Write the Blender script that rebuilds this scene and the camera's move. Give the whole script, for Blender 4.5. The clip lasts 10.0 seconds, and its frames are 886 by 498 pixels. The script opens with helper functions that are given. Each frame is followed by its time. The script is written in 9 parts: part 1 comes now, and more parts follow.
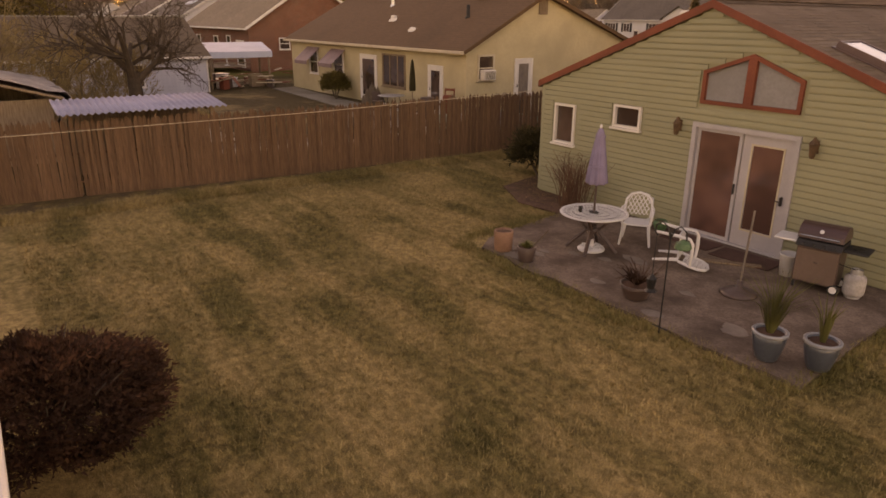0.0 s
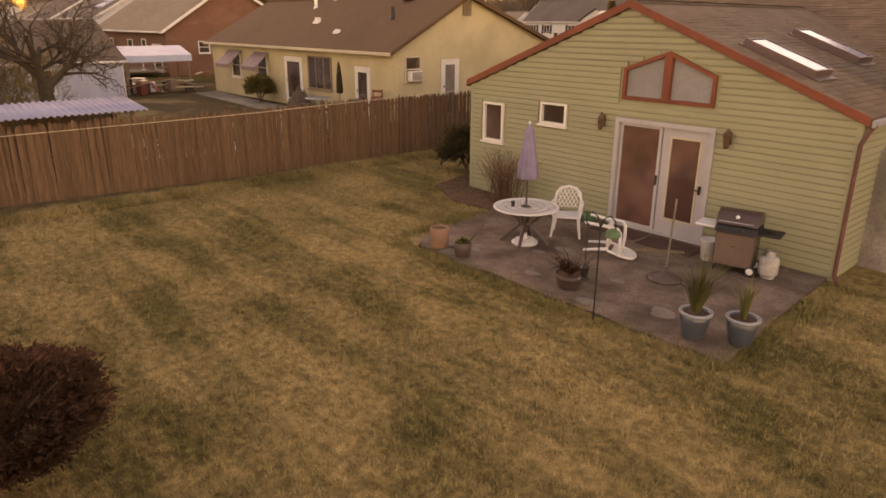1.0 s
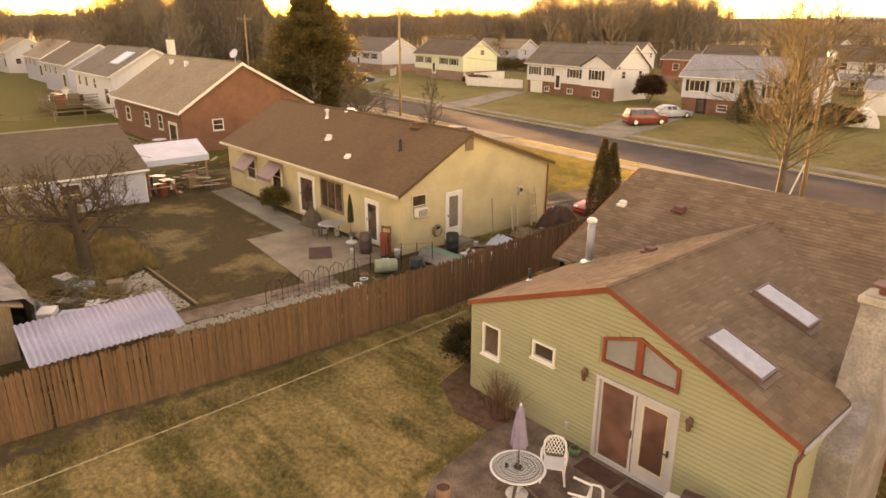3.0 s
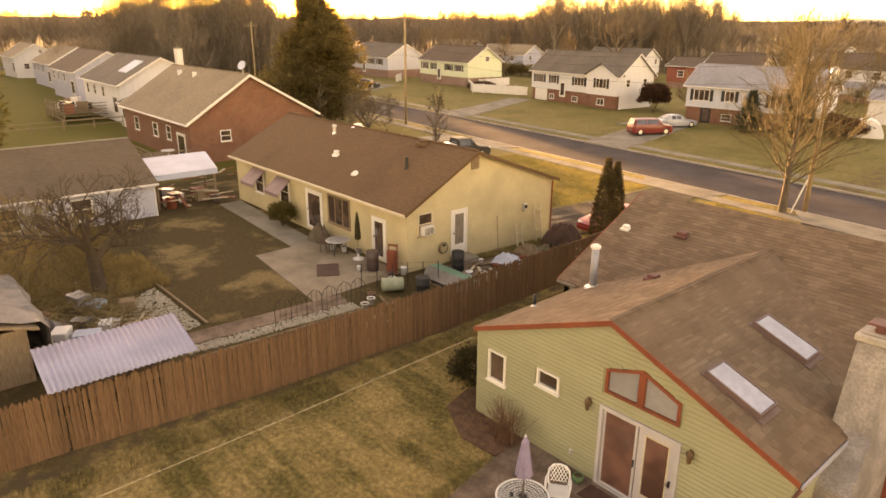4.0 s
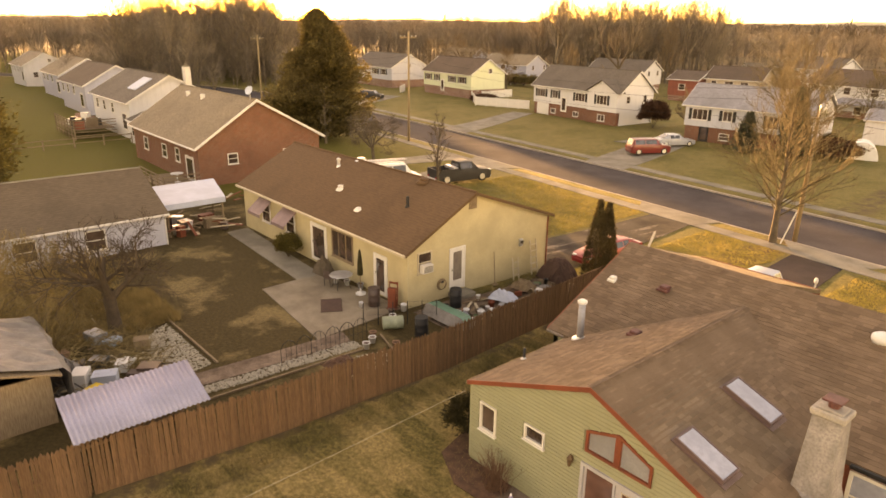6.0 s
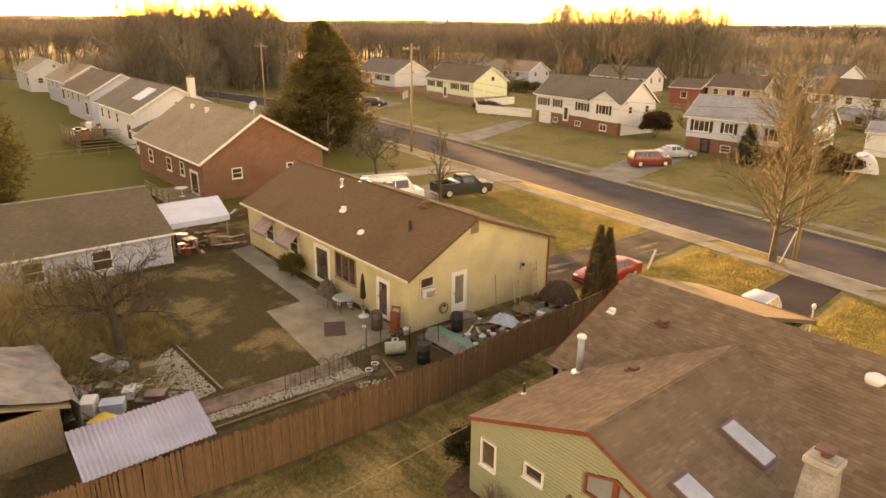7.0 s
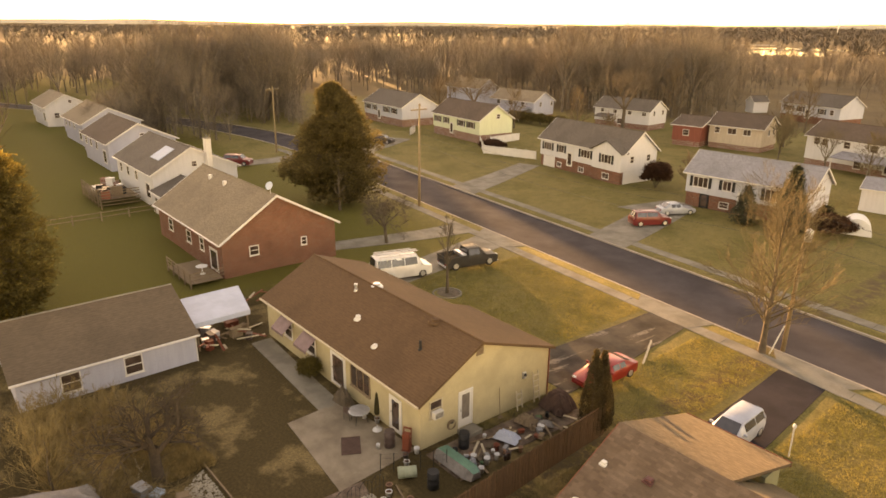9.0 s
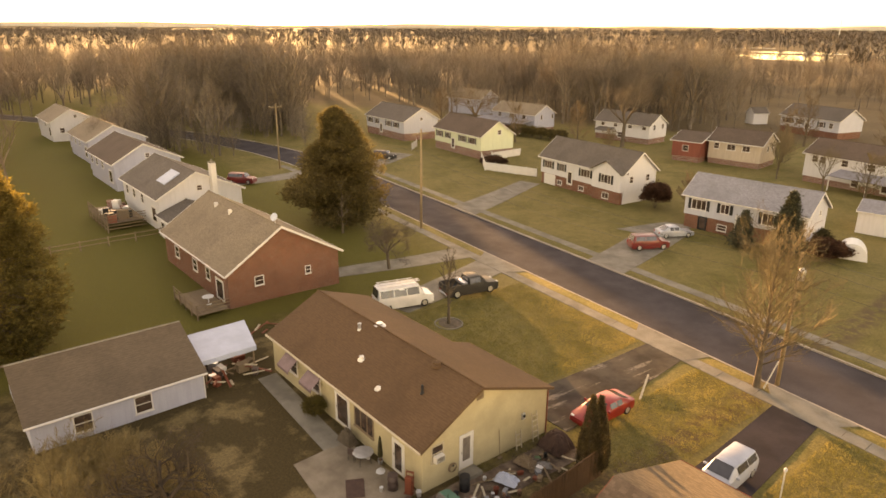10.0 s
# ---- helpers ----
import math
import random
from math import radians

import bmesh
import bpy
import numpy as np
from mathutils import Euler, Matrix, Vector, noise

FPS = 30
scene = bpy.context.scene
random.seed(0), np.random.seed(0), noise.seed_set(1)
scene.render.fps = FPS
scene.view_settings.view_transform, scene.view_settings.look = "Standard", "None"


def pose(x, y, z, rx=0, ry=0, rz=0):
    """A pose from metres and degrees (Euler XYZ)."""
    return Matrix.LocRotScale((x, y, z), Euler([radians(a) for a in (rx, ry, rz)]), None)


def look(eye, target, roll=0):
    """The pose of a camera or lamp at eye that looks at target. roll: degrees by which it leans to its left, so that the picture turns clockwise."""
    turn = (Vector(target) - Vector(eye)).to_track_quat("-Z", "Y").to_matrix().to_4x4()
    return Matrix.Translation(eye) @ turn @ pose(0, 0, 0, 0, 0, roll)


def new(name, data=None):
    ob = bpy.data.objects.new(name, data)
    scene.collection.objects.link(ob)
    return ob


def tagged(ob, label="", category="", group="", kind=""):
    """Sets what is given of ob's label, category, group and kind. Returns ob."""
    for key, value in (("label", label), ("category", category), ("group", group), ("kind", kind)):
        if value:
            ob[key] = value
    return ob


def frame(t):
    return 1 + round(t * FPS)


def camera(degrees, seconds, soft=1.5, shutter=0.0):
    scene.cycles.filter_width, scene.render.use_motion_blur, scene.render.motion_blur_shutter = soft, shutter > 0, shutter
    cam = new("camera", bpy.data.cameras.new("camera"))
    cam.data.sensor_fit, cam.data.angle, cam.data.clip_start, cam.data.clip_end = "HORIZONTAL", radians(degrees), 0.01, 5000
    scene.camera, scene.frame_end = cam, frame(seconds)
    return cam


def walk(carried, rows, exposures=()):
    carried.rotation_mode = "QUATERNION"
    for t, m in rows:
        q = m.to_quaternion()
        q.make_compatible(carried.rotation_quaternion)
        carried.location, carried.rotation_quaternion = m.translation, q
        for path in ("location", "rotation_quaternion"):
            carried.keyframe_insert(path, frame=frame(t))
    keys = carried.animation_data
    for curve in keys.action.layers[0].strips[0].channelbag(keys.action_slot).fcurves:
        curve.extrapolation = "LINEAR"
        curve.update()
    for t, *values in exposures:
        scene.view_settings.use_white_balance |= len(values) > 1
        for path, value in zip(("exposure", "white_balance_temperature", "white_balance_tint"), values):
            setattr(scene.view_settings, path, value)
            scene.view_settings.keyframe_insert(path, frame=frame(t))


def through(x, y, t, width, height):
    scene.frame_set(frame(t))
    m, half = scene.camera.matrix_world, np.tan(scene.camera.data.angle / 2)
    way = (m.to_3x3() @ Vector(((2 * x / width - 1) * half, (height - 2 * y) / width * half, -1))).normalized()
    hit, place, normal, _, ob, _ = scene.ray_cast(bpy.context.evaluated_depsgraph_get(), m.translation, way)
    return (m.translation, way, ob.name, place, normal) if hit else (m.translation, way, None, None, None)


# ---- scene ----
cam = camera(67.2, 10.0, soft=1.65)
PATH = [
    (0, (1.014, 0.528, 4.041), (-0.529, 1.618, 3.387), 0.5),
    (0.5, (1.004, 0.41, 3.993), (-0.431, 1.643, 3.344), 0.3),
    (1, (1.056, 0.374, 3.992), (-0.363, 1.627, 3.346), 0.3),
    (1.5, (1.144, 0.363, 4.853), (-0.279, 1.613, 4.21), 0.3),
    (2, (1.219, 0.331, 6.522), (-0.205, 1.578, 5.875), 0.2),
    (2.5, (1.216, 0.297, 8.276), (-0.208, 1.543, 7.628), 0.3),
    (3, (1.164, 0.266, 9.802), (-0.264, 1.509, 9.159), 0.2),
    (3.2, (1.167, 0.251, 10.105), (-0.266, 1.491, 9.467), 0.3),
    (4.5, (1.377, -0.038, 10.66), (-0.061, 1.196, 10.021), 0.3),
    (5, (1.674, -0.18, 10.749), (0.235, 1.053, 10.111), 0.4),
    (5.5, (1.935, -0.226, 11.876), (0.492, 1.005, 11.238), 0.5),
    (7, (1.939, -0.236, 13.929), (0.49, 0.987, 13.293), 0.7),
    (7.5, (2.043, -0.378, 15.507), (0.59, 0.84, 14.873), 0.7),
    (8, (2.151, -0.514, 17.35), (0.695, 0.701, 16.712), 0.7),
    (8.5, (2.191, -0.602, 19.093), (0.732, 0.61, 18.457), 0.5),
    (9, (2.241, -0.7, 20.861), (0.78, 0.509, 20.226), 0.5),
    (9.5, (2.353, -0.772, 22.551), (0.89, 0.435, 21.917), 0.4),
    (10, (2.445, -0.849, 23.643), (0.98, 0.356, 23.012), 0.4),
]
walk(cam, [(t, look(eye, target, roll)) for t, eye, target, roll in PATH],
     exposures=[(0, 2.42, 13600, 54), (1.0, 2.86, 14400, 52), (2.5, 3.4, 15900, 43), (5, 3.42, 17500, 40), (8, 3.24, 16800, 37), (10, 3.16, 15000, 36)])

# ---- world and sun ----
SUN_AZ = math.atan2(-0.922, 0.386)   # the way to the sun, from north towards east
SUN_EL = radians(4.0)
world = bpy.data.worlds.new("evening_sky")
scene.world = world
world.use_nodes = True
wn, wl = world.node_tree.nodes, world.node_tree.links
sky = wn.new("ShaderNodeTexSky")
sky.sky_type = 'NISHITA'
sky.sun_disc = False
sky.sun_elevation = SUN_EL
sky.sun_rotation = SUN_AZ % (2 * math.pi)
sky.altitude = 50
sky.air_density, sky.dust_density, sky.ozone_density = 0.7, 0.32, 0.3
wl.new(sky.outputs[0], wn["Background"].inputs[0])
wn["Background"].inputs[1].default_value = 0.15
sun_data = bpy.data.lights.new("sun", "SUN")
sun_data.energy, sun_data.angle, sun_data.color = 3.0, radians(0.6), (1.0, 0.8, 0.47)
sun = new("sun", sun_data)
way = Vector((math.sin(SUN_AZ) * math.cos(SUN_EL), math.cos(SUN_AZ) * math.cos(SUN_EL), math.sin(SUN_EL)))
sun.matrix_world = look(way * 100, (0, 0, 0))

# ---- materials ----
class Nodes:
    """A small node-graph writer for one material."""

    def __init__(self, name, rough=0.8, metal=0.0, spec=0.3):
        self.mat = bpy.data.materials.new(name)
        self.mat.use_nodes = True
        self.t = self.mat.node_tree
        self.b = self.t.nodes["Principled BSDF"]
        self.b.inputs["Roughness"].default_value = rough
        self.b.inputs["Metallic"].default_value = metal
        self.b.inputs["Specular IOR Level"].default_value = spec
        self.pos = self.t.nodes.new("ShaderNodeNewGeometry").outputs["Position"]

    def put(self, kind, **inputs):
        node = self.t.nodes.new(kind)
        for key, value in inputs.items():
            self.link(value, node.inputs[int(key[1:])])
        return node

    def link(self, value, socket):
        if isinstance(value, bpy.types.NodeSocket):
            self.t.links.new(value, socket)
        else:
            socket.default_value = value

    def math(self, op, a, b=0.0, clamp=False):
        node = self.t.nodes.new("ShaderNodeMath")
        node.operation, node.use_clamp = op, clamp
        self.link(a, node.inputs[0]), self.link(b, node.inputs[1])
        return node.outputs[0]

    def noise(self, scale, detail=4.0, rough=0.6, vec=None, stretch=None):
        vec = vec or self.pos
        if stretch:
            m = self.t.nodes.new("ShaderNodeMapping")
            self.link(vec, m.inputs[0])
            m.inputs["Rotation"].default_value = (0, 0, stretch[3] if len(stretch) > 3 else 0)
            m.inputs["Scale"].default_value = stretch[:3]
            vec = m.outputs[0]
        node = self.t.nodes.new("ShaderNodeTexNoise")
        self.link(vec, node.inputs["Vector"])
        node.inputs["Scale"].default_value, node.inputs["Detail"].default_value, node.inputs["Roughness"].default_value = scale, detail, rough
        return node.outputs["Fac"]

    def span(self, x, lo, hi, smooth=True):
        node = self.t.nodes.new("ShaderNodeMapRange")
        node.interpolation_type = 'SMOOTHSTEP' if smooth else 'LINEAR'
        self.link(x, node.inputs[0])
        node.inputs[1].default_value, node.inputs[2].default_value = lo, hi
        return node.outputs[0]

    def mix(self, fac, a, b, blend='MIX'):
        node = self.t.nodes.new("ShaderNodeMix")
        node.data_type, node.blend_type = 'RGBA', blend
        self.link(fac, node.inputs[0])
        for value, socket in ((a, node.inputs[6]), (b, node.inputs[7])):
            self.link(value if isinstance(value, bpy.types.NodeSocket) else (*value, 1.0), socket)
        return node.outputs[2]

    def axis(self, n, vec=None):
        node = self.t.nodes.new("ShaderNodeSeparateXYZ")
        self.link(vec or self.pos, node.inputs[0])
        return node.outputs[n]

    def random(self):
        return self.t.nodes.new("ShaderNodeObjectInfo").outputs["Random"]

    def island(self):
        return self.t.nodes.new("ShaderNodeNewGeometry").outputs["Random Per Island"]

    def bump(self, height, strength=0.3, distance=0.02):
        node = self.t.nodes.new("ShaderNodeBump")
        node.inputs["Strength"].default_value, node.inputs["Distance"].default_value = strength, distance
        self.link(height, node.inputs["Height"])
        old = self.b.inputs["Normal"].links
        if old:
            self.t.links.new(old[0].from_socket, node.inputs["Normal"])
        self.t.links.new(node.outputs[0], self.b.inputs["Normal"])

    def color(self, c):
        self.link(c, self.b.inputs["Base Color"])
        return self.mat


def shade(c, k):
    return tuple(min(1.0, v * k) for v in c)


def plain(name, c, rough=0.7, var=0.18, scale=1.5, fine=35.0, bump=0.15, metal=0.0, c2=None, spec=0.3, rand=0.0, isle=0.0):
    """A painted, cast or natural surface with broad staining and fine grain."""
    n = Nodes(name, rough, metal, spec)
    broad = n.span(n.noise(scale, 5), 0.3, 0.7)
    col = n.mix(broad, shade(c, 1 - var), c2 or shade(c, 1 + var))
    grain = n.noise(fine, 3)
    col = n.mix(n.span(grain, 0.35, 0.7), col, n.mix(0.5, col, shade(c, 1 - 1.6 * var)))
    if rand:
        col = n.mix(n.math('MULTIPLY', n.random(), rand), col, shade(c, 0.35))
    if isle:
        col = n.mix(n.math('MULTIPLY', n.island(), isle), col, shade(c, 0.35))
    if bump:
        n.bump(grain, bump, 0.01)
    return n.color(col)


def glass_dark(name, tint=(0.02, 0.022, 0.025), rough=0.05):
    n = Nodes(name, rough, 0.0, 0.8)
    col = n.mix(n.span(n.noise(0.9, 2), 0.35, 0.65), tint, shade(tint, 2.2))
    n.bump(n.noise(1.2, 1), 0.04, 0.02)
    return n.color(col)


def lapped(name, c, pitch=0.115, var=0.1, rough=0.55):
    """Lapped siding: courses of boards by relief, shade painted under each lap, weather streaks."""
    n = Nodes(name, rough)
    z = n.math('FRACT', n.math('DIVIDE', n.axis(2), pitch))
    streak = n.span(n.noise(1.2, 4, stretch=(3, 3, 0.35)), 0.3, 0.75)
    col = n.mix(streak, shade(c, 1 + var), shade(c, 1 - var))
    # dark line at the head of each course stands in for the lap's shadow
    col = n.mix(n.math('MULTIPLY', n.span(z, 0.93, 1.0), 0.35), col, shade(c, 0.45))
    n.bump(n.math('SUBTRACT', 1.0, z), 0.6, 0.015)
    return n.color(col)


def bricked(name, c, mortar=(0.4, 0.36, 0.32)):
    n = Nodes(name, 0.85)
    comb = n.t.nodes.new("ShaderNodeCombineXYZ")
    n.link(n.math('ADD', n.axis(0), n.axis(1)), comb.inputs[0])
    n.link(n.axis(2), comb.inputs[1])
    br = n.t.nodes.new("ShaderNodeTexBrick")
    n.link(comb.outputs[0], br.inputs["Vector"])
    br.inputs["Color1"].default_value, br.inputs["Color2"].default_value = (*shade(c, 0.75), 1), (*shade(c, 1.2), 1)
    br.inputs["Mortar"].default_value = (*mortar, 1)
    br.inputs["Scale"].default_value = 1.0
    br.inputs["Brick Width"].default_value, br.inputs["Row Height"].default_value, br.inputs["Mortar Size"].default_value = 0.21, 0.075, 0.008
    n.bump(br.outputs["Fac"], -0.4, 0.01)
    stain = n.span(n.noise(0.7, 4), 0.35, 0.75)
    return n.color(n.mix(n.math('MULTIPLY', stain, 0.35), br.outputs["Color"], shade(c, 0.5)))


def roofing(name, c, pitch=0.075, var=0.22):
    """Asphalt shingles seen from afar: courses with painted edge shade, blended tabs, dark streaks."""
    n = Nodes(name, 0.9, spec=0.2)
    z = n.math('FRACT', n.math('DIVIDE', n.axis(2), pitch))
    tabs = n.noise(2.2, 2, stretch=(1.4, 1.4, 13))
    col = n.mix(n.span(tabs, 0.35, 0.65), shade(c, 1 - var), shade(c, 1 + var))
    col = n.mix(n.math('MULTIPLY', n.span(n.noise(0.35, 4, stretch=(1, 1, 0.4)), 0.4, 0.75), 0.4), col, shade(c, 0.55))
    # each course painted darker where the butt above would shade it
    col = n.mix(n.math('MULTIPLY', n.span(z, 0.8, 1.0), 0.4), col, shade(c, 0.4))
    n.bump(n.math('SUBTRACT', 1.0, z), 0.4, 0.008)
    return n.color(col)


def yard_color(n):
    """Dormant lawn: straw with dull green streaks that run along the house."""
    straw, green, moss = (0.46, 0.315, 0.14), (0.105, 0.09, 0.026), (0.2, 0.155, 0.055)
    patch = n.span(n.noise(0.5, 6, 0.65), 0.4, 0.6)
    rows = n.span(n.noise(0.55, 5, 0.62, stretch=(0.3, 1.7, 1, -0.25)), 0.42, 0.58)
    both = n.math('ADD', n.math('MULTIPLY', patch, 0.5), n.math('MULTIPLY', rows, 0.6), clamp=True)
    fine = n.span(n.noise(7.0, 5, 0.7), 0.33, 0.68)
    dead = n.mix(fine, shade(straw, 0.62), shade(straw, 1.25))
    live = n.mix(fine, shade(green, 0.7), shade(moss, 1.1))
    return n.mix(both, live, dead), fine


def blade_material(name, k):
    n = Nodes(name, 0.85, spec=0.15)
    col, fine = yard_color(n)
    col = n.mix(n.island(), n.mix(0.5, col, (0.02, 0.016, 0.008)), n.mix(0.25, col, (0.5, 0.38, 0.2)))
    return n.color(n.mix(k, col, (0.1, 0.1, 0.03)))


def ground_material():
    n = Nodes("dormant_lawn", 0.95, spec=0.1)
    x, y = n.axis(0), n.axis(1)
    soil = (0.13, 0.09, 0.055)
    blades = n.noise(75.0, 3, 0.7)
    yard, fine = yard_color(n)
    # the front lawns across the road keep more green
    turf = n.span(n.noise(1.1, 6, 0.7), 0.36, 0.64)
    green = n.mix(fine, (0.088, 0.08, 0.022), (0.17, 0.15, 0.048))
    dry = n.mix(fine, (0.16, 0.125, 0.048), (0.29, 0.225, 0.095))
    far = n.mix(n.math('ADD', n.math('MULTIPLY', n.span(n.noise(0.16, 5), 0.3, 0.6), 0.65), n.math('MULTIPLY', turf, 0.4)), green, dry)
    col = n.mix(n.span(y, 24.0, 30.0), yard, far)
    # the yard behind the fence: worn soil and thin grass
    jit = n.math('MULTIPLY', n.math('SUBTRACT', n.noise(0.8, 4), 0.5), 4.0)
    behind = n.math('MULTIPLY', n.span(n.math('ADD', x, jit), -15.0, -17.0), n.span(n.math('ADD', y, jit), 26.5, 24.5))
    thin = n.mix(n.span(n.noise(0.35, 6), 0.5, 0.64), n.mix(fine, (0.06, 0.042, 0.02), (0.1, 0.07, 0.032)), n.mix(fine, (0.17, 0.12, 0.06), (0.28, 0.2, 0.1)))
    col = n.mix(behind, col, thin)
    lush = n.math('MULTIPLY', n.span(n.math('ADD', x, jit), -44.0, -49.0), n.span(n.math('ADD', y, jit), 48.0, 42.0))
    col = n.mix(lush, col, n.mix(fine, (0.1, 0.09, 0.02), (0.15, 0.13, 0.034)))
    # leaf litter under the woods
    away = n.math('ADD', n.math('ADD', n.math('MULTIPLY', x, -0.35), y), n.math('MULTIPLY', jit, 4.0))
    wood = n.mix(n.span(n.noise(0.03, 6), 0.3, 0.7), (0.13, 0.088, 0.052), (0.2, 0.14, 0.08))
    col = n.mix(n.span(away, 165.0, 185.0), col, wood)
    bare = n.math('MULTIPLY', n.math('MULTIPLY', n.span(x, -13.6, -15.2), n.span(x, -17.0, -16.0)), n.span(n.noise(1.2, 4), 0.35, 0.6))
    col = n.mix(bare, col, soil)
    col = n.mix(n.span(blades, 0.35, 0.7), n.mix(0.45, col, (0.03, 0.024, 0.012)), col)
    n.bump(n.noise(1.6, 4, 0.6), 0.6, 0.12)
    n.bump(n.noise(14.0, 5, 0.75), 0.7, 0.05)
    n.bump(blades, 0.7, 0.03)
    return n.color(col)


def wood_material(name, c, c2, var=0.3):
    """Weathered upright boards: each board its own tone, grain along z."""
    n = Nodes(name, 0.85, spec=0.2)
    grain = n.noise(6.0, 5, 0.6, stretch=(6, 6, 0.5))
    col = n.mix(n.span(grain, 0.3, 0.7), c, c2)
    col = n.mix(n.math('MULTIPLY', n.random(), var), col, shade(c, 0.4))
    col = n.mix(n.math('MULTIPLY', n.span(n.noise(1.1, 4), 0.5, 0.75), 0.35), col, shade(c2, 0.55))
    n.bump(grain, 0.35, 0.01)
    return n.color(col)


def see_through(n, col, share):
    """Lets part of the light through a thin surface."""
    tr = n.t.nodes.new("ShaderNodeBsdfTranslucent")
    n.link(col, tr.inputs[0])
    mx = n.t.nodes.new("ShaderNodeMixShader")
    mx.inputs[0].default_value = share
    n.t.links.new(n.b.outputs[0], mx.inputs[1]), n.t.links.new(tr.outputs[0], mx.inputs[2])
    n.t.links.new(mx.outputs[0], n.t.nodes["Material Output"].inputs[0])
    return n.color(col)


def leaf_material(name, c, var=0.45, through=0.55):
    n = Nodes(name, 0.75, spec=0.25)
    col = n.mix(n.island(), shade(c, 1 - var), shade(c, 1 + var))
    col = n.mix(n.span(n.noise(1.2, 3), 0.35, 0.7), col, shade(c, 0.6))
    return see_through(n, col, through)


M = {}
M['ground'] = ground_material()
M['asphalt'] = plain("asphalt", (0.062, 0.054, 0.058), 0.95, 0.25, 0.25, 60, 0.3, spec=0.06)
M['fresh_asphalt'] = plain("sealed_asphalt", (0.036, 0.03, 0.035), 0.95, 0.25, 0.4, 60, 0.25, spec=0.06)
def worn_drive():
    """Old asphalt with pale worn wheel tracks along the drive."""
    n = Nodes("old_asphalt", 0.95, spec=0.06)
    col = n.mix(n.span(n.noise(0.5, 5), 0.3, 0.7), (0.04, 0.033, 0.028), (0.085, 0.07, 0.058))
    tracks = n.math('MULTIPLY', n.span(n.noise(0.9, 4, 0.6, stretch=(1.5, 0.22, 1, 0.05)), 0.56, 0.63), n.span(n.noise(3.0, 3), 0.35, 0.55))
    col = n.mix(n.math('MULTIPLY', tracks, 0.8), col, (0.2, 0.17, 0.145))
    n.bump(n.noise(50, 3), 0.35, 0.01)
    return n.color(col)


M['old_asphalt'] = worn_drive()
M['concrete'] = plain("concrete", (0.2, 0.178, 0.148), 0.9, 0.25, 0.6, 40, 0.2, c2=(0.25, 0.225, 0.19), spec=0.1)
M['patio'] = plain("patio_concrete", (0.125, 0.086, 0.068), 0.9, 0.34, 1.3, 30, 0.25, c2=(0.22, 0.16, 0.126), spec=0.12)
M['kerb'] = plain("kerb_concrete", (0.33, 0.28, 0.235), 0.85, 0.18, 0.8, 40, 0.2)
M['siding'] = plain("pale_green_vinyl", (0.232, 0.228, 0.15), 0.5, 0.06, 0.8, 60, 0.05, rand=0.06)
M['rust'] = plain("rust_red_paint", (0.19, 0.047, 0.026), 0.6, 0.2, 2, 40, 0.1)
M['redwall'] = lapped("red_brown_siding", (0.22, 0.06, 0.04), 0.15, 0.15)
M['white'] = plain("white_paint", (0.56, 0.53, 0.5), 0.5, 0.06, 1.5, 40, 0.05)
M['whitep'] = plain("white_plastic", (0.52, 0.52, 0.53), 0.35, 0.05, 3, 60, 0.04)
M['glass'] = glass_dark("window_glass", (0.042, 0.027, 0.022))
M['frost'] = plain("frosted_gable_glass", (0.2, 0.2, 0.21), 0.3, 0.12, 1.2, 20, 0.03)
M['curtain'] = plain("drawn_curtain", (0.16, 0.13, 0.11), 0.9, 0.2, 3, 30, 0.2)
# pale bluish base colour stands in for sky mirrored in the panes
M['skyglass'] = plain("painted_sky_glass", (0.26, 0.28, 0.35), 0.12, 0.14, 0.9, 6, 0.02, spec=0.6)
M['dark'] = plain("dark_metal", (0.025, 0.024, 0.024), 0.45, 0.3, 4, 60, 0.1, metal=0.3)
M['black'] = plain("black_plastic", (0.02, 0.02, 0.022), 0.55, 0.25, 3, 40, 0.1)
M['flue_grey'] = plain("dull_flue_metal", (0.26, 0.26, 0.29), 0.5, 0.12, 4, 40, 0.08, metal=0.2)
M['steel'] = plain("galvanised_steel", (0.55, 0.56, 0.58), 0.35, 0.12, 4, 40, 0.08, metal=0.8)
M['chrome'] = plain("bright_metal", (0.7, 0.7, 0.7), 0.2, 0.08, 4, 40, 0.02, metal=1.0)
M['shingle'] = plain("brown_shingle", (0.155, 0.099, 0.066), 0.92, 0.14, 1.3, 70, 0.35, isle=0.5, c2=(0.19, 0.127, 0.09))
M['shingle_piece'] = plain("brown_shingle_tab", (0.152, 0.103, 0.07), 0.92, 0.14, 1.3, 70, 0.35, rand=0.5, c2=(0.185, 0.132, 0.096))
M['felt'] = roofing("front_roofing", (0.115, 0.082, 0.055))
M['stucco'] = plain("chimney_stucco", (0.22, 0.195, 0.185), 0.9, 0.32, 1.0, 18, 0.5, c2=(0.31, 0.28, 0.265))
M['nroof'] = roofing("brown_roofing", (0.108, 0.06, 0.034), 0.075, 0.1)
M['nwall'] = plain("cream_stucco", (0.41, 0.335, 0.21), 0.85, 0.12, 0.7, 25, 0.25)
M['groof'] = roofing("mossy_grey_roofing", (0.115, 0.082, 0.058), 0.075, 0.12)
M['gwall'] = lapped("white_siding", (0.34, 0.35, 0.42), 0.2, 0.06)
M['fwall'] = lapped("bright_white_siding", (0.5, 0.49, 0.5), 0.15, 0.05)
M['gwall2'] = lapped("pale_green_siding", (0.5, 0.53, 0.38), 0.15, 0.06)
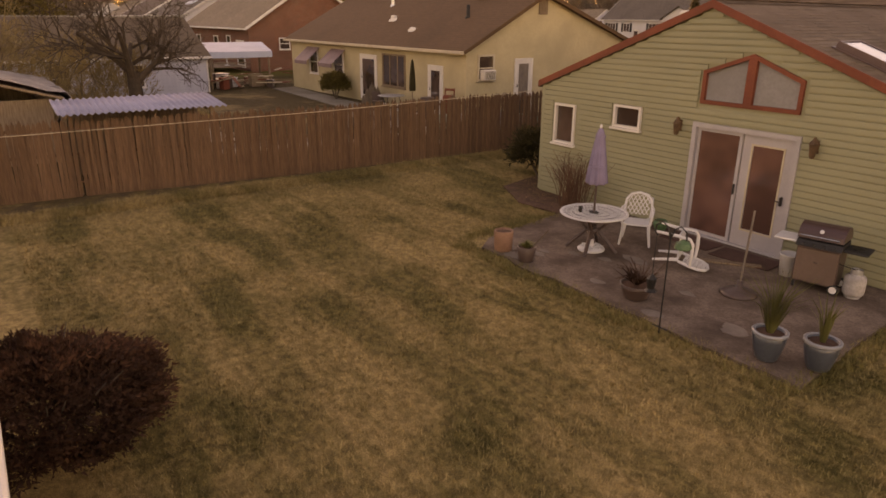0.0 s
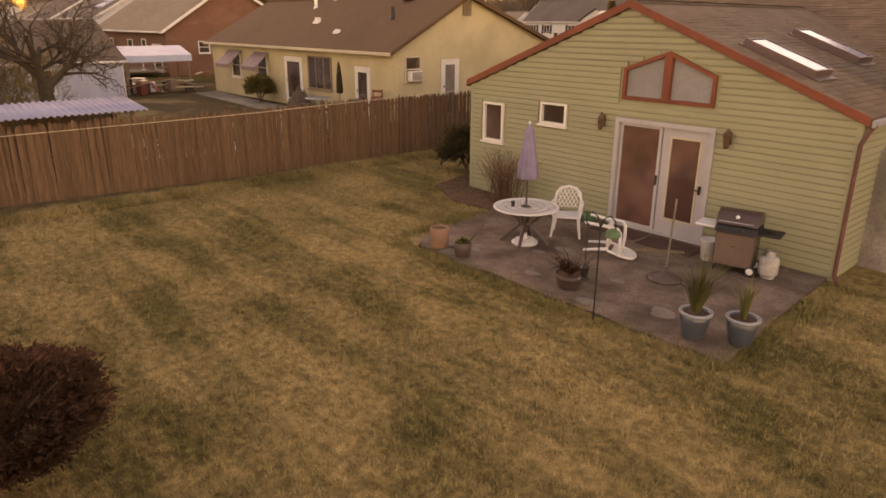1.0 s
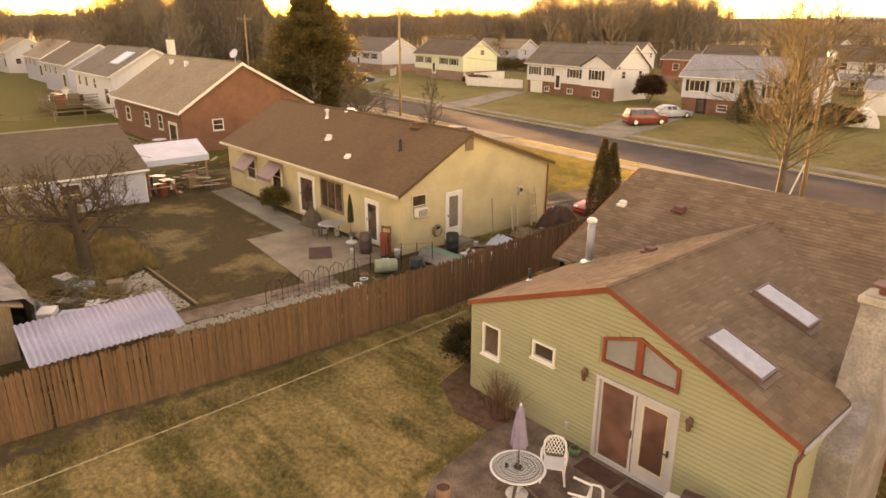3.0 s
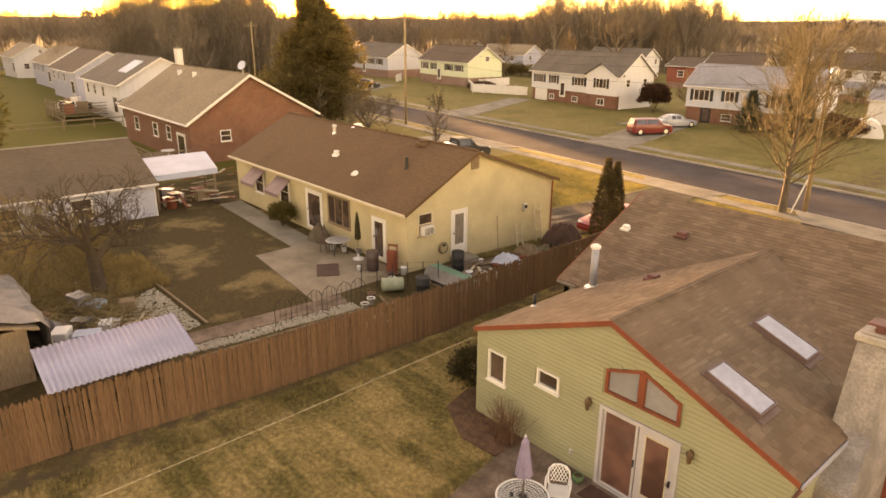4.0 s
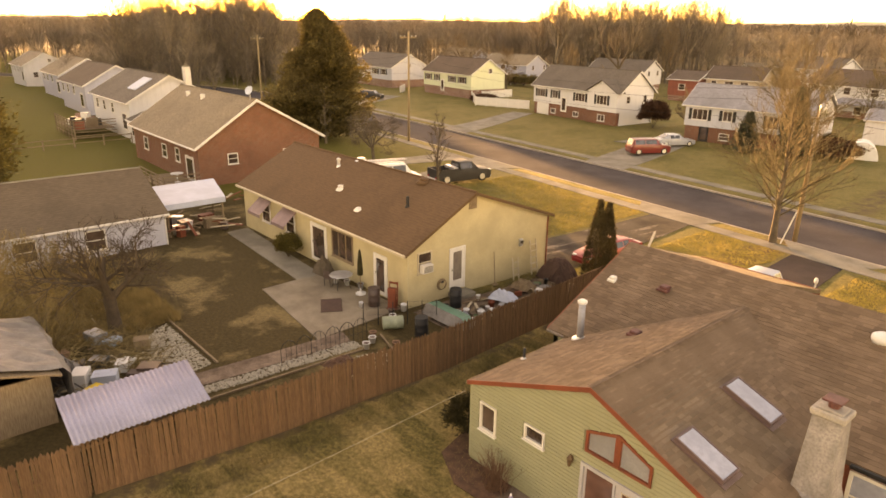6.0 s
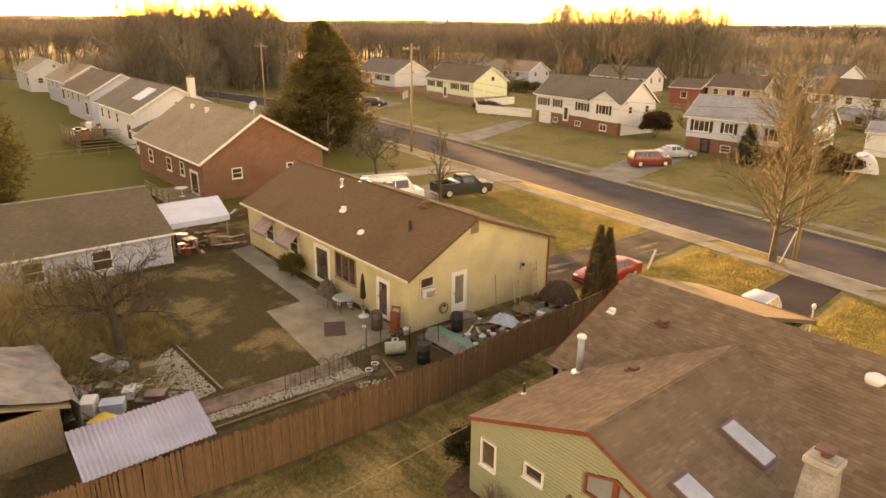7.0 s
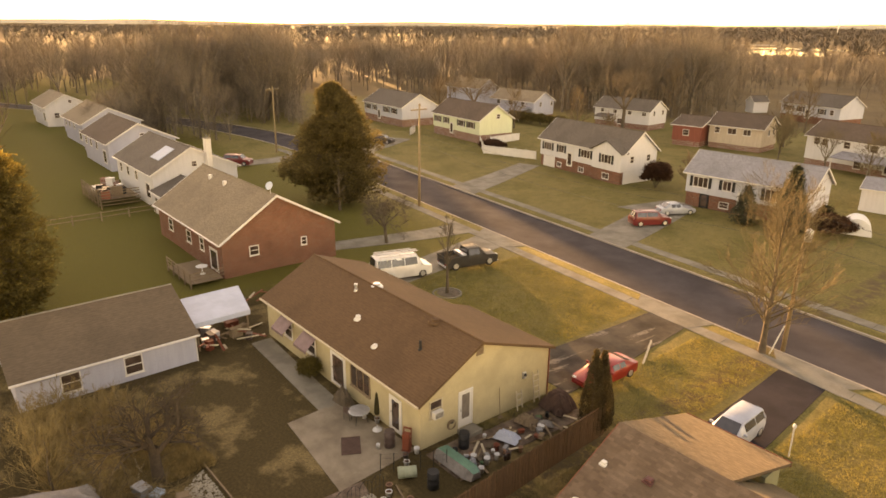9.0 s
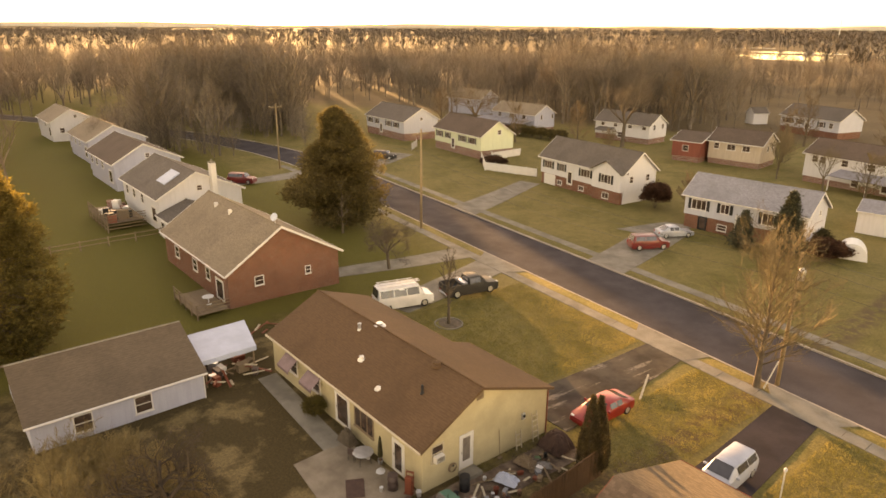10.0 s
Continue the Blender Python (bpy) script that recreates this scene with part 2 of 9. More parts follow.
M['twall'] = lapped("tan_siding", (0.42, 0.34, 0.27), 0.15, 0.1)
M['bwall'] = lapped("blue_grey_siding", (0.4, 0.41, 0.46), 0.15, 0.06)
M['brick'] = bricked("red_brick", (0.17, 0.058, 0.034), (0.22, 0.16, 0.12))
M['brick2'] = bricked("dark_red_brick", (0.2, 0.08, 0.055))
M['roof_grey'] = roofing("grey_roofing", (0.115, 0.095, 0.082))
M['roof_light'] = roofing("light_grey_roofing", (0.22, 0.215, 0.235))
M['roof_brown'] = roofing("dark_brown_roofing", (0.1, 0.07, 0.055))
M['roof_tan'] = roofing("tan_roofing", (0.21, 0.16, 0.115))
M['fence'] = wood_material("weathered_fence_board", (0.105, 0.056, 0.033), (0.175, 0.1, 0.06), 0.45)
M['timber'] = wood_material("old_timber", (0.15, 0.1, 0.065), (0.26, 0.19, 0.13), 0.3)
M['pale_timber'] = wood_material("bleached_timber", (0.4, 0.33, 0.24), (0.55, 0.47, 0.36), 0.2)
M['bark'] = plain("grey_brown_bark", (0.105, 0.078, 0.056), 0.95, 0.3, 2.5, 18, 0.5)
# bark darkened in its colour, as the tree stands against the light
M['backlitbark'] = plain("backlit_dark_bark", (0.062, 0.043, 0.03), 0.95, 0.3, 2.5, 18, 0.5)
M['darkmat'] = plain("dark_brown_mat", (0.075, 0.042, 0.034), 0.95, 0.2, 3, 90, 0.5)
M['twig'] = plain("brown_twigs", (0.17, 0.115, 0.07), 0.95, 0.25, 1.0, 30, 0.1)
M['fartwig'] = leaf_material("winter_twigs", (0.185, 0.145, 0.112), 0.35, 0.08)
M['hazetwig'] = leaf_material("far_winter_twigs", (0.12, 0.1, 0.082), 0.3, 0.0)
M['carglass'] = glass_dark("car_glass", (0.02, 0.02, 0.024), 0.2)
M['oldpatio'] = plain("stained_patio_concrete", (0.215, 0.17, 0.128), 0.9, 0.25, 0.6, 40, 0.2, c2=(0.28, 0.23, 0.18), spec=0.1)
M['canes'] = plain("red_brown_canes", (0.13, 0.066, 0.042), 0.9, 0.25, 3, 40, 0.1)
M['spruce'] = leaf_material("dark_spruce_needles", (0.06, 0.062, 0.036), 0.45, 0.15)
M['needle'] = leaf_material("conifer_needles", (0.165, 0.122, 0.048))
M['gold'] = leaf_material("pine_needles", (0.15, 0.115, 0.036))
M['cypress'] = leaf_material("cypress_foliage", (0.08, 0.058, 0.026), 0.4, 0.35)
M['shrub'] = leaf_material("shrub_leaves", (0.06, 0.05, 0.022))
M['redshrub'] = leaf_material("russet_shrub_leaves", (0.095, 0.045, 0.027))
M['blade'] = leaf_material("green_blades", (0.19, 0.185, 0.07))
M['strawblade'] = blade_material("lawn_blades", 0.0)
M['lawnblade'] = blade_material("green_lawn_blades", 0.45)
def sun_blades():
    n = Nodes("front_lawn_blades", 0.85, spec=0.15)
    turf = n.span(n.noise(0.9, 6, 0.7), 0.36, 0.64)
    col = n.mix(turf, (0.17, 0.15, 0.035), (0.38, 0.29, 0.1))
    col = n.mix(n.island(), n.mix(0.3, col, (0.06, 0.05, 0.015)), n.mix(0.2, col, (0.5, 0.42, 0.2)))
    return see_through(n, col, 0.6)


M['sunblade'] = sun_blades()
M['stalk'] = leaf_material("dry_stalks", (0.33, 0.23, 0.1), 0.5, 0.4)
M['pink'] = plain("faded_pink_metal", (0.2, 0.13, 0.135), 0.6, 0.15, 2, 40, 0.1)

M['skyframe'] = plain("brown_skylight_frame", (0.12, 0.075, 0.07), 0.45, 0.15, 3, 40, 0.05)
M['flue'] = plain("rusted_flue_metal", (0.12, 0.045, 0.04), 0.6, 0.25, 3, 40, 0.15)
M['sheet'] = plain("pale_roof_sheet", (0.37, 0.42, 0.52), 0.6, 0.1, 0.8, 20, 0.05, spec=0.15)
M['brush'] = plain("dry_brush", (0.26, 0.185, 0.09), 0.95, 0.3, 1.2, 30, 0.1, isle=0.6)
M['doorframe'] = plain("grey_white_frame", (0.335, 0.32, 0.335), 0.5, 0.08, 1.5, 40, 0.05)
M['doorglass'] = glass_dark("patio_door_glass", (0.07, 0.034, 0.027), 0.12)
M['lampiron'] = plain("rusty_lantern_iron", (0.1, 0.055, 0.03), 0.6, 0.35, 8, 60, 0.2)
M['capstone'] = plain("weathered_cap", (0.3, 0.265, 0.235), 0.85, 0.2, 2, 30, 0.2)

# ---- mesh writing ----
class G:
    """Collects vertices and faces of one mesh."""

    def __init__(self):
        self.v, self.f = [], []

    def add(self, verts, faces):
        k = len(self.v)
        self.v += [tuple(p) for p in verts]
        self.f += [tuple(i + k for i in face) for face in faces]
        return self

    def convex(self, verts, faces):
        """Faces of a convex body, turned outwards."""
        c = sum((Vector(p) for p in verts), Vector()) / len(verts)
        out = []
        for face in faces:
            a, b, d = (Vector(verts[i]) for i in face[:3])
            out.append(face if (b - a).cross(d - b).dot(a - c) >= 0 else face[::-1])
        return self.add(verts, out)

    def box(self, x0, y0, z0, x1, y1, z1, c=0.0):
        """A box, with chamfered edges where c is given."""
        lo, hi = (x0, y0, z0), (x1, y1, z1)
        if c <= 0:
            p = [(x, y, z) for x in (x0, x1) for y in (y0, y1) for z in (z0, z1)]
            return self.convex(p, [(0, 1, 3, 2), (4, 5, 7, 6), (0, 1, 5, 4), (2, 3, 7, 6), (0, 2, 6, 4), (1, 3, 7, 5)])
        c = min(c, *(0.45 * (b - a) for a, b in zip(lo, hi)))
        p, at = [], {}
        for s in [(i, j, k) for i in (0, 1) for j in (0, 1) for k in (0, 1)]:
            for ax in range(3):
                q = [(hi[n] - c) if s[n] else (lo[n] + c) for n in range(3)]
                q[ax] = hi[ax] if s[ax] else lo[ax]
                at[s, ax] = len(p)
                p.append(tuple(q))
        faces = []
        for ax in range(3):
            u, w = [n for n in range(3) if n != ax]
            for side in (0, 1):
                ring = []
                for a, b in ((0, 0), (1, 0), (1, 1), (0, 1)):
                    s = [0, 0, 0]
                    s[ax], s[u], s[w] = side, a, b
                    ring.append(at[tuple(s), ax])
                faces.append(tuple(ring))
            for a in (0, 1):
                for b in (0, 1):
                    s0, s1 = [0, 0, 0], [0, 0, 0]
                    s0[u], s0[w], s1[u], s1[w], s1[ax] = a, b, a, b, 1
                    faces.append((at[tuple(s0), u], at[tuple(s1), u], at[tuple(s1), w], at[tuple(s0), w]))
        faces += [(at[s, 0], at[s, 1], at[s, 2]) for s in [(i, j, k) for i in (0, 1) for j in (0, 1) for k in (0, 1)]]
        return self.convex(p, faces)

    def tube(self, pts, radii, seg=8, caps=True):
        """A tapered tube along points."""
        pts = [Vector(p) for p in pts]
        k = len(self.v)
        side = None
        for i, p in enumerate(pts):
            d = (pts[min(i + 1, len(pts) - 1)] - pts[max(i - 1, 0)]).normalized()
            if side is None:
                side = d.orthogonal().normalized()
            side = (side - d * side.dot(d))
            side = side.normalized() if side.length > 1e-6 else d.orthogonal().normalized()
            up = d.cross(side)
            r = radii[i] if hasattr(radii, "__len__") else radii
            for a in range(seg):
                t = 2 * math.pi * a / seg
                self.v.append(tuple(p + (side * math.cos(t) + up * math.sin(t)) * r))
        for i in range(len(pts) - 1):
            for a in range(seg):
                b = (a + 1) % seg
                self.f.append((k + i * seg + a, k + i * seg + b, k + (i + 1) * seg + b, k + (i + 1) * seg + a))
        if caps:
            self.f.append(tuple(k + a for a in reversed(range(seg))))
            self.f.append(tuple(k + (len(pts) - 1) * seg + a for a in range(seg)))
        return self

    def lathe(self, profile, seg=20, at=(0, 0, 0), hollow=False):
        """A turned body: (radius, height) pairs from foot to top."""
        k = len(self.v)
        for r, z in profile:
            for a in range(seg):
                t = 2 * math.pi * a / seg
                self.v.append((at[0] + r * math.cos(t), at[1] + r * math.sin(t), at[2] + z))
        for i in range(len(profile) - 1):
            for a in range(seg):
                b = (a + 1) % seg
                self.f.append((k + i * seg + a, k + i * seg + b, k + (i + 1) * seg + b, k + (i + 1) * seg + a))
        n = (len(profile) - 1) * seg
        if hollow:   # an open ring: its last circle joins its first
            self.f += [(k + n + a, k + n + (a + 1) % seg, k + (a + 1) % seg, k + a) for a in range(seg)]
            return self
        self.f.append(tuple(k + a for a in reversed(range(seg))))
        self.f.append(tuple(k + n + a for a in range(seg)))
        return self

    def slab(self, pts, thick, up=(0, 0, 1)):
        """A flat polygon given a thickness against up."""
        n = len(pts)
        low = [tuple(Vector(p) - Vector(up) * thick) for p in pts]
        faces = [tuple(range(n)), tuple(range(2 * n - 1, n - 1, -1))] + [(i, i + n, (i + 1) % n + n, (i + 1) % n) for i in range(n)]
        a = (Vector(pts[1]) - Vector(pts[0])).cross(Vector(pts[2]) - Vector(pts[1]))
        if a.dot(Vector(up)) < 0:
            faces = [face[::-1] for face in faces]
        return self.add(list(pts) + low, faces)

    def moved(self, m):
        self.v = [tuple(m @ Vector(p)) for p in self.v]
        return self

    def join(self, other, m=None):
        k = len(self.v)
        self.v += [tuple(m @ Vector(p)) for p in other.v] if m else other.v
        self.f += [tuple(i + k for i in face) for face in other.f]
        return self

    def mesh(self, name, material, smooth=False):
        me = bpy.data.meshes.new(name)
        me.from_pydata(self.v, [], self.f)
        me.materials.append(material)
        if smooth:
            me.polygons.foreach_set("use_smooth", [True] * len(me.polygons))
        me.update()
        return me


def thing(name, label, category, at=None, group="", kind=""):
    ob = new(name)
    ob.empty_display_size = 0.2
    if at is not None:
        ob.matrix_basis = at if isinstance(at, Matrix) else Matrix.Translation(at)
    return tagged(ob, label, category, group, kind)


def world_of(ob):
    m = ob.matrix_parent_inverse @ ob.matrix_basis
    return world_of(ob.parent) @ m if ob.parent else ob.matrix_basis.copy()


def part(name, g, material, parent, label="", smooth=False, fixed=False, at=None, kind=""):
    """One mesh under a thing or a part. fixed: its numbers are those of the place, not of its parent."""
    me = g if isinstance(g, bpy.types.Mesh) else g.mesh(name, material, smooth)
    ob = new(name, me)
    ob.parent = parent
    if fixed:
        ob.matrix_parent_inverse = world_of(parent).inverted()
    if at is not None:
        ob.matrix_basis = at
    return tagged(ob, label, kind=kind)


def alone(name, g, material, label, category, kind="", group="", smooth=False, at=None):
    me = g if isinstance(g, bpy.types.Mesh) else g.mesh(name, material, smooth)
    ob = new(name, me)
    if at is not None:
        ob.matrix_basis = at
    return tagged(ob, label, category, group, kind)


def smooth01(t):
    t = min(1.0, max(0.0, t))
    return t * t * (3 - 2 * t)


# ---- the lie of the land ----
def street_y(x):
    """The middle line of the road."""
    if x > -95:
        return 47.8 - 0.118 * (x + 8)
    d = min(-95 - x, 90)
    e = max(-95 - x - 90, 0)
    return 58.07 + 0.118 * d - 0.0035 * d * d - 0.51 * e


def ground_z(x, y):
    off = y - street_y(x)
    z = -0.68 * smooth01((off + 32) / 24) + 0.5 * smooth01((off - 7) / 20)
    d = math.hypot(x, y)
    if d > 250:
        z += 30 * smooth01((d - 900) / 2600) * (0.55 + 0.45 * math.sin(x * 0.0013 + 1.0) * math.cos(y * 0.0009))
    if d < 120:
        z += 0.03 * noise.noise((x * 0.5, y * 0.5, 0))
    return z


def steps(lo, hi, inner_lo, inner_hi, fine):
    """Even steps inside, growing steps outside."""
    out = list(np.arange(inner_lo, inner_hi + 1e-6, fine))
    s, v = fine, inner_hi
    while v < hi:
        s *= 1.22
        v += s
        out.append(min(v, hi))
    s, v = fine, inner_lo
    while v > lo:
        s *= 1.22
        v -= s
        out.insert(0, max(v, lo))
    return out


ROAD, KERB = 4.0, 4.16
xs = steps(-3600, 2500, -60, 12, 1.2)
offs = sorted(set([round(o, 3) for o in steps(-2500, 3600, -56, 45, 1.2) if abs(abs(o) - KERB) > 0.5 and abs(o) > 0.9] + [-KERB, -KERB + 0.03, KERB - 0.03, KERB, 0.0]))
g = G()
for x in xs:
    for o in offs:
        y = street_y(x) + o
        z = ground_z(x, y)
        if abs(o) < KERB - 0.01:
            z = ground_z(x, street_y(x)) - 0.24
        elif -6.6 < o < -KERB or KERB < o < 6.6:
            z = ground_z(x, street_y(x))
        g.v.append((x, y, z))
nn = len(offs)
g.f = [(i * nn + j, (i + 1) * nn + j, (i + 1) * nn + j + 1, i * nn + j + 1) for i in range(len(xs) - 1) for j in range(nn - 1)]
alone("ground", g, M['ground'], "dormant straw-coloured winter lawns with green patches", "ground", "structure", smooth=True)
ROAD_Z = -0.68


def ribbon(o0, o1, z0, z1, x0, x1, step=1.5):
    """A strip along the road between two offsets from its middle line."""
    r, n = G(), int((x1 - x0) / step)
    for i in range(n + 1):
        x = x0 + (x1 - x0) * i / n
        y = street_y(x)
        r.v += [(x, y + o0, z0), (x, y + o0, z1), (x, y + o1, z1), (x, y + o1, z0)]
    for i in range(n):
        a = 4 * i
        r.f += [(a + 1, a + 5, a + 6, a + 2), (a, a + 4, a + 5, a + 1), (a + 2, a + 6, a + 7, a + 3)]
    r.f += [(0, 1, 2, 3), (4 * n + 3, 4 * n + 2, 4 * n + 1, 4 * n)]
    return r


g = ribbon(-ROAD, ROAD, ROAD_Z - 0.3, ROAD_Z - 0.13, -330, 120)
alone("road", g, M['asphalt'], "dark grey asphalt street with concrete kerbs", "road", "structure")
for s in (-1, 1):
    o = sorted((s * ROAD, s * (KERB + 0.03)))
    alone("kerb", ribbon(*o, ROAD_Z - 0.35, ROAD_Z + 0.02, -330, 120), M['kerb'], "pale concrete kerb along the street", "kerb", "structure")


def on_ground(pts, name, material, label, lift=0.03, grid=1.0, thick=0.12):
    """A paved area between four corners that follows the lie of the ground."""
    a, b, c, d = (Vector((*p, 0)) for p in pts)
    nu, nv = max(1, int(max((b - a).length, (c - d).length) / grid)), max(1, int(max((d - a).length, (c - b).length) / grid))
    g = G()
    for i in range(nu + 1):
        for j in range(nv + 1):
            u, v = i / nu, j / nv
            p = (a * (1 - u) + b * u) * (1 - v) + (d * (1 - u) + c * u) * v
            g.v.append((p.x, p.y, ground_z(p.x, p.y) + lift))
    top = len(g.v)
    g.f = [(i * (nv + 1) + j, (i + 1) * (nv + 1) + j, (i + 1) * (nv + 1) + j + 1, i * (nv + 1) + j + 1) for i in range(nu) for j in range(nv)]
    rim = [i * (nv + 1) for i in range(nu + 1)] + [nu * (nv + 1) + j for j in range(1, nv + 1)] + [i * (nv + 1) + nv for i in range(nu - 1, -1, -1)] + [j for j in range(nv - 1, 0, -1)]
    g.v += [(g.v[i][0], g.v[i][1], g.v[i][2] - thick) for i in rim]
    n = len(rim)
    g.f += [(rim[i], top + i, top + (i + 1) % n, rim[(i + 1) % n]) for i in range(n)]
    return alone(name, g, material, label, "paving", "structure")


def street_slabs():
    """Footpaths on both sides, slab by slab."""
    rnd = random.Random(3)
    for s, o0, o1, x0, x1 in ((-1, -6.65, -5.45, -110, 20), (1, 5.5, 6.75, -110, 20)):
        walkway = thing("footpath", "pale concrete footpath of square slabs beside the street", "footpath", (x0, street_y(x0) + o0, ROAD_Z), kind="structure")
        x = x0
        while x < x1:
            w = 1.5
            z = ROAD_Z + 0.035 + rnd.uniform(-0.008, 0.008)
            p = [(x + 0.012, street_y(x) + o0, z), (x + w - 0.012, street_y(x + w) + o0, z), (x + w - 0.012, street_y(x + w) + o1, z), (x + 0.012, street_y(x) + o1, z)]
            part("slab", G().slab(p, 0.15), M['concrete'], walkway, fixed=True)
            x += w


street_slabs()


def S(x, off):
    return (x, street_y(x) + off)


# drives and aprons
on_ground([S(-24.9, -6.65), (-25.3, 28.0), (-20.3, 28.0), S(-21.5, -6.65)], "driveway", M['old_asphalt'], "cracked old asphalt drive beside the cream house")
on_ground([S(-27.6, -4.2), S(-26.2, -6.65), S(-21.4, -6.65), S(-20.4, -4.2)], "apron", M['concrete'], "pale concrete drive apron at the kerb", 0.045)
on_ground([S(-14.0, -6.65), (-13.3, 27.5), (-9.9, 27.5), S(-10.9, -6.65)], "driveway", M['fresh_asphalt'], "dark sealed asphalt drive in front of the house")
on_ground([S(-15.6, -4.2), S(-14.0, -6.65), S(-10.8, -6.65), S(-9.2, -4.2)], "apron", M['concrete'], "pale concrete drive apron at the kerb", 0.045)
on_ground([S(-48.6, -6.65), (-44.6, 30.2), (-41.2, 31.2), S(-44.2, -6.65)], "driveway", M['concrete'], "pale concrete drive with parked vans")
on_ground([S(-50.2, -4.2), S(-48.6, -6.65), S(-44.0, -6.65), S(-42.8, -4.2)], "apron", M['concrete'], "pale concrete drive apron at the kerb", 0.045)
on_ground([S(-53.5, -6.65), (-55.2, 31.2), (-52.6, 30.6), S(-49.9, -6.65)], "driveway", M['concrete'], "narrow pale concrete drive beside the brick house", 0.035)
on_ground([S(-68.2, 4.2), (-72.6, 77.2), (-69.0, 78.0), S(-62.8, 4.2)], "driveway", M['concrete'], "wide pale concrete drive across the street", 0.05)
on_ground([S(-41.2, 4.2), (-43.8, 69.0), (-38.6, 71.0), S(-36.0, 4.2)], "driveway", M['concrete'], "pale concrete drive with two parked cars", 0.05)
on_ground([(-46.2, 67.6), (-43.6, 74.6), (-40.0, 75.6), (-41.0, 68.4)], "driveway", M['concrete'], "pale concrete parking bay", 0.056)
on_ground([S(-101, 4.2), (-108, 76), (-103, 78), S(-96, 4.2)], "driveway", M['concrete'], "pale concrete drive across the street", 0.05)
on_ground([S(-104, -4.2), (-101, 38.5), (-98, 38.5), S(-99, -4.2)], "driveway", M['concrete'], "pale concrete drive near the big conifer", 0.05)

# ---- windows and doors ----
MESHES = {}


def once(key, make):
    if key not in MESHES:
        MESHES[key] = make()
    return MESHES[key]


def ring(g, x0, z0, x1, z1, t, y0, y1):
    """A rectangular frame as one closed body."""
    v = []
    for y in (y0, y1):
        v += [(x0, y, z0), (x1, y, z0), (x1, y, z1), (x0, y, z1), (x0 + t, y, z0 + t), (x1 - t, y, z0 + t), (x1 - t, y, z1 - t), (x0 + t, y, z1 - t)]
    f = []
    for i in range(4):
        j = (i + 1) % 4
        f += [(i, j, j + 4, i + 4), (i + 8, i + 12, j + 12, j + 8), (i, i + 8, j + 8, j), (i + 4, j + 4, j + 12, i + 12)]
    return g.add(v, f)


def frame_mesh(w, h, t, d):
    return ring(G(), 0, 0, w, h, t, -d, 0.02)


def frame_bits(ob, w, h, t, d, sill, rails, mat):
    """Glazing bars and sill of a window."""
    for kind, at in rails:
        key = ('bar', kind, round(w, 2), round(h, 2), mat)
        if kind == 'h':
            me = once(key, lambda: G().box(t, -d * 0.7, -0.025, w - t, 0.0, 0.025, 0.005).mesh("glazing_bar", M[mat]))
            part("glazing_bar", me, None, ob, at=Matrix.Translation((0, 0, at)))
        else:
            me = once(key, lambda: G().box(-0.03, -d * 0.7, t, 0.03, 0.0, h - t, 0.005).mesh("glazing_bar", M[mat]))
            part("glazing_bar", me, None, ob, at=Matrix.Translation((at, 0, 0)))
    if sill:
        me = once(('sill', round(w, 2), mat), lambda: G().box(-0.04, -d - 0.05, -0.05, w + 0.04, 0.0, -0.002, 0.008).mesh("sill", M[mat]))
        part("sill", me, None, ob)


def window(parent, m, w, h, shutters=None, rails=None, t=0.07, frame_mat='white', glass='glass', sill=True, d=0.06):
    rails = rails if rails is not None else [('h', h * 0.5)]
    key = (round(w, 2), round(h, 2), t, frame_mat, d)
    ob = part("window", once(key, lambda: frame_mesh(w, h, t, d).mesh("window", M[frame_mat])), None, parent, at=m)
    frame_bits(ob, w, h, t, d, sill, rails, frame_mat)
    pane = once(('pane', round(w, 2), round(h, 2), glass), lambda: G().box(t * 0.5, -0.022, t * 0.5, w - t * 0.5, -0.004, h - t * 0.5).mesh("pane", M[glass]))
    part("pane", pane, None, ob)
    if shutters:
        def make():
            g = ring(G(), 0, 0, 0.36, h, 0.05, -0.055, 0.0)
            g.box(0.05, -0.035, 0.05, 0.31, -0.005, h - 0.05)
            return g.mesh("shutter", M[shutters])
        me = once(('shutter', round(h, 2), shutters), make)
        part("shutter", me, None, ob, at=Matrix.Translation((-0.42, 0, 0)))
        part("shutter", me, None, ob, at=Matrix.Translation((w + 0.06, 0, 0)))
    return ob


def face(side, u, z, L, D):
    """The frame of a spot on one side of a house: u along it as seen from outside."""
    if side == 'f':
        return Matrix.Translation((u, 0, z))
    if side == 'r':
        return Matrix.Translation((L, u, z)) @ pose(0, 0, 0, 0, 0, 90)
    if side == 'b':
        return Matrix.Translation((u, D, z)) @ pose(0, 0, 0, 0, 0, 180)
    return Matrix.Translation((0, u, z)) @ pose(0, 0, 0, 0, 0, -90)


def plain_door(parent, m, w=0.95, h=2.05, mat='white', pane=True):
    g = G().box(-0.08, -0.06, 0, 0, 0.02, h + 0.08, 0.006).box(w, -0.06, 0, w + 0.08, 0.02, h + 0.08, 0.006).box(0, -0.06, h, w, 0.02, h + 0.08, 0.006)
    g.box(0.0, -0.03, 0.0, w, 0.0, h, 0.006)
    door = part("door", g, M[mat], parent, at=m)
    if pane:
        part("pane", G().box(0.14, -0.045, 0.25, w - 0.14, -0.032, h - 0.15), M['glass'], door)
    part("handle", G().lathe([(0.015, 0), (0.035, 0.02), (0.03, 0.05), (0.01, 0.06)], 8).moved(pose(w - 0.08, -0.03, 1.0, 90)), M['dark'], door)
    return door


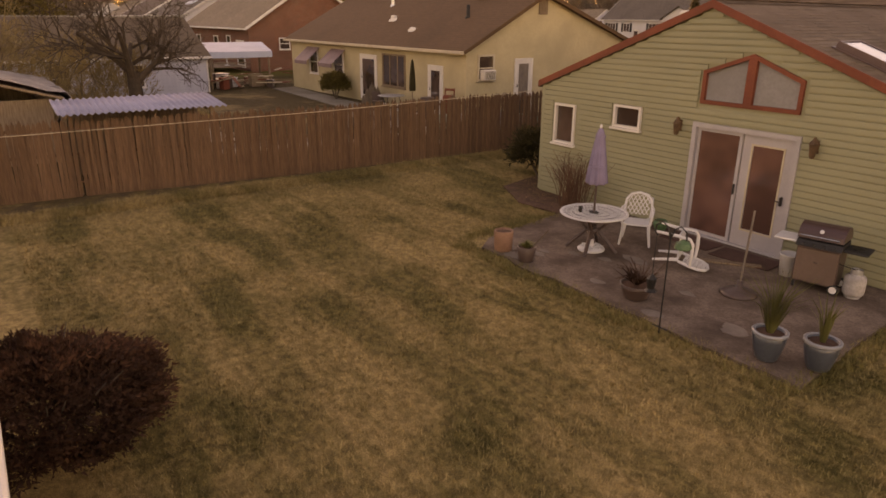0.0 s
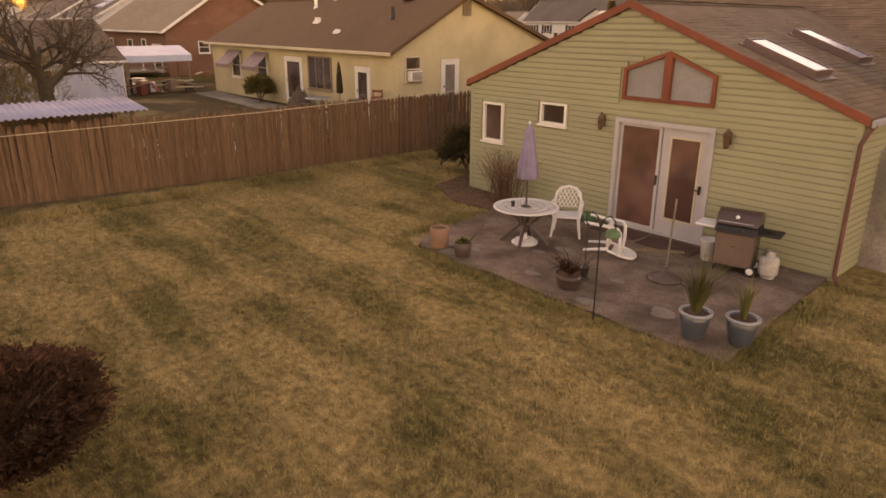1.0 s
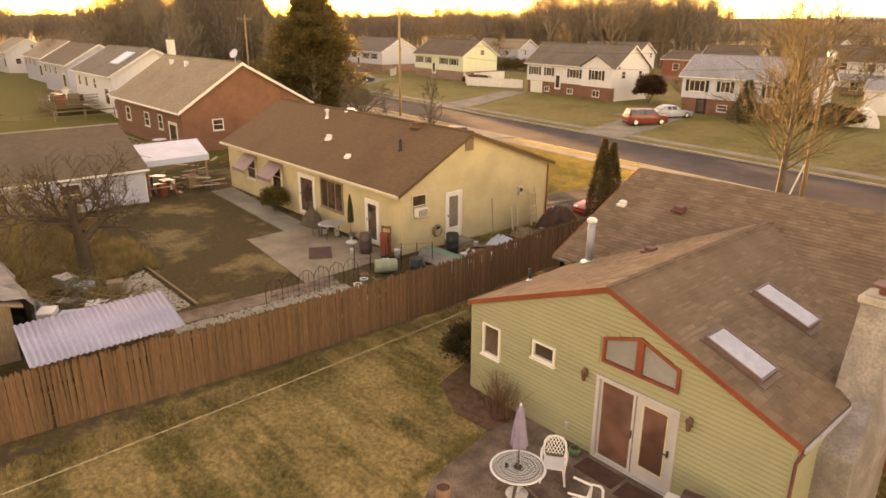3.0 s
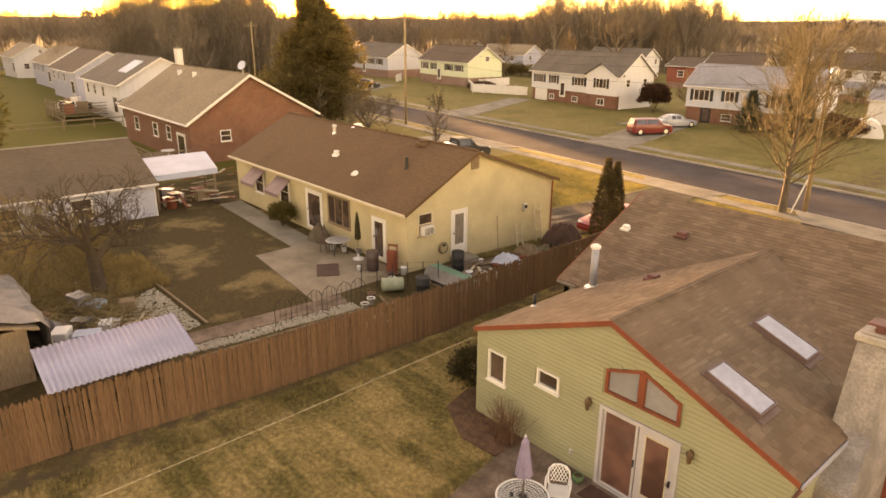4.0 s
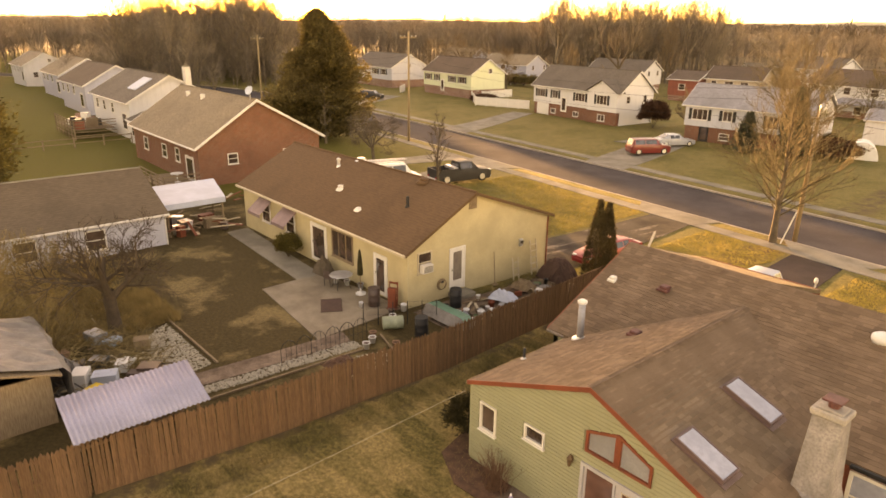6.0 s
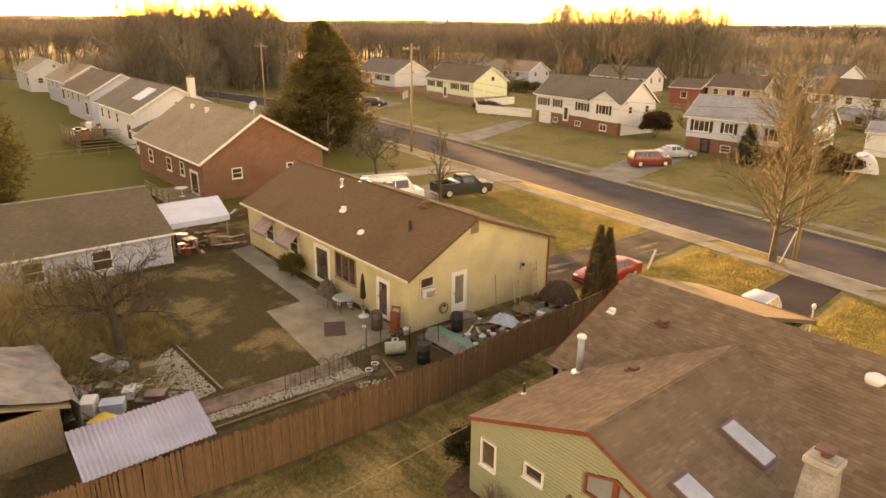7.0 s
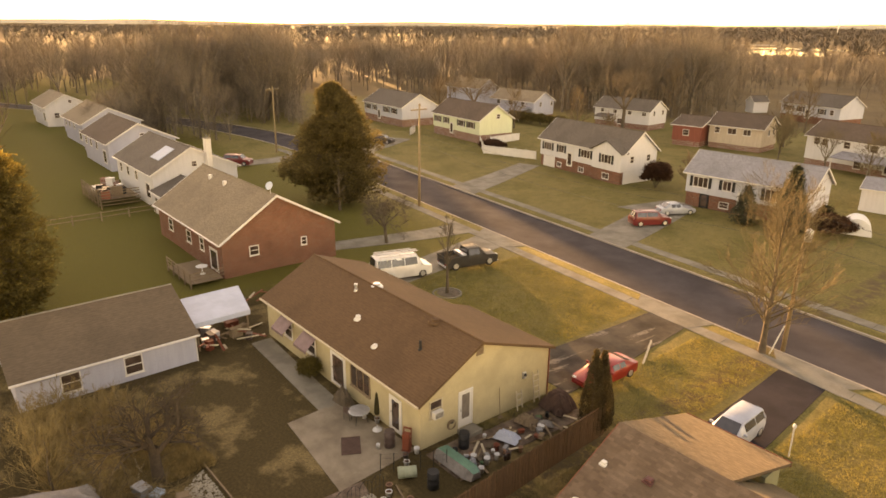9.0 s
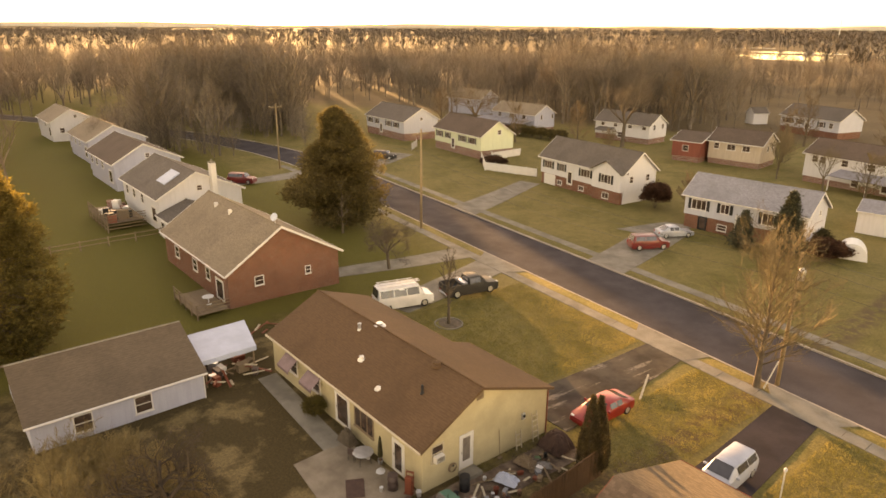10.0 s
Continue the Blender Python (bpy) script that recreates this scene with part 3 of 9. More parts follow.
def gable_house(name, label, at, L, D, base_h, eave, ridge, wall, roof, lower=None, over=0.35, chimney=None, openings=(), split=0.5, porch=None, z0=-0.6):
    """A house with its ridge along local x, front at local y = 0 facing -y."""
    h = thing(name, label, "house", at)
    zr = ridge
    yr = D * split

    def walls(mat, lo, hi, top=True, inset=0.0, tag="wall"):
        i = inset
        for nm, p in (("f", [(i + 0.2, i), (L - i - 0.2, i)]), ("b", [(L - i - 0.2, D - i), (i + 0.2, D - i)])):
            (ax, ay), (bx, by) = p
            g = G().convex([(ax, ay, lo), (bx, by, lo), (bx, by, hi), (ax, ay, hi)] + [(x, y + (0.2 if nm == "f" else -0.2), z) for x, y, z in ((ax, ay, lo), (bx, by, lo), (bx, by, hi), (ax, ay, hi))],
                           [(0, 1, 2, 3), (4, 5, 6, 7), (0, 1, 5, 4), (2, 3, 7, 6), (0, 3, 7, 4), (1, 2, 6, 5)])
            part(tag, g, M[mat], h)
        for x, dx in ((i, 0.2), (L - i, -0.2)):
            prof = [(i, lo), (D - i, lo), (D - i, hi)] + ([(yr, zr - 0.12)] if top else []) + [(i, hi)]
            n = len(prof)
            v = [(x, y, z) for y, z in prof] + [(x + dx, y, z) for y, z in prof]
            g = G().convex(v, [tuple(range(n)), tuple(range(n, 2 * n))] + [(k, (k + 1) % n, (k + 1) % n + n, k + n) for k in range(n)])
            part(tag, g, M[mat], h)

    walls(wall, base_h, eave - 0.02)
    if lower:
        walls(lower, z0, base_h - 0.003, top=False, inset=0.12 if base_h > 0.8 else 0.0)
    else:
        walls(wall, z0, base_h - 0.003, top=False)
    sf, sb = (zr - eave) / yr, (zr - eave) / (D - yr)
    for y0, s, sign in ((-over, sf, 1), (D + over, sb, -1)):
        e = eave - over * s
        g = G().slab([(-over, y0, e), (L + over, y0, e), (L + over, yr, zr), (-over, yr, zr)] if sign > 0 else [(L + over, y0, e), (-over, y0, e), (-over, yr, zr), (L + over, yr, zr)], 0.12)
        part("roof", g, M[roof], h)
        part("gutter", G().box(-over, min(y0, y0 - sign * 0.12), e - 0.16, L + over, max(y0, y0 - sign * 0.12), e - 0.03, 0.02), M['white'], h)
    part("ridge_cap", G().tube([(-over, yr, zr + 0.01), (L + over, yr, zr + 0.01)], 0.06, 6), M[roof], h)
    for x in (-over - 0.02, L + over + 0.02):
        g = G()
        for y0, s in ((-over, sf), (D + over, sb)):
            e = eave - over * s
            g.convex([(x - 0.02, y0, e - 0.2), (x + 0.02, y0, e - 0.2), (x + 0.02, y0, e + 0.02), (x - 0.02, y0, e + 0.02), (x - 0.02, yr, zr - 0.2), (x + 0.02, yr, zr - 0.2), (x + 0.02, yr, zr + 0.02), (x - 0.02, yr, zr + 0.02)],
                     [(0, 1, 2, 3), (4, 5, 6, 7), (0, 1, 5, 4), (2, 3, 7, 6), (0, 3, 7, 4), (1, 2, 6, 5)])
        part("fascia", g, M['white'], h)
    if chimney:
        cx, cy, w, top, mat = chimney
        c = part("chimney", G().box(cx - w, cy - w * 0.7, z0 if cx > L else eave, cx + w, cy + w * 0.7, top, 0.02), M[mat], h)
        part("chimney_cap", G().box(cx - w - 0.06, cy - w * 0.7 - 0.06, top, cx + w + 0.06, cy + w * 0.7 + 0.06, top + 0.1, 0.02).tube([(cx, cy, top + 0.08), (cx, cy, top + 0.4)], 0.12, 8), M['concrete'], c)
    for op in openings:
        side, u, z, w, hh = op[:5]
        opt = op[5] if len(op) > 5 else {}
        m = face(side, u, z, L, D)
        if opt.get("low"):
            m = m @ Matrix.Translation((0, 0.1, 0))
        if opt.get("door"):
            plain_door(h, m, w, hh, opt.get("mat", "white"))
        elif opt.get("garage"):
            g = G().box(0, -0.04, 0, w, 0.0, hh, 0.01)
            for k in range(4):
                g.box(0.06, -0.06, 0.06 + k * hh / 4, w - 0.06, -0.03, hh / 4 - 0.04 + k * hh / 4, 0.01)
            part("garage_door", g, M['white'], h, at=m)
        else:
            window(h, m, w, hh, opt.get("shutters"), opt.get("rails"))
    return h

# ---- the pale green house ----
WALL_Y, XL, XR = 11.85, -10.87, -2.37
XM, EAVE, RIDGE = -6.6, 2.7, 4.38
SLOPE = (RIDGE - EAVE) / (XM - XL)
MAIN_EAVE_Y, MAIN_EAVE_Z, MAIN_RIDGE_Y, MAIN_RIDGE_Z, MAIN_XL, MAIN_XR = 16.3, 2.72, 20.75, 4.92, -11.82, 9.0
MSL = (MAIN_RIDGE_Z - MAIN_EAVE_Z) / (MAIN_RIDGE_Y - MAIN_EAVE_Y)
house = thing("house", "pale green lapped-siding house with rust-red trim and brown shingle roof", "house", (XM, WALL_Y, 0))
DOOR = (-6.64, -4.69, 0.06, 2.15)
OPEN = [DOOR, (-10.45, -9.8, 1.29, 2.2), (-8.68, -7.96, 1.88, 2.35)]
GWIN = [(-6.63, 2.57), (-6.63, 3.17), (-5.69, 3.5), (-4.73, 3.12), (-4.73, 2.57)]


def under_roof(x):
    return EAVE + SLOPE * (XM - XL) - SLOPE * abs(x - XM) - 0.14


def gable_spans(z):
    """Free lengths of wall at a height, between the roof slopes and the openings."""
    half = min(XM - XL, (RIDGE - 0.14 - z) / SLOPE)
    spans = [(XM - half, XM + half)]
    cuts = [(a - 0.07, b + 0.07) for a, b, lo, hi in OPEN if lo - 0.07 < z < hi + 0.07]
    if 2.5 < z < 3.55:
        a, b = -6.7, -4.66
        if z > 3.17:
            a = max(a, -6.63 + (z - 3.17) / 0.35 - 0.12)
        if z > 3.12:
            b = min(b, -4.73 - (z - 3.12) / 0.4 + 0.12)
        if b > a:
            cuts.append((a, b))
    for a, b in cuts:
        spans = [q for p, r in spans for q in ((p, min(r, a)), (max(p, b), r)) if q[1] - q[0] > 0.03]
    return spans


# the wall proper, behind the boards: one sheet with its openings, given a thickness
def wall_sheet():
    cuts = sorted({XL, XR, XM, *(v for o in OPEN for v in o[:2]), -6.63, -5.69, -4.73})
    at, verts, faces = {}, [], []

    def vert(x, z):
        key = (round(x, 4), round(z, 4))
        if key not in at:
            at[key] = len(verts)
            verts.append((x, WALL_Y, z))
        return at[key]

    def gtop(x):
        return 3.17 + (x + 6.63) / 0.94 * 0.33 if x < -5.69 else 3.5 - (x + 5.69) / 0.96 * 0.38

    for x0, x1 in zip(cuts, cuts[1:]):
        mid = (x0 + x1) / 2
        holes = [(lo, lo, hi, hi) for p, q, lo, hi in OPEN if p < mid < q]
        if -6.63 < mid < -4.73:
            holes.append((2.57, 2.57, gtop(x0), gtop(x1)))
        low0 = low1 = -0.4
        for h0, h1, t0, t1 in sorted(holes):
            faces.append((vert(x0, low0), vert(x1, low1), vert(x1, h1), vert(x0, h0)))
            low0, low1 = t0, t1
        faces.append((vert(x0, low0), vert(x1, low1), vert(x1, under_roof(x1)), vert(x0, under_roof(x0))))
    n = len(verts)
    count = {}
    for f in faces:
        for i in range(4):
            e = (f[i], f[(i + 1) % 4])
            count[frozenset(e)] = count.get(frozenset(e), []) + [e]
    back = [tuple(v + n for v in reversed(f)) for f in faces]
    rim = [(e[0][1], e[0][0], e[0][0] + n, e[0][1] + n) for e in count.values() if len(e) == 1]
    return G().add(verts + [(x, y + 0.2, z) for x, y, z in verts], faces + back + rim)


g = wall_sheet()
gable_wall = part("wall", g, M['siding'], house, "pale green lapped siding", fixed=True)
g = G().box(XL, WALL_Y + 0.2, -0.4, XL + 0.2, 16.5, EAVE - 0.1)
side_wall_l = part("wall", g, M['siding'], house, fixed=True)
g = G().box(XR - 0.2, WALL_Y + 0.2, -0.4, XR, 16.5, EAVE - 0.1)
side_wall_r = part("wall", g, M['siding'], house, fixed=True)
PITCH = 0.115


def board_mesh(a, b, a2, b2):
    """One lapped board: thin at its top, proud at its foot."""
    m, n = PITCH * 0.71, PITCH * 0.8
    v = [(a, -0.034, 0), (b, -0.034, 0), (b, -0.026, m), (a, -0.026, m), (b, -0.008, n), (a, -0.008, n), (b2, -0.004, PITCH - 0.003), (a2, -0.004, PITCH - 0.003), (a, 0, 0), (b, 0, 0), (b2, 0, PITCH), (a2, 0, PITCH)]
    return G().add(v, [(0, 1, 2, 3), (3, 2, 4, 5), (5, 4, 6, 7), (7, 6, 10, 11), (1, 0, 8, 9), (0, 3, 5, 7, 11, 8), (2, 1, 9, 10, 6, 4)])


k = 0
while k * PITCH < RIDGE - 0.2:
    z = 0.08 + k * PITCH
    for a, b in gable_spans(z + 0.05):
        half = max(0.02, (RIDGE - 0.14 - z - PITCH) / SLOPE)
        a2, b2 = max(a, XM - half), min(b, XM + half)
        part("siding_board", board_mesh(a, b, min(a2, b), max(b2, a)), M['siding'], gable_wall, fixed=True, at=Matrix.Translation((0, WALL_Y, z)))
    if z < EAVE - 0.2:
        me = once('sideboard', lambda: board_mesh(0, 4.6, 0, 4.6).mesh("siding_board", M['siding']))
        part("siding_board", me, None, side_wall_r, fixed=True, at=Matrix.Translation((XR, WALL_Y, z)) @ pose(0, 0, 0, 0, 0, 90))
        part("siding_board", me, None, side_wall_l, fixed=True, at=Matrix.Translation((XL, WALL_Y + 4.6, z)) @ pose(0, 0, 0, 0, 0, -90))
    k += 1
for x in (XL, XR):
    part("corner_board", G().box(x - 0.05, WALL_Y - 0.025, 0.05, x + 0.05, WALL_Y + 0.05, EAVE - 0.1, 0.008), M['siding'], house, fixed=True)
part("footing", G().box(XL + 0.02, WALL_Y + 0.03, -0.5, XR - 0.02, WALL_Y + 0.1, 0.08), M['concrete'], house, fixed=True)

# main block behind: red-brown rear wall, ends and front
g = G().box(XR + 0.003, 16.5, -0.5, MAIN_XR, 16.7, MAIN_EAVE_Z)
rear = part("wall", g, M['redwall'], house, "red-brown boarded rear wall", fixed=True)
prof = [(16.5, -0.5), (24.8, -0.9), (24.8, 2.7), (20.75, 4.78), (16.5, 2.7)]
for x, t in ((-11.7, 0.2), (MAIN_XR - 0.2, 0.2)):
    v = [(x, y, z) for y, z in prof] + [(x + t, y, z) for y, z in prof]
    part("wall", G().convex(v, [(0, 1, 2, 3, 4), (5, 6, 7, 8, 9)] + [(i, (i + 1) % 5, (i + 1) % 5 + 5, i + 5) for i in range(5)]), M['siding'], house, fixed=True)
part("wall", G().box(-11.5, 24.6, -0.9, MAIN_XR - 0.2, 24.8, 2.6), M['siding'], house, fixed=True)
part("wall", G().box(-11.7, 16.5, -0.5, XL, 16.7, 2.7), M['siding'], house, fixed=True)


def tabs(eave, along, upward, u0, u1, n_courses, exposure=0.14, tab=0.31, seed=1, keep=None):
    """Shingle courses on a slope. u0, u1: its ends along the eave at a height v up the slope. keep: a test for tabs built as pieces."""
    rnd = random.Random(seed)
    e, a, up = Vector(eave), Vector(along).normalized(), Vector(upward).normalized()
    out = a.cross(up)
    if out.z < 0:
        out = -out
    g, single = G(), []
    for c in range(n_courses):
        v = c * exposure
        lo, hi = u0(v + exposure / 2), u1(v + exposure / 2)
        u = lo - rnd.uniform(0, tab)
        while u < hi:
            w = tab * rnd.uniform(0.75, 1.25)
            p, q = max(u, lo), min(u + w, hi) - 0.006
            u += w
            if q - p < 0.03:
                continue
            th = rnd.uniform(0.009, 0.017)
            dv = rnd.uniform(-0.006, 0.006)
            base = [e + a * s + up * t + out * o for s, t, o in ((p, v + dv, 0.002), (q, v + dv, 0.002), (q, v + dv, th), (p, v + dv, th), (q, v + exposure + 0.02, 0.004), (p, v + exposure + 0.02, 0.004))]
            faces = [(0, 1, 2, 3), (3, 2, 4, 5), (1, 4, 2), (0, 3, 5)]
            mid = sum(base, Vector()) / 6
            if keep and keep(mid) and len(single) < 300:
                single.append((base, faces))
            else:
                g.add(base, faces)
    return g, single


over = 0.13
ev = EAVE - over * SLOPE
run = math.hypot(XM - XL + over, RIDGE - ev)
ncs = int(run / 0.14) + 1
y_front = WALL_Y - 0.07


def meet(v):
    """How far back the add-on's slope reaches, to the valley, at v up the slope."""
    z = ev + v * (RIDGE - ev) / run
    return MAIN_EAVE_Y + (z - MAIN_EAVE_Z) / MSL - y_front


for sgn, x_e, seed in ((1, XL - over, 5), (-1, XR + over, 6)):
    pts = [(x_e, y_front, ev), (XM, y_front, RIDGE), (XM, y_front + meet(run), RIDGE), (x_e, y_front + max(meet(0), 3.5), ev)]
    deck = part("roof", G().slab(pts, 0.13), M['shingle'], house, "brown three-tab shingle slope", fixed=True)
    near = (lambda p: 12.0 < p.y < 15.6 and -5.9 < p.x < -3.0) if sgn < 0 else None
    g, single = tabs((x_e, y_front, ev + 0.002), (0, 1, 0), (sgn * (XM - XL + over), 0, RIDGE - ev), lambda v: 0.0, lambda v: max(meet(v), 0.5), ncs, seed=seed, keep=near)
    part("shingles", g, M['shingle'], deck, fixed=True, kind="stuff")
    for base, faces in single:
        part("shingle", G().add(base, faces), M['shingle_piece'], deck, fixed=True)
# the main rear slope
mrun = math.hypot(MAIN_RIDGE_Y - MAIN_EAVE_Y, MAIN_RIDGE_Z - MAIN_EAVE_Z)
deck = part("roof", G().slab([(MAIN_XL, MAIN_EAVE_Y, MAIN_EAVE_Z), (MAIN_XR + 0.3, MAIN_EAVE_Y, MAIN_EAVE_Z), (MAIN_XR + 0.3, MAIN_RIDGE_Y, MAIN_RIDGE_Z), (MAIN_XL, MAIN_RIDGE_Y, MAIN_RIDGE_Z)], 0.13), M['shingle'], house, "brown three-tab shingle slope", fixed=True)
g, _ = tabs((MAIN_XL, MAIN_EAVE_Y, MAIN_EAVE_Z + 0.002), (1, 0, 0), (0, MAIN_RIDGE_Y - MAIN_EAVE_Y, MAIN_RIDGE_Z - MAIN_EAVE_Z), lambda v: 0.0, lambda v: MAIN_XR + 0.3 - MAIN_XL, int(mrun / 0.14) + 1, seed=9)
part("shingles", g, M['shingle'], deck, fixed=True, kind="stuff")
# front slopes, towards the street
part("roof", G().slab([(MAIN_XR + 0.3, 25.1, 2.65), (-7.0, 25.1, 2.65), (-7.0, MAIN_RIDGE_Y, MAIN_RIDGE_Z), (MAIN_XR + 0.3, MAIN_RIDGE_Y, MAIN_RIDGE_Z)], 0.13), M['felt'], house, "brown front roof slope", fixed=True)
part("roof", G().slab([(-6.9, 26.5, 3.1), (MAIN_XL - 0.1, 26.5, 3.1), (MAIN_XL - 0.1, MAIN_RIDGE_Y + 0.05, MAIN_RIDGE_Z - 0.02), (-6.9, MAIN_RIDGE_Y + 0.05, MAIN_RIDGE_Z - 0.02)], 0.16), M['felt'], house, "smooth brown low-pitched front roof", fixed=True)
part("fascia", G().box(MAIN_XL - 0.1, 26.5, 2.86, -6.9, 26.55, 3.12, 0.01), M['rust'], house, fixed=True)
part("wall", G().box(-11.9, 26.0, -0.9, -7.2, 26.2, 2.95), M['siding'], house, fixed=True)
part("wall", G().box(-7.4, 24.8, -0.9, -7.2, 26.0, 2.95), M['siding'], house, fixed=True)
# ridge caps
rnd = random.Random(12)
g = G()
for i in range(int((meet(run)) / 0.22)):
    y = y_front + i * 0.22
    o = rnd.uniform(0, 0.01)
    g.add([(XM - 0.13, y, RIDGE - 0.13 * SLOPE + 0.02), (XM, y, RIDGE + 0.016 + o), (XM + 0.13, y, RIDGE - 0.13 * SLOPE + 0.02), (XM - 0.13, y + 0.24, RIDGE - 0.13 * SLOPE + 0.013), (XM, y + 0.24, RIDGE + 0.012), (XM + 0.13, y + 0.24, RIDGE - 0.13 * SLOPE + 0.013)], [(0, 1, 4, 3), (1, 2, 5, 4)])
part("ridge_cap", g, M['shingle'], house, fixed=True)
g = G()
for i in range(int((MAIN_XR - MAIN_XL) / 0.22)):
    x = MAIN_XL + i * 0.22
    o, zc = rnd.uniform(0, 0.012), MAIN_RIDGE_Z
    g.add([(x, 20.6, zc - 0.06), (x, 20.75, zc + 0.03 + o), (x, 20.9, zc - 0.06), (x + 0.23, 20.6, zc - 0.07), (x + 0.23, 20.75, zc + 0.02), (x + 0.23, 20.9, zc - 0.07)], [(0, 3, 4, 1), (1, 4, 5, 2)])
part("ridge_cap", g, M['shingle'], house, fixed=True)

# rust-red trim along the gable and eaves, with gutters
for sgn, x_e in ((1, XL - over), (-1, XR + over)):
    v = []
    for y in (y_front - 0.025, y_front):
        v += [(x_e, y, ev - 0.115), (x_e, y, ev + 0.02), (XM, y, RIDGE + 0.02), (XM, y, RIDGE - 0.12)]
    part("fascia", G().convex(v, [(0, 1, 2, 3), (4, 5, 6, 7), (0, 1, 5, 4), (1, 2, 6, 5), (2, 3, 7, 6), (3, 0, 4, 7)]), M['rust'], house, "rust-red painted trim", fixed=True)
    v = [(x_e, y_front, ev - 0.1), (XM, y_front, RIDGE - 0.105), (XM, WALL_Y + 0.01, RIDGE - 0.105), (x_e, WALL_Y + 0.01, ev - 0.1)]
    part("soffit", G().slab(v, 0.015), M['rust'], house, fixed=True)
    gx = x_e - sgn * 0.06
    g = G().box(min(gx, x_e), y_front, ev - 0.14, max(gx, x_e) + 0.0, 15.9, ev - 0.02, 0.02)
    part("gutter", g, M['flue_grey' if sgn < 0 else 'curtain'], house, fixed=True)
part("downspout", G().tube([(XR + 0.17, y_front + 0.12, ev - 0.1), (XR + 0.12, y_front + 0.05, ev - 0.2), (XR + 0.05, WALL_Y - 0.05, ev - 0.4), (XR + 0.05, WALL_Y - 0.05, 1.2), (XR + 0.06, WALL_Y - 0.05, 0.15), (XR + 0.12, WALL_Y - 0.15, 0.07), (XR + 0.2, WALL_Y - 0.3, 0.06)], 0.035, 8), M['flue'], house, "rust-red downspout", fixed=True)
part("rain_gutter", G().box(MAIN_XL, MAIN_EAVE_Y - 0.09, MAIN_EAVE_Z - 0.1, XL - over - 0.07, MAIN_EAVE_Y - 0.01, MAIN_EAVE_Z - 0.01, 0.02), M['curtain'], house, fixed=True)
part("rain_gutter", G().box(XR + 0.3, MAIN_EAVE_Y - 0.12, MAIN_EAVE_Z - 0.13, MAIN_XR, MAIN_EAVE_Y - 0.01, MAIN_EAVE_Z - 0.01, 0.02), M['dark'], house, fixed=True)
g = G()
for s0, s1 in (((MAIN_EAVE_Y, MAIN_EAVE_Z), (MAIN_RIDGE_Y, MAIN_RIDGE_Z)),):
    g.convex([(MAIN_XL - 0.04, s0[0], s0[1] - 0.16), (MAIN_XL, s0[0], s0[1] - 0.16), (MAIN_XL, s0[0], s0[1] + 0.015), (MAIN_XL - 0.04, s0[0], s0[1] + 0.015), (MAIN_XL - 0.04, s1[0], s1[1] - 0.16), (MAIN_XL, s1[0], s1[1] - 0.16), (MAIN_XL, s1[0], s1[1] + 0.015), (MAIN_XL - 0.04, s1[0], s1[1] + 0.015)],
             [(0, 1, 2, 3), (4, 5, 6, 7), (0, 1, 5, 4), (2, 3, 7, 6), (0, 3, 7, 4), (1, 2, 6, 5)])
part("fascia", g, M['rust'], house, fixed=True)

# windows of the gable wall
for (a, b, lo, hi), rails in zip(OPEN[1:], ([], [])):
    m = Matrix.Translation((a, WALL_Y, lo))
    w = part("window", frame_mesh(b - a, hi - lo, 0.05, 0.06), M['white'], house, "white-framed window", fixed=True, at=m)
    frame_bits(w, b - a, hi - lo, 0.05, 0.06, True, rails, 'white')
    part("pane", G().box(0.05, 0.03, 0.05, b - a - 0.05, 0.045, hi - lo - 0.05), M['glass'], w)
    part("curtain", G().box(0.04, 0.12, 0.04, b - a - 0.04, 0.13, hi - lo - 0.04), M['curtain'], w)


def polygon_frame(pts, width, y0, y1):
    """A frame that follows a polygon in the wall's plane."""
    c = Vector((sum(p[0] for p in pts) / len(pts), sum(p[1] for p in pts) / len(pts)))
    g = G()
    inner = []
    n = len(pts)
    for i in range(n):
        p0, p, p1 = Vector(pts[i - 1]), Vector(pts[i]), Vector(pts[(i + 1) % n])
        d0, d1 = (p - p0).normalized(), (p1 - p).normalized()
        n0, n1 = Vector((-d0.y, d0.x)), Vector((-d1.y, d1.x))
        if n0.dot(c - p) < 0:
            n0, n1 = -n0, -n1
        bis = (n0 + n1).normalized()
        inner.append(p + bis * (width / max(0.3, bis.dot(n0))))
    for i in range(n):
        j = (i + 1) % n
        q = [pts[i], pts[j], tuple(inner[j]), tuple(inner[i])]
        g.convex([(x, y0, z) for x, z in q] + [(x, y1, z) for x, z in q], [(0, 1, 2, 3), (4, 5, 6, 7), (0, 1, 5, 4), (1, 2, 6, 5), (2, 3, 7, 6), (3, 0, 4, 7)])
    return g


gw = part("window", polygon_frame(GWIN, 0.07, WALL_Y - 0.05, WALL_Y + 0.06), M['rust'], house, "rust-red framed five-sided gable window", fixed=True)
part("mullion", G().box(-5.77, WALL_Y - 0.06, 2.6, -5.61, WALL_Y + 0.05, 3.46, 0.01), M['rust'], gw, fixed=True)
for q in ([(-6.6, 2.6), (-5.7, 2.6), (-5.7, 3.46), (-6.6, 3.14)], [(-5.68, 2.6), (-4.76, 2.6), (-4.76, 3.08), (-5.68, 3.46)]):
    part("pane", G().convex([(x, WALL_Y + 0.02, z) for x, z in q] + [(x, WALL_Y + 0.04, z) for x, z in q], [(0, 1, 2, 3), (4, 5, 6, 7), (0, 1, 5, 4), (1, 2, 6, 5), (2, 3, 7, 6), (3, 0, 4, 7)]), M['frost'], gw, fixed=True)

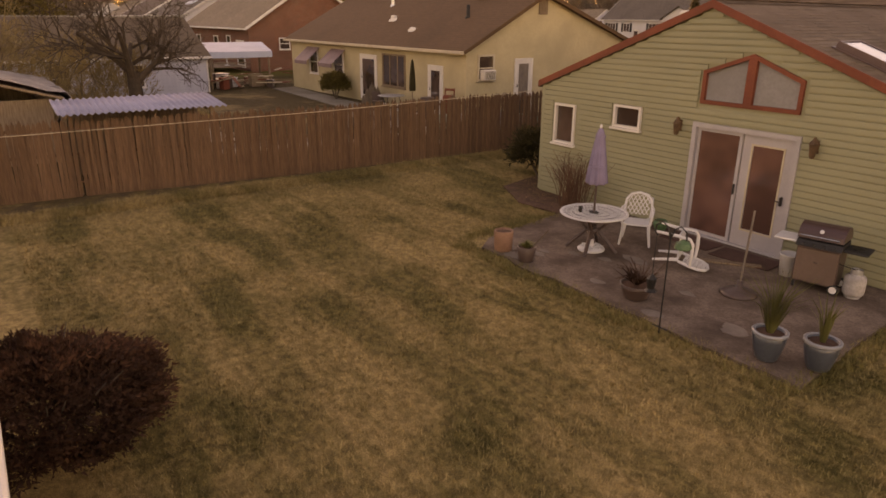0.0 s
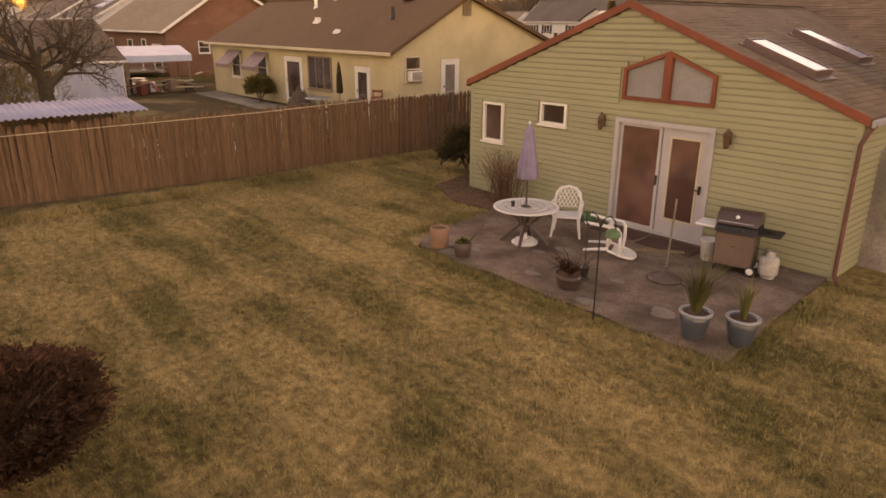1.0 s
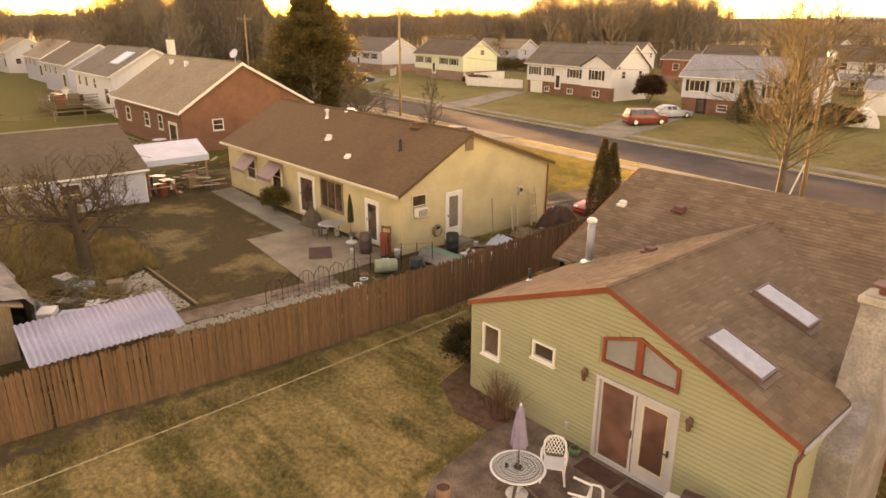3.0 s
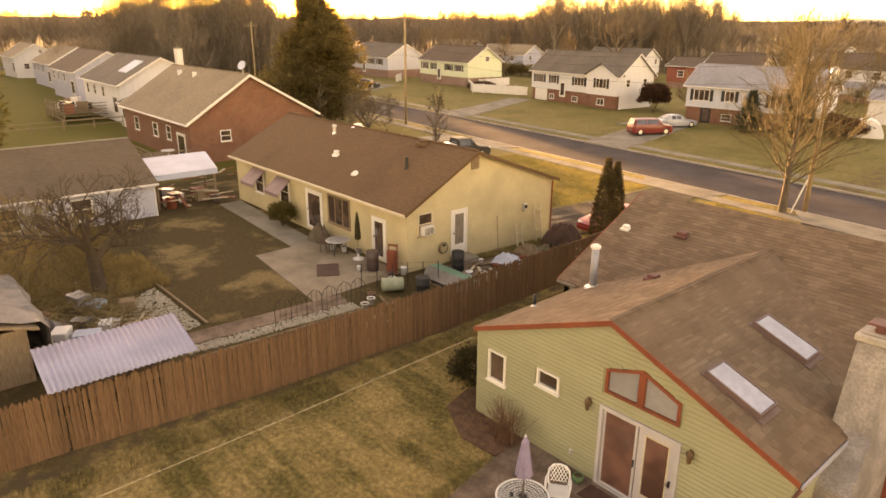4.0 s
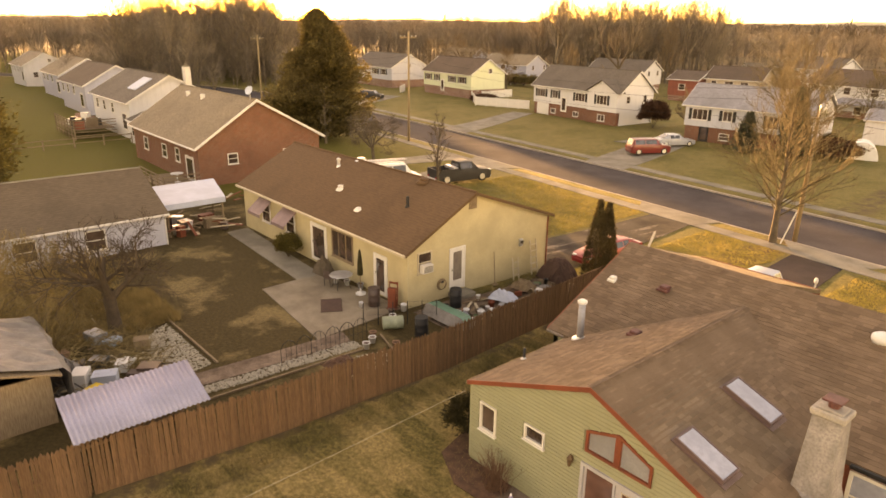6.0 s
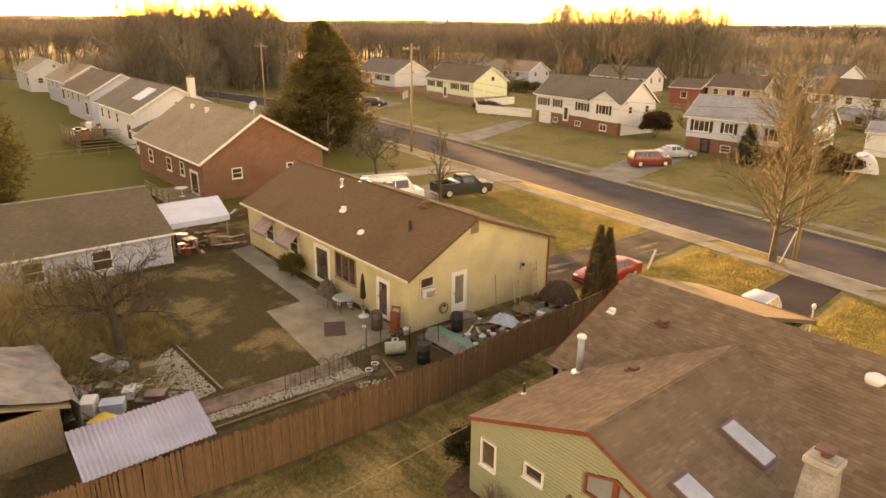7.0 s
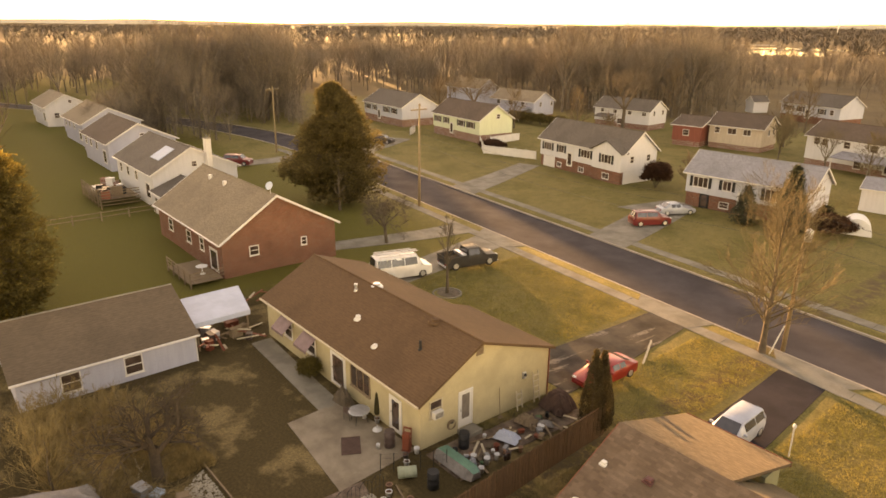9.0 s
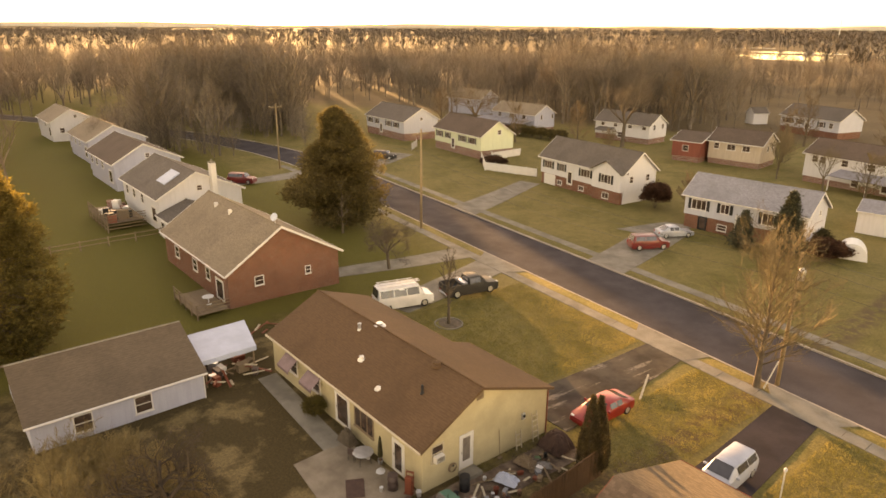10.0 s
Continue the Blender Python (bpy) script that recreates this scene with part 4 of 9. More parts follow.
# glazed patio door: a sliding leaf with a screen and a hinged leaf
a, b, lo, hi = DOOR
door = part("patio_door", ring(G(), a - 0.07, lo - 0.06, b + 0.07, hi + 0.07, 0.085, WALL_Y - 0.06, WALL_Y + 0.1), M['doorframe'], house, "white-framed glazed patio door", fixed=True)
mid = (a + b) / 2
for p, q, yy, st in ((a + 0.03, mid - 0.02, 0.0, 0.06), (mid + 0.0, b - 0.03, 0.02, 0.19)):
    g = ring(G(), p, lo + 0.03, q, hi - 0.02, st, WALL_Y + yy, WALL_Y + yy + 0.045)
    if st > 0.1:
        g.box(p + st - 0.01, WALL_Y + yy + 0.004, lo + 0.03, q - st + 0.01, WALL_Y + yy + 0.04, lo + 0.34, 0.004)
        g.box(p + 0.03, WALL_Y + yy - 0.012, lo + 0.02, q - 0.03, WALL_Y + yy + 0.001, lo + 0.06, 0.003)
        part("glazing_bead", ring(G(), p + st - 0.03, lo + 0.31, q - st + 0.03, hi - 0.02 - st + 0.03, 0.03, WALL_Y + yy - 0.014, WALL_Y + yy + 0.001), M['pale_timber'], door, fixed=True)
    leaf = part("door_leaf", g, M['doorframe'], door, fixed=True)
    part("pane", G().box(p + st - 0.01, WALL_Y + yy + 0.015, lo + 0.08, q - st + 0.01, WALL_Y + yy + 0.03, hi - 0.05), M['doorglass'], door, fixed=True)
part("handle", G().box(mid - 0.065, WALL_Y - 0.05, 1.0, mid - 0.035, WALL_Y, 1.2, 0.008), M['black'], door, "black pull handle", fixed=True)
part("handle", G().box(b - 0.14, WALL_Y - 0.04, 0.98, b - 0.1, WALL_Y + 0.02, 1.14, 0.008).tube([(b - 0.12, WALL_Y + 0.02, 1.06), (b - 0.12, WALL_Y - 0.06, 1.06), (b - 0.2, WALL_Y - 0.06, 1.06)], 0.012, 6), M['dark'], door, "dark lever handle with lock plate", fixed=True)
part("curtain", G().box(a + 0.1, WALL_Y + 0.16, 0.1, b - 0.1, WALL_Y + 0.17, hi), M['curtain'], door, fixed=True)

# skylights
for x0, x1, y0, y1 in ((-4.68, -3.42, 12.45, 13.2), (-5.05, -3.72, 15.32, 16.07)):
    up = Vector((XM - XR - over, 0, 0)) * -1
    z = lambda x: RIDGE - SLOPE * (x - XM)
    ang = math.degrees(math.atan(SLOPE))
    m = Matrix.Translation((x0, y0, z(x0))) @ pose(0, 0, 0, 0, ang, 0)
    w, d = (x1 - x0) / math.cos(radians(ang)), y1 - y0
    sk = part("skylight", ring(G(), 0, 0, w, d, 0.04, -0.13, 0.02).moved(Matrix(((1, 0, 0, 0), (0, 0, 1, 0), (0, -1, 0, 0), (0, 0, 0, 1)))), M['skyframe'], house, "dark-framed skylight, its glass painted pale for reflected sky", fixed=True, at=m)
    part("pane", G().box(0.05, 0.05, 0.09, w - 0.05, d - 0.05, 0.115), M['skyglass'], sk)
    part("flashing", G().box(-0.05, -0.04, 0.0, w + 0.12, d + 0.04, 0.018), M['skyframe'], sk)

# chimney: broad stuccoed base, sloped shoulder, tapering stack
cx0, cx1 = XR - 0.02, -1.72
g = G()
rings = [(12.95, 15.35, -0.4, cx0, cx1), (12.95, 15.35, 2.0, cx0, cx1), (14.16, 15.1, 2.75, -2.62, -1.86), (14.43, 14.95, 4.6, -2.56, -1.94)]
for y0, y1, z, x0, x1 in rings:
    g.v += [(x0, y0, z), (x1, y0, z), (x1, y1, z), (x0, y1, z)]
for i in range(3):
    a4 = 4 * i
    g.f += [(a4 + k2, a4 + (k2 + 1) % 4, a4 + 4 + (k2 + 1) % 4, a4 + 4 + k2) for k2 in range(4)]
g.f += [(3, 2, 1, 0), (12, 13, 14, 15)]
ch = part("chimney", g, M['stucco'], house, "weathered grey stucco chimney with a stepped shoulder", fixed=True)
part("chimney_cap", G().box(-2.62, 14.37, 4.601, -1.88, 15.01, 4.77, 0.03).box(-2.54, 14.45, 4.77, -1.96, 14.93, 4.81, 0.02), M['capstone'], ch, fixed=True)
part("flue", G().tube([(-2.25, 14.69, 4.78), (-2.25, 14.69, 4.97)], 0.12, 10).box(-2.46, 14.48, 4.97, -2.04, 14.9, 5.02, 0.015), M['flue'], ch, "rusty flue with a metal rain cap", fixed=True)
m = Matrix.Translation((-2.1, 16.5, 0.95))
w = part("window", frame_mesh(1.15, 1.45, 0.09, 0.06), M['white'], house, "white sash window in the red wall", fixed=True, at=m)
frame_bits(w, 1.15, 1.45, 0.09, 0.06, True, [('h', 0.75)], 'white')
part("pane", G().box(0.05, -0.02, 0.05, 1.1, -0.005, 1.4), M['skyglass'], w)


def roof_point(x, y):
    """Height of the roof's surface."""
    a = RIDGE - SLOPE * abs(x - XM)
    b = MAIN_EAVE_Z + MSL * (y - MAIN_EAVE_Y)
    return max(a if y < y_front + meet(run) and XL - over < x < XR + over else -9, b if y > MAIN_EAVE_Y else -9)


def roof_pipe(x, y, r, h, mat, label, cap=0.0):
    z = roof_point(x, y)
    p = part("vent_pipe", G().tube([(x, y, z - 0.1), (x, y, z + h)], r, 12), M[mat], house, label, smooth=True, fixed=True)
    part("pipe_flange", G().lathe([(r * 2.4, -0.06), (r * 2.2, 0.01), (r * 1.1, 0.06), (r * 1.05, 0.08)], 12, (x, y, z)), M['steel'], p, fixed=True)
    if cap:
        part("pipe_cap", G().lathe([(r * 0.9, 0), (cap, 0.03), (cap, 0.09), (cap * 0.6, 0.14)], 14, (x, y, z + h)), M['white'], p, fixed=True)


roof_pipe(-10.37, 16.22, 0.115, 1.25, 'flue_grey', "tall galvanised flue pipe with a white cap", 0.16)
roof_pipe(-10.7, 13.9, 0.045, 0.38, 'black', "short black soil pipe on a white flashing")


def box_vent(x, y, mat, label, s=0.15):
    z = roof_point(x, y)
    part("roof_vent", G().box(x - s, y - s, z - 0.05, x + s, y + s, z + 0.14, 0.03).box(x - s * 1.4, y - s * 1.4, z - 0.05, x + s * 1.4, y + s * 1.4, z + 0.03, 0.01), M[mat], house, label, fixed=True)


box_vent(-8.55, 16.6, 'flue', "low brown roof vent")
box_vent(-11.2, 19.0, 'white', "small white roof vent", 0.11)
box_vent(-9.3, 19.3, 'flue', "low brown roof vent")
z = roof_point(-2.95, 20.0)
part("roof_dome", G().lathe([(0.27, -0.1), (0.27, 0.06), (0.24, 0.11), (0.15, 0.16), (0.03, 0.175)], 20, (-2.95, 20.0, z)), M['whitep'], house, "white domed tubular skylight", smooth=True, fixed=True)

# wall lamps beside the door
def wall_lamp(x, z):
    t = thing("wall_lamp", "rusty brown metal carriage lantern on the green wall", "wall lamp", (x, WALL_Y - 0.016, z), "lanterns beside the patio door")
    part("back_plate", G().box(-0.05, -0.02, -0.1, 0.05, 0, 0.12, 0.008), M['lampiron'], t)
    part("lantern", G().lathe([(0.03, -0.17), (0.05, -0.14), (0.075, 0.05), (0.09, 0.06), (0.03, 0.14), (0.015, 0.18)], 6, (0, -0.11, 0)), M['lampiron'], t)
    part("arm", G().tube([(0, -0.01, 0.1), (0, -0.08, 0.17), (0, -0.11, 0.16)], 0.01, 6), M['lampiron'], t)


wall_lamp(-7.01, 2.1)
wall_lamp(-4.37, 2.08)

# ---- the stockade fence ----
FENCE = [(-16.9, -9.0), (-16.3, 2.5), (-15.75, 8.0), (-15.55, 14.5), (-15.95, 21.0), (-16.3, 26.2)]


def build_fence():
    rnd = random.Random(21)
    fence = thing("fence", "tall weathered brown stockade fence with pointed pickets", "fence", (-15.6, 14.5, 0), kind="structure")

    def picket(w, h):
        v = [(-w, -0.012, 0), (w, -0.012, 0), (w, -0.012, h - 0.09), (0.0, -0.012, h), (-w, -0.012, h - 0.09), (-w, 0.012, 0), (w, 0.012, 0), (w, 0.012, h - 0.09), (0.0, 0.012, h), (-w, 0.012, h - 0.09)]
        return G().convex(v, [(0, 1, 2, 3, 4), (5, 6, 7, 8, 9)] + [(i, (i + 1) % 5, (i + 1) % 5 + 5, i + 5) for i in range(5)])

    kinds = [picket(rnd.uniform(0.038, 0.042), 1.86 + rnd.uniform(-0.06, 0.05)) for _ in range(10)]
    meshes = [k.mesh("picket", M['fence']) for k in kinds]
    rest, count = G(), 0
    for (x0, y0), (x1, y1) in zip(FENCE, FENCE[1:]):
        a, b = Vector((x0, y0)), Vector((x1, y1))
        d = (b - a).normalized()
        ang = math.degrees(math.atan2(d.y, d.x))
        n = int((b - a).length / 0.08)
        for i in range(n):
            p = a + d * (i * 0.08)
            m = pose(p.x + rnd.uniform(-0.008, 0.008), p.y, ground_z(p.x, p.y) - 0.05 + rnd.uniform(-0.02, 0.02), rnd.uniform(-1, 1), rnd.uniform(-1.2, 1.2), ang)
            k = rnd.randrange(10)
            if -1.5 < p.y and count < 285:
                part("picket", meshes[k], None, fence, fixed=True, at=m)
                count += 1
            else:
                rest.join(kinds[k], m)
        for z in (0.35, 1.0, 1.6):
            nx, ny = -d.y, d.x
            q = [(a.x + nx * 0.05, a.y + ny * 0.05, z), (b.x + nx * 0.05, b.y + ny * 0.05, z)]
            part("rail", G().tube(q, 0.04, 4), M['fence'], fence, fixed=True)
    part("pickets", rest, M['fence'], fence, fixed=True, kind="stuff")


build_fence()
g = G().tube([(-10.85, 11.6, 2.45), (-10.7, 6.0, 2.36), (-10.55, 1.0, 2.36), (-10.4, -9.0, 2.5)], 0.006, 5)
line = alone("clothes_line", g, M['pale_timber'], "thin pale clothes line tied to the house corner", "clothes line")
g = G()
g.tube([(-10.4, -9.0, -0.1), (-10.4, -9.0, 2.6)], 0.05, 8)
alone("clothes_post", g, M['pale_timber'], "wooden post that carries the clothes line", "post")

# ---- the cream neighbour house ----
NX0, NX1, NY0, NY1, NYR, NZR = -38.6, -21.1, 17.2, 26.85, 21.2, 5.1
NS, NB = (NZR - 2.83) / (NYR - 16.9), (NZR - 3.03) / (27.0 - NYR)
nh = thing("house", "cream stucco ranch house with a brown shingle roof", "house", (NX1, NY0, 0))
prof = [(NY0, -0.4), (NY1, -0.6), (NY1, NZR - NB * (NY1 - NYR) - 0.1), (NYR, NZR - 0.12), (NY0, NZR - NS * (NYR - NY0) - 0.1)]
for x, t in ((NX1, -0.2),):
    v = [(x, y, z) for y, z in prof] + [(x + t, y, z) for y, z in prof]
    part("wall", G().convex(v, [(0, 1, 2, 3, 4), (5, 6, 7, 8, 9)] + [(i, (i + 1) % 5, (i + 1) % 5 + 5, i + 5) for i in range(5)]), M['nwall'], nh, "cream stucco gable wall", fixed=True)
prof2 = [(NY0, -0.4), (25.2, -0.6), (25.2, NZR - NB * (25.2 - NYR) - 0.1), (NYR, NZR - 0.12), (NY0, NZR - NS * (NYR - NY0) - 0.1)]
v = [(NX0, y, z) for y, z in prof2] + [(NX0 + 0.2, y, z) for y, z in prof2]
part("wall", G().convex(v, [(0, 1, 2, 3, 4), (5, 6, 7, 8, 9)] + [(i, (i + 1) % 5, (i + 1) % 5 + 5, i + 5) for i in range(5)]), M['nwall'], nh, fixed=True)
part("wall", G().box(NX0 + 0.2, NY0, -0.4, NX1 - 0.2, NY0 + 0.2, 2.86), M['nwall'], nh, fixed=True)
part("wall", G().box(NX0 + 0.2, 25.0, -0.6, -28.2, 25.2, 3.5), M['nwall'], nh, fixed=True)
part("wall", G().box(-28.4, 25.2, -0.6, -28.2, NY1, 3.0), M['nwall'], nh, fixed=True)
part("wall", G().box(-28.2, NY1 - 0.2, -0.6, NX1 - 0.2, NY1, 2.95), M['nwall'], nh, fixed=True)
o = 0.28
part("roof", G().slab([(NX0 - o, 16.9, 2.83), (NX1 + o, 16.9, 2.83), (NX1 + o, NYR, NZR), (NX0 - o, NYR, NZR)], 0.12), M['nroof'], nh, "brown shingle slope", fixed=True)
part("roof", G().slab([(NX1 + o, 27.05, NZR - NB * (27.05 - NYR)), (-28.5, 27.05, NZR - NB * (27.05 - NYR)), (-28.5, NYR, NZR), (NX1 + o, NYR, NZR)], 0.12), M['nroof'], nh, "brown shingle slope", fixed=True)
part("roof", G().slab([(-28.5, 25.5, NZR - NB * (25.5 - NYR)), (NX0 - o, 25.5, NZR - NB * (25.5 - NYR)), (NX0 - o, NYR, NZR), (-28.5, NYR, NZR)], 0.12), M['nroof'], nh, "brown shingle slope", fixed=True)
part("ridge_cap", G().tube([(NX0 - o, NYR, NZR), (NX1 + o, NYR, NZR)], 0.07, 6), M['nroof'], nh, fixed=True)
part("gutter", G().box(NX0 - o, 16.78, 2.68, NX1 + o, 16.9, 2.81, 0.02), M['pale_timber'], nh, fixed=True)
for (ya, za), (yb, zb) in (((16.9, 2.83), (NYR, NZR)), ((27.05, NZR - NB * (27.05 - NYR)), (NYR, NZR))):
    x = NX1 + o
    part("fascia", G().convex([(x, ya, za - 0.15), (x + 0.03, ya, za - 0.15), (x + 0.03, ya, za + 0.01), (x, ya, za + 0.01), (x, yb, zb - 0.15), (x + 0.03, yb, zb - 0.15), (x + 0.03, yb, zb + 0.01), (x, yb, zb + 0.01)], [(0, 1, 2, 3), (4, 5, 6, 7), (0, 1, 5, 4), (2, 3, 7, 6), (0, 3, 7, 4), (1, 2, 6, 5)]), M['nroof'], nh, fixed=True)
part("corner_pipe", G().tube([(NX1 + 0.06, NY1 - 0.05, 2.9), (NX1 + 0.06, NY1 - 0.05, -0.3)], 0.04, 6), M['rust'], nh, fixed=True)


def east(y, z):
    return Matrix.Translation((NX1, y, z)) @ pose(0, 0, 0, 0, 0, 90)


def fixed_window(parent, m, w, h, rails, glass='glass', mat='white', t=0.07):
    ob = part("window", frame_mesh(w, h, t, 0.06), M[mat], parent, fixed=True, at=m)
    frame_bits(ob, w, h, t, 0.06, True, rails, mat)
    part("pane", G().box(t * 0.5, -0.022, t * 0.5, w - t * 0.5, -0.004, h - t * 0.5), M[glass], ob)
    return ob


def fixed_door(parent, m, w, h, label, storm=True):
    g = G().box(-0.08, -0.06, 0, 0, 0.02, h + 0.08, 0.006).box(w, -0.06, 0, w + 0.08, 0.02, h + 0.08, 0.006).box(0, -0.06, h, w, 0.02, h + 0.08, 0.006).box(0, -0.03, 0, w, 0.0, h, 0.006)
    d = part("door", g, M['white'], parent, label, fixed=True, at=m)
    part("pane", G().box(0.16, -0.045, 0.5 if storm else 0.2, w - 0.16, -0.031, h - 0.14), M['curtain' if storm else 'glass'], d)
    part("handle", G().box(0.06, -0.06, 1.0, 0.1, -0.03, 1.12, 0.005), M['dark'], d)


fw = fixed_window(nh, east(17.78, 1.62), 0.86, 1.03, [('h', 0.5)], mat='pale_timber')
ac = thing("air_conditioner", "white window air conditioner in the cream gable wall", "air conditioner", east(17.9, 1.66))
part("casing", G().box(0, -0.32, 0, 0.62, -0.03, 0.4, 0.02), M['white'], ac)
g = G()
for i in range(7):
    g.box(0.05, -0.335, 0.05 + i * 0.045, 0.57, -0.325, 0.075 + i * 0.045)
part("grille", g, M['concrete'], ac)
fixed_door(nh, east(19.84, 0.28), 0.85, 2.1, "white storm door with a dark pane")
g = G().box(0, -0.03, 0, 0.52, 0.0, 0.6, 0.01)
for i in range(8):
    g.box(0.04, -0.045, 0.04 + i * 0.067, 0.48, -0.025, 0.075 + i * 0.067)
part("gable_vent", g, M['timber'], nh, "louvred gable vent", fixed=True, at=east(20.97, 4.22))
part("step", G().box(NX1, 19.7, -0.3, NX1 + 0.8, 20.85, 0.22, 0.02), M['concrete'], nh, fixed=True)
F = lambda x, z: Matrix.Translation((x, NY0, z))
fixed_door(nh, F(-23.7, 0.08), 0.95, 1.98, "white screen door with a tall dark pane", False)
fixed_window(nh, F(-27.7, 0.95), 2.05, 1.5, [('v', 0.68), ('v', 1.37)], mat='timber')
fixed_door(nh, F(-29.85, 0.15), 1.5, 2.1, "white glazed door", False)
for x in (-32.9, -36.0):
    fixed_window(nh, F(x, 1.0), 1.1, 1.3, [('h', 0.65)])
    aw = part("awning", G().slab([(x - 0.25, NY0 - 0.85, 1.75), (x + 1.35, NY0 - 0.85, 1.75), (x + 1.35, NY0 - 0.02, 2.45), (x - 0.25, NY0 - 0.02, 2.45)], 0.03), M['pink'], nh, "faded pink metal window awning", fixed=True)
    part("awning_valance", G().box(x - 0.25, NY0 - 0.87, 1.55, x + 1.35, NY0 - 0.84, 1.75, 0.005), M['pink'], aw, fixed=True)


def nroof_z(y):
    return NZR - (NS * (NYR - y) if y < NYR else NB * (y - NYR))


def nvent(x, y, h, r, mat, label, cap=False):
    z = nroof_z(y)
    v = part("vent_pipe", G().lathe([(r * 1.8, -0.08), (r * 1.5, 0.02), (r, 0.06), (r, h), (r * 0.6, h + 0.02)], 10, (x, y, z)), M[mat], nh, label, fixed=True)
    if cap:
        part("pipe_cap", G().lathe([(r * 1.5, 0), (r * 1.5, 0.08), (r * 0.4, 0.14)], 10, (x, y, z + h)), M['steel'], v, fixed=True)


nvent(-32.0, 20.4, 0.35, 0.09, 'steel', "galvanised roof flue with a cap", True)
nvent(-29.6, 19.0, 0.2, 0.16, 'white', "white roof vent with a hood")
nvent(-31.1, 21.4, 0.16, 0.24, 'steel', "low domed metal roof vent")
nvent(-26.6, 18.2, 0.1, 0.14, 'white', "small white roof vent")
nvent(-24.6, 21.0, 0.16, 0.25, 'nroof', "low brown roof vent")
nvent(-23.8, 19.3, 0.5, 0.08, 'black', "black soil pipe")


def ladder(y, lean, n, w, h, label):
    t = thing("step_ladder", label, "ladder", east(y, -0.1) @ pose(0, -0.35, 0, -lean, 0, 0))
    for x in (0, w):
        part("stile", G().box(x - 0.03, -0.03, 0, x + 0.03, 0.03, h, 0.006), M['pale_timber'], t)
    for i in range(n):
        part("rung", G().box(0.03, -0.05, 0.25 + i * h / (n + 0.5), w - 0.03, 0.05, 0.28 + i * h / (n + 0.5), 0.004), M['pale_timber'], t)


ladder(25.4, 8, 5, 0.45, 1.9, "pale wooden step ladder leaning on the cream wall")
ladder(24.0, 8, 3, 0.4, 1.2, "short wooden step ladder leaning on the cream wall")
t = thing("electric_meter", "grey electric meter box on the cream wall", "meter", east(24.6, 1.6))
part("meter_box", G().box(0, -0.12, 0, 0.25, 0, 0.4, 0.015), M['steel'], t)
part("meter_glass", G().lathe([(0.09, 0), (0.09, 0.06), (0.05, 0.09)], 12).moved(pose(0.125, -0.12, 0.25, 90)), M['dark'], t)
alone("garden_tool", G().tube([(NX1 + 0.35, 22.6, 0), (NX1 + 0.05, 22.75, 1.7)], 0.018, 6).box(NX1 + 0.25, 22.45, -0.02, NX1 + 0.45, 22.75, 0.06, 0.01), M['timber'], "long-handled garden tool leaning on the cream wall", "garden tool")
t = thing("garden_hose", "coiled pale garden hose on a wall reel", "hose", east(19.2, 0.8))
for k in range(4):
    part("hose_coil", G().tube([(0.28 * math.cos(a / 16 * 6.283) * (1 - 0.06 * k), -0.1 - 0.03 * k, 0.28 * math.sin(a / 16 * 6.283) * (1 - 0.06 * k)) for a in range(17)], 0.018, 5), M['timber'], t)
part("hose_hanger", G().box(-0.06, -0.22, 0.1, 0.06, 0, 0.2, 0.01), M['dark'], t)

# paving of the neighbour's yard
on_ground([(-27.6, 13.0), (-20.9, 12.3), (-21.3, 17.1), (-27.8, 16.6)], "patio", M['oldpatio'], "stained pale concrete patio behind the cream house", 0.035)
on_ground([(-38.0, 15.6), (-27.6, 15.0), (-27.6, 16.4), (-38.0, 17.0)], "path", M['concrete'], "pale concrete path along the cream house", 0.031)
on_ground([(-21.3, 6.6), (-20.3, 6.4), (-19.9, 13.3), (-20.9, 13.5)], "path", M['patio'], "narrow brown path beside the fence", 0.03)
on_ground([(-20.6, 17.2), (-18.2, 17.2), (-18.0, 27.0), (-20.9, 27.0)], "path", M['patio'], "worn paving between the fence and the cream house", 0.03)
alone("door_mat", G().box(-0.78, -0.5, 0, 0.78, 0.5, 0.025, 0.01), M['darkmat'], "dark red-brown mat lying on the pale patio", "mat", at=pose(-23.67, 14.62, 0.035, 0, 0, -30))


def stones(poly, n, seed, label, r=(0.03, 0.07)):
    rnd = random.Random(seed)
    g = G()
    xs_, ys_ = [p[0] for p in poly], [p[1] for p in poly]
    k = 0
    while k < n:
        x, y = rnd.uniform(min(xs_), max(xs_)), rnd.uniform(min(ys_), max(ys_))
        inside = False
        for i in range(len(poly)):
            (ax, ay), (bx, by) = poly[i - 1], poly[i]
            if (ay > y) != (by > y) and x < (bx - ax) * (y - ay) / (by - ay) + ax:
                inside = not inside
        if not inside:
            continue
        k += 1
        s = rnd.uniform(*r)
        z = ground_z(x, y)
        v = [(x + s * math.cos(a) * rnd.uniform(0.7, 1.2), y + s * math.sin(a) * rnd.uniform(0.7, 1.2), z - 0.02) for a in (0, 1.26, 2.5, 3.77, 5.0)]
        w = [(x + (p[0] - x) * 0.6, y + (p[1] - y) * 0.6, z + s * rnd.uniform(0.4, 0.8)) for p in v]
        g.add(v + w, [(i, (i + 1) % 5, (i + 1) % 5 + 5, i + 5) for i in range(5)] + [(5, 6, 7, 8, 9)])
    return alone("gravel_stones", g, M['whitestone'], label, "stones", "stuff")


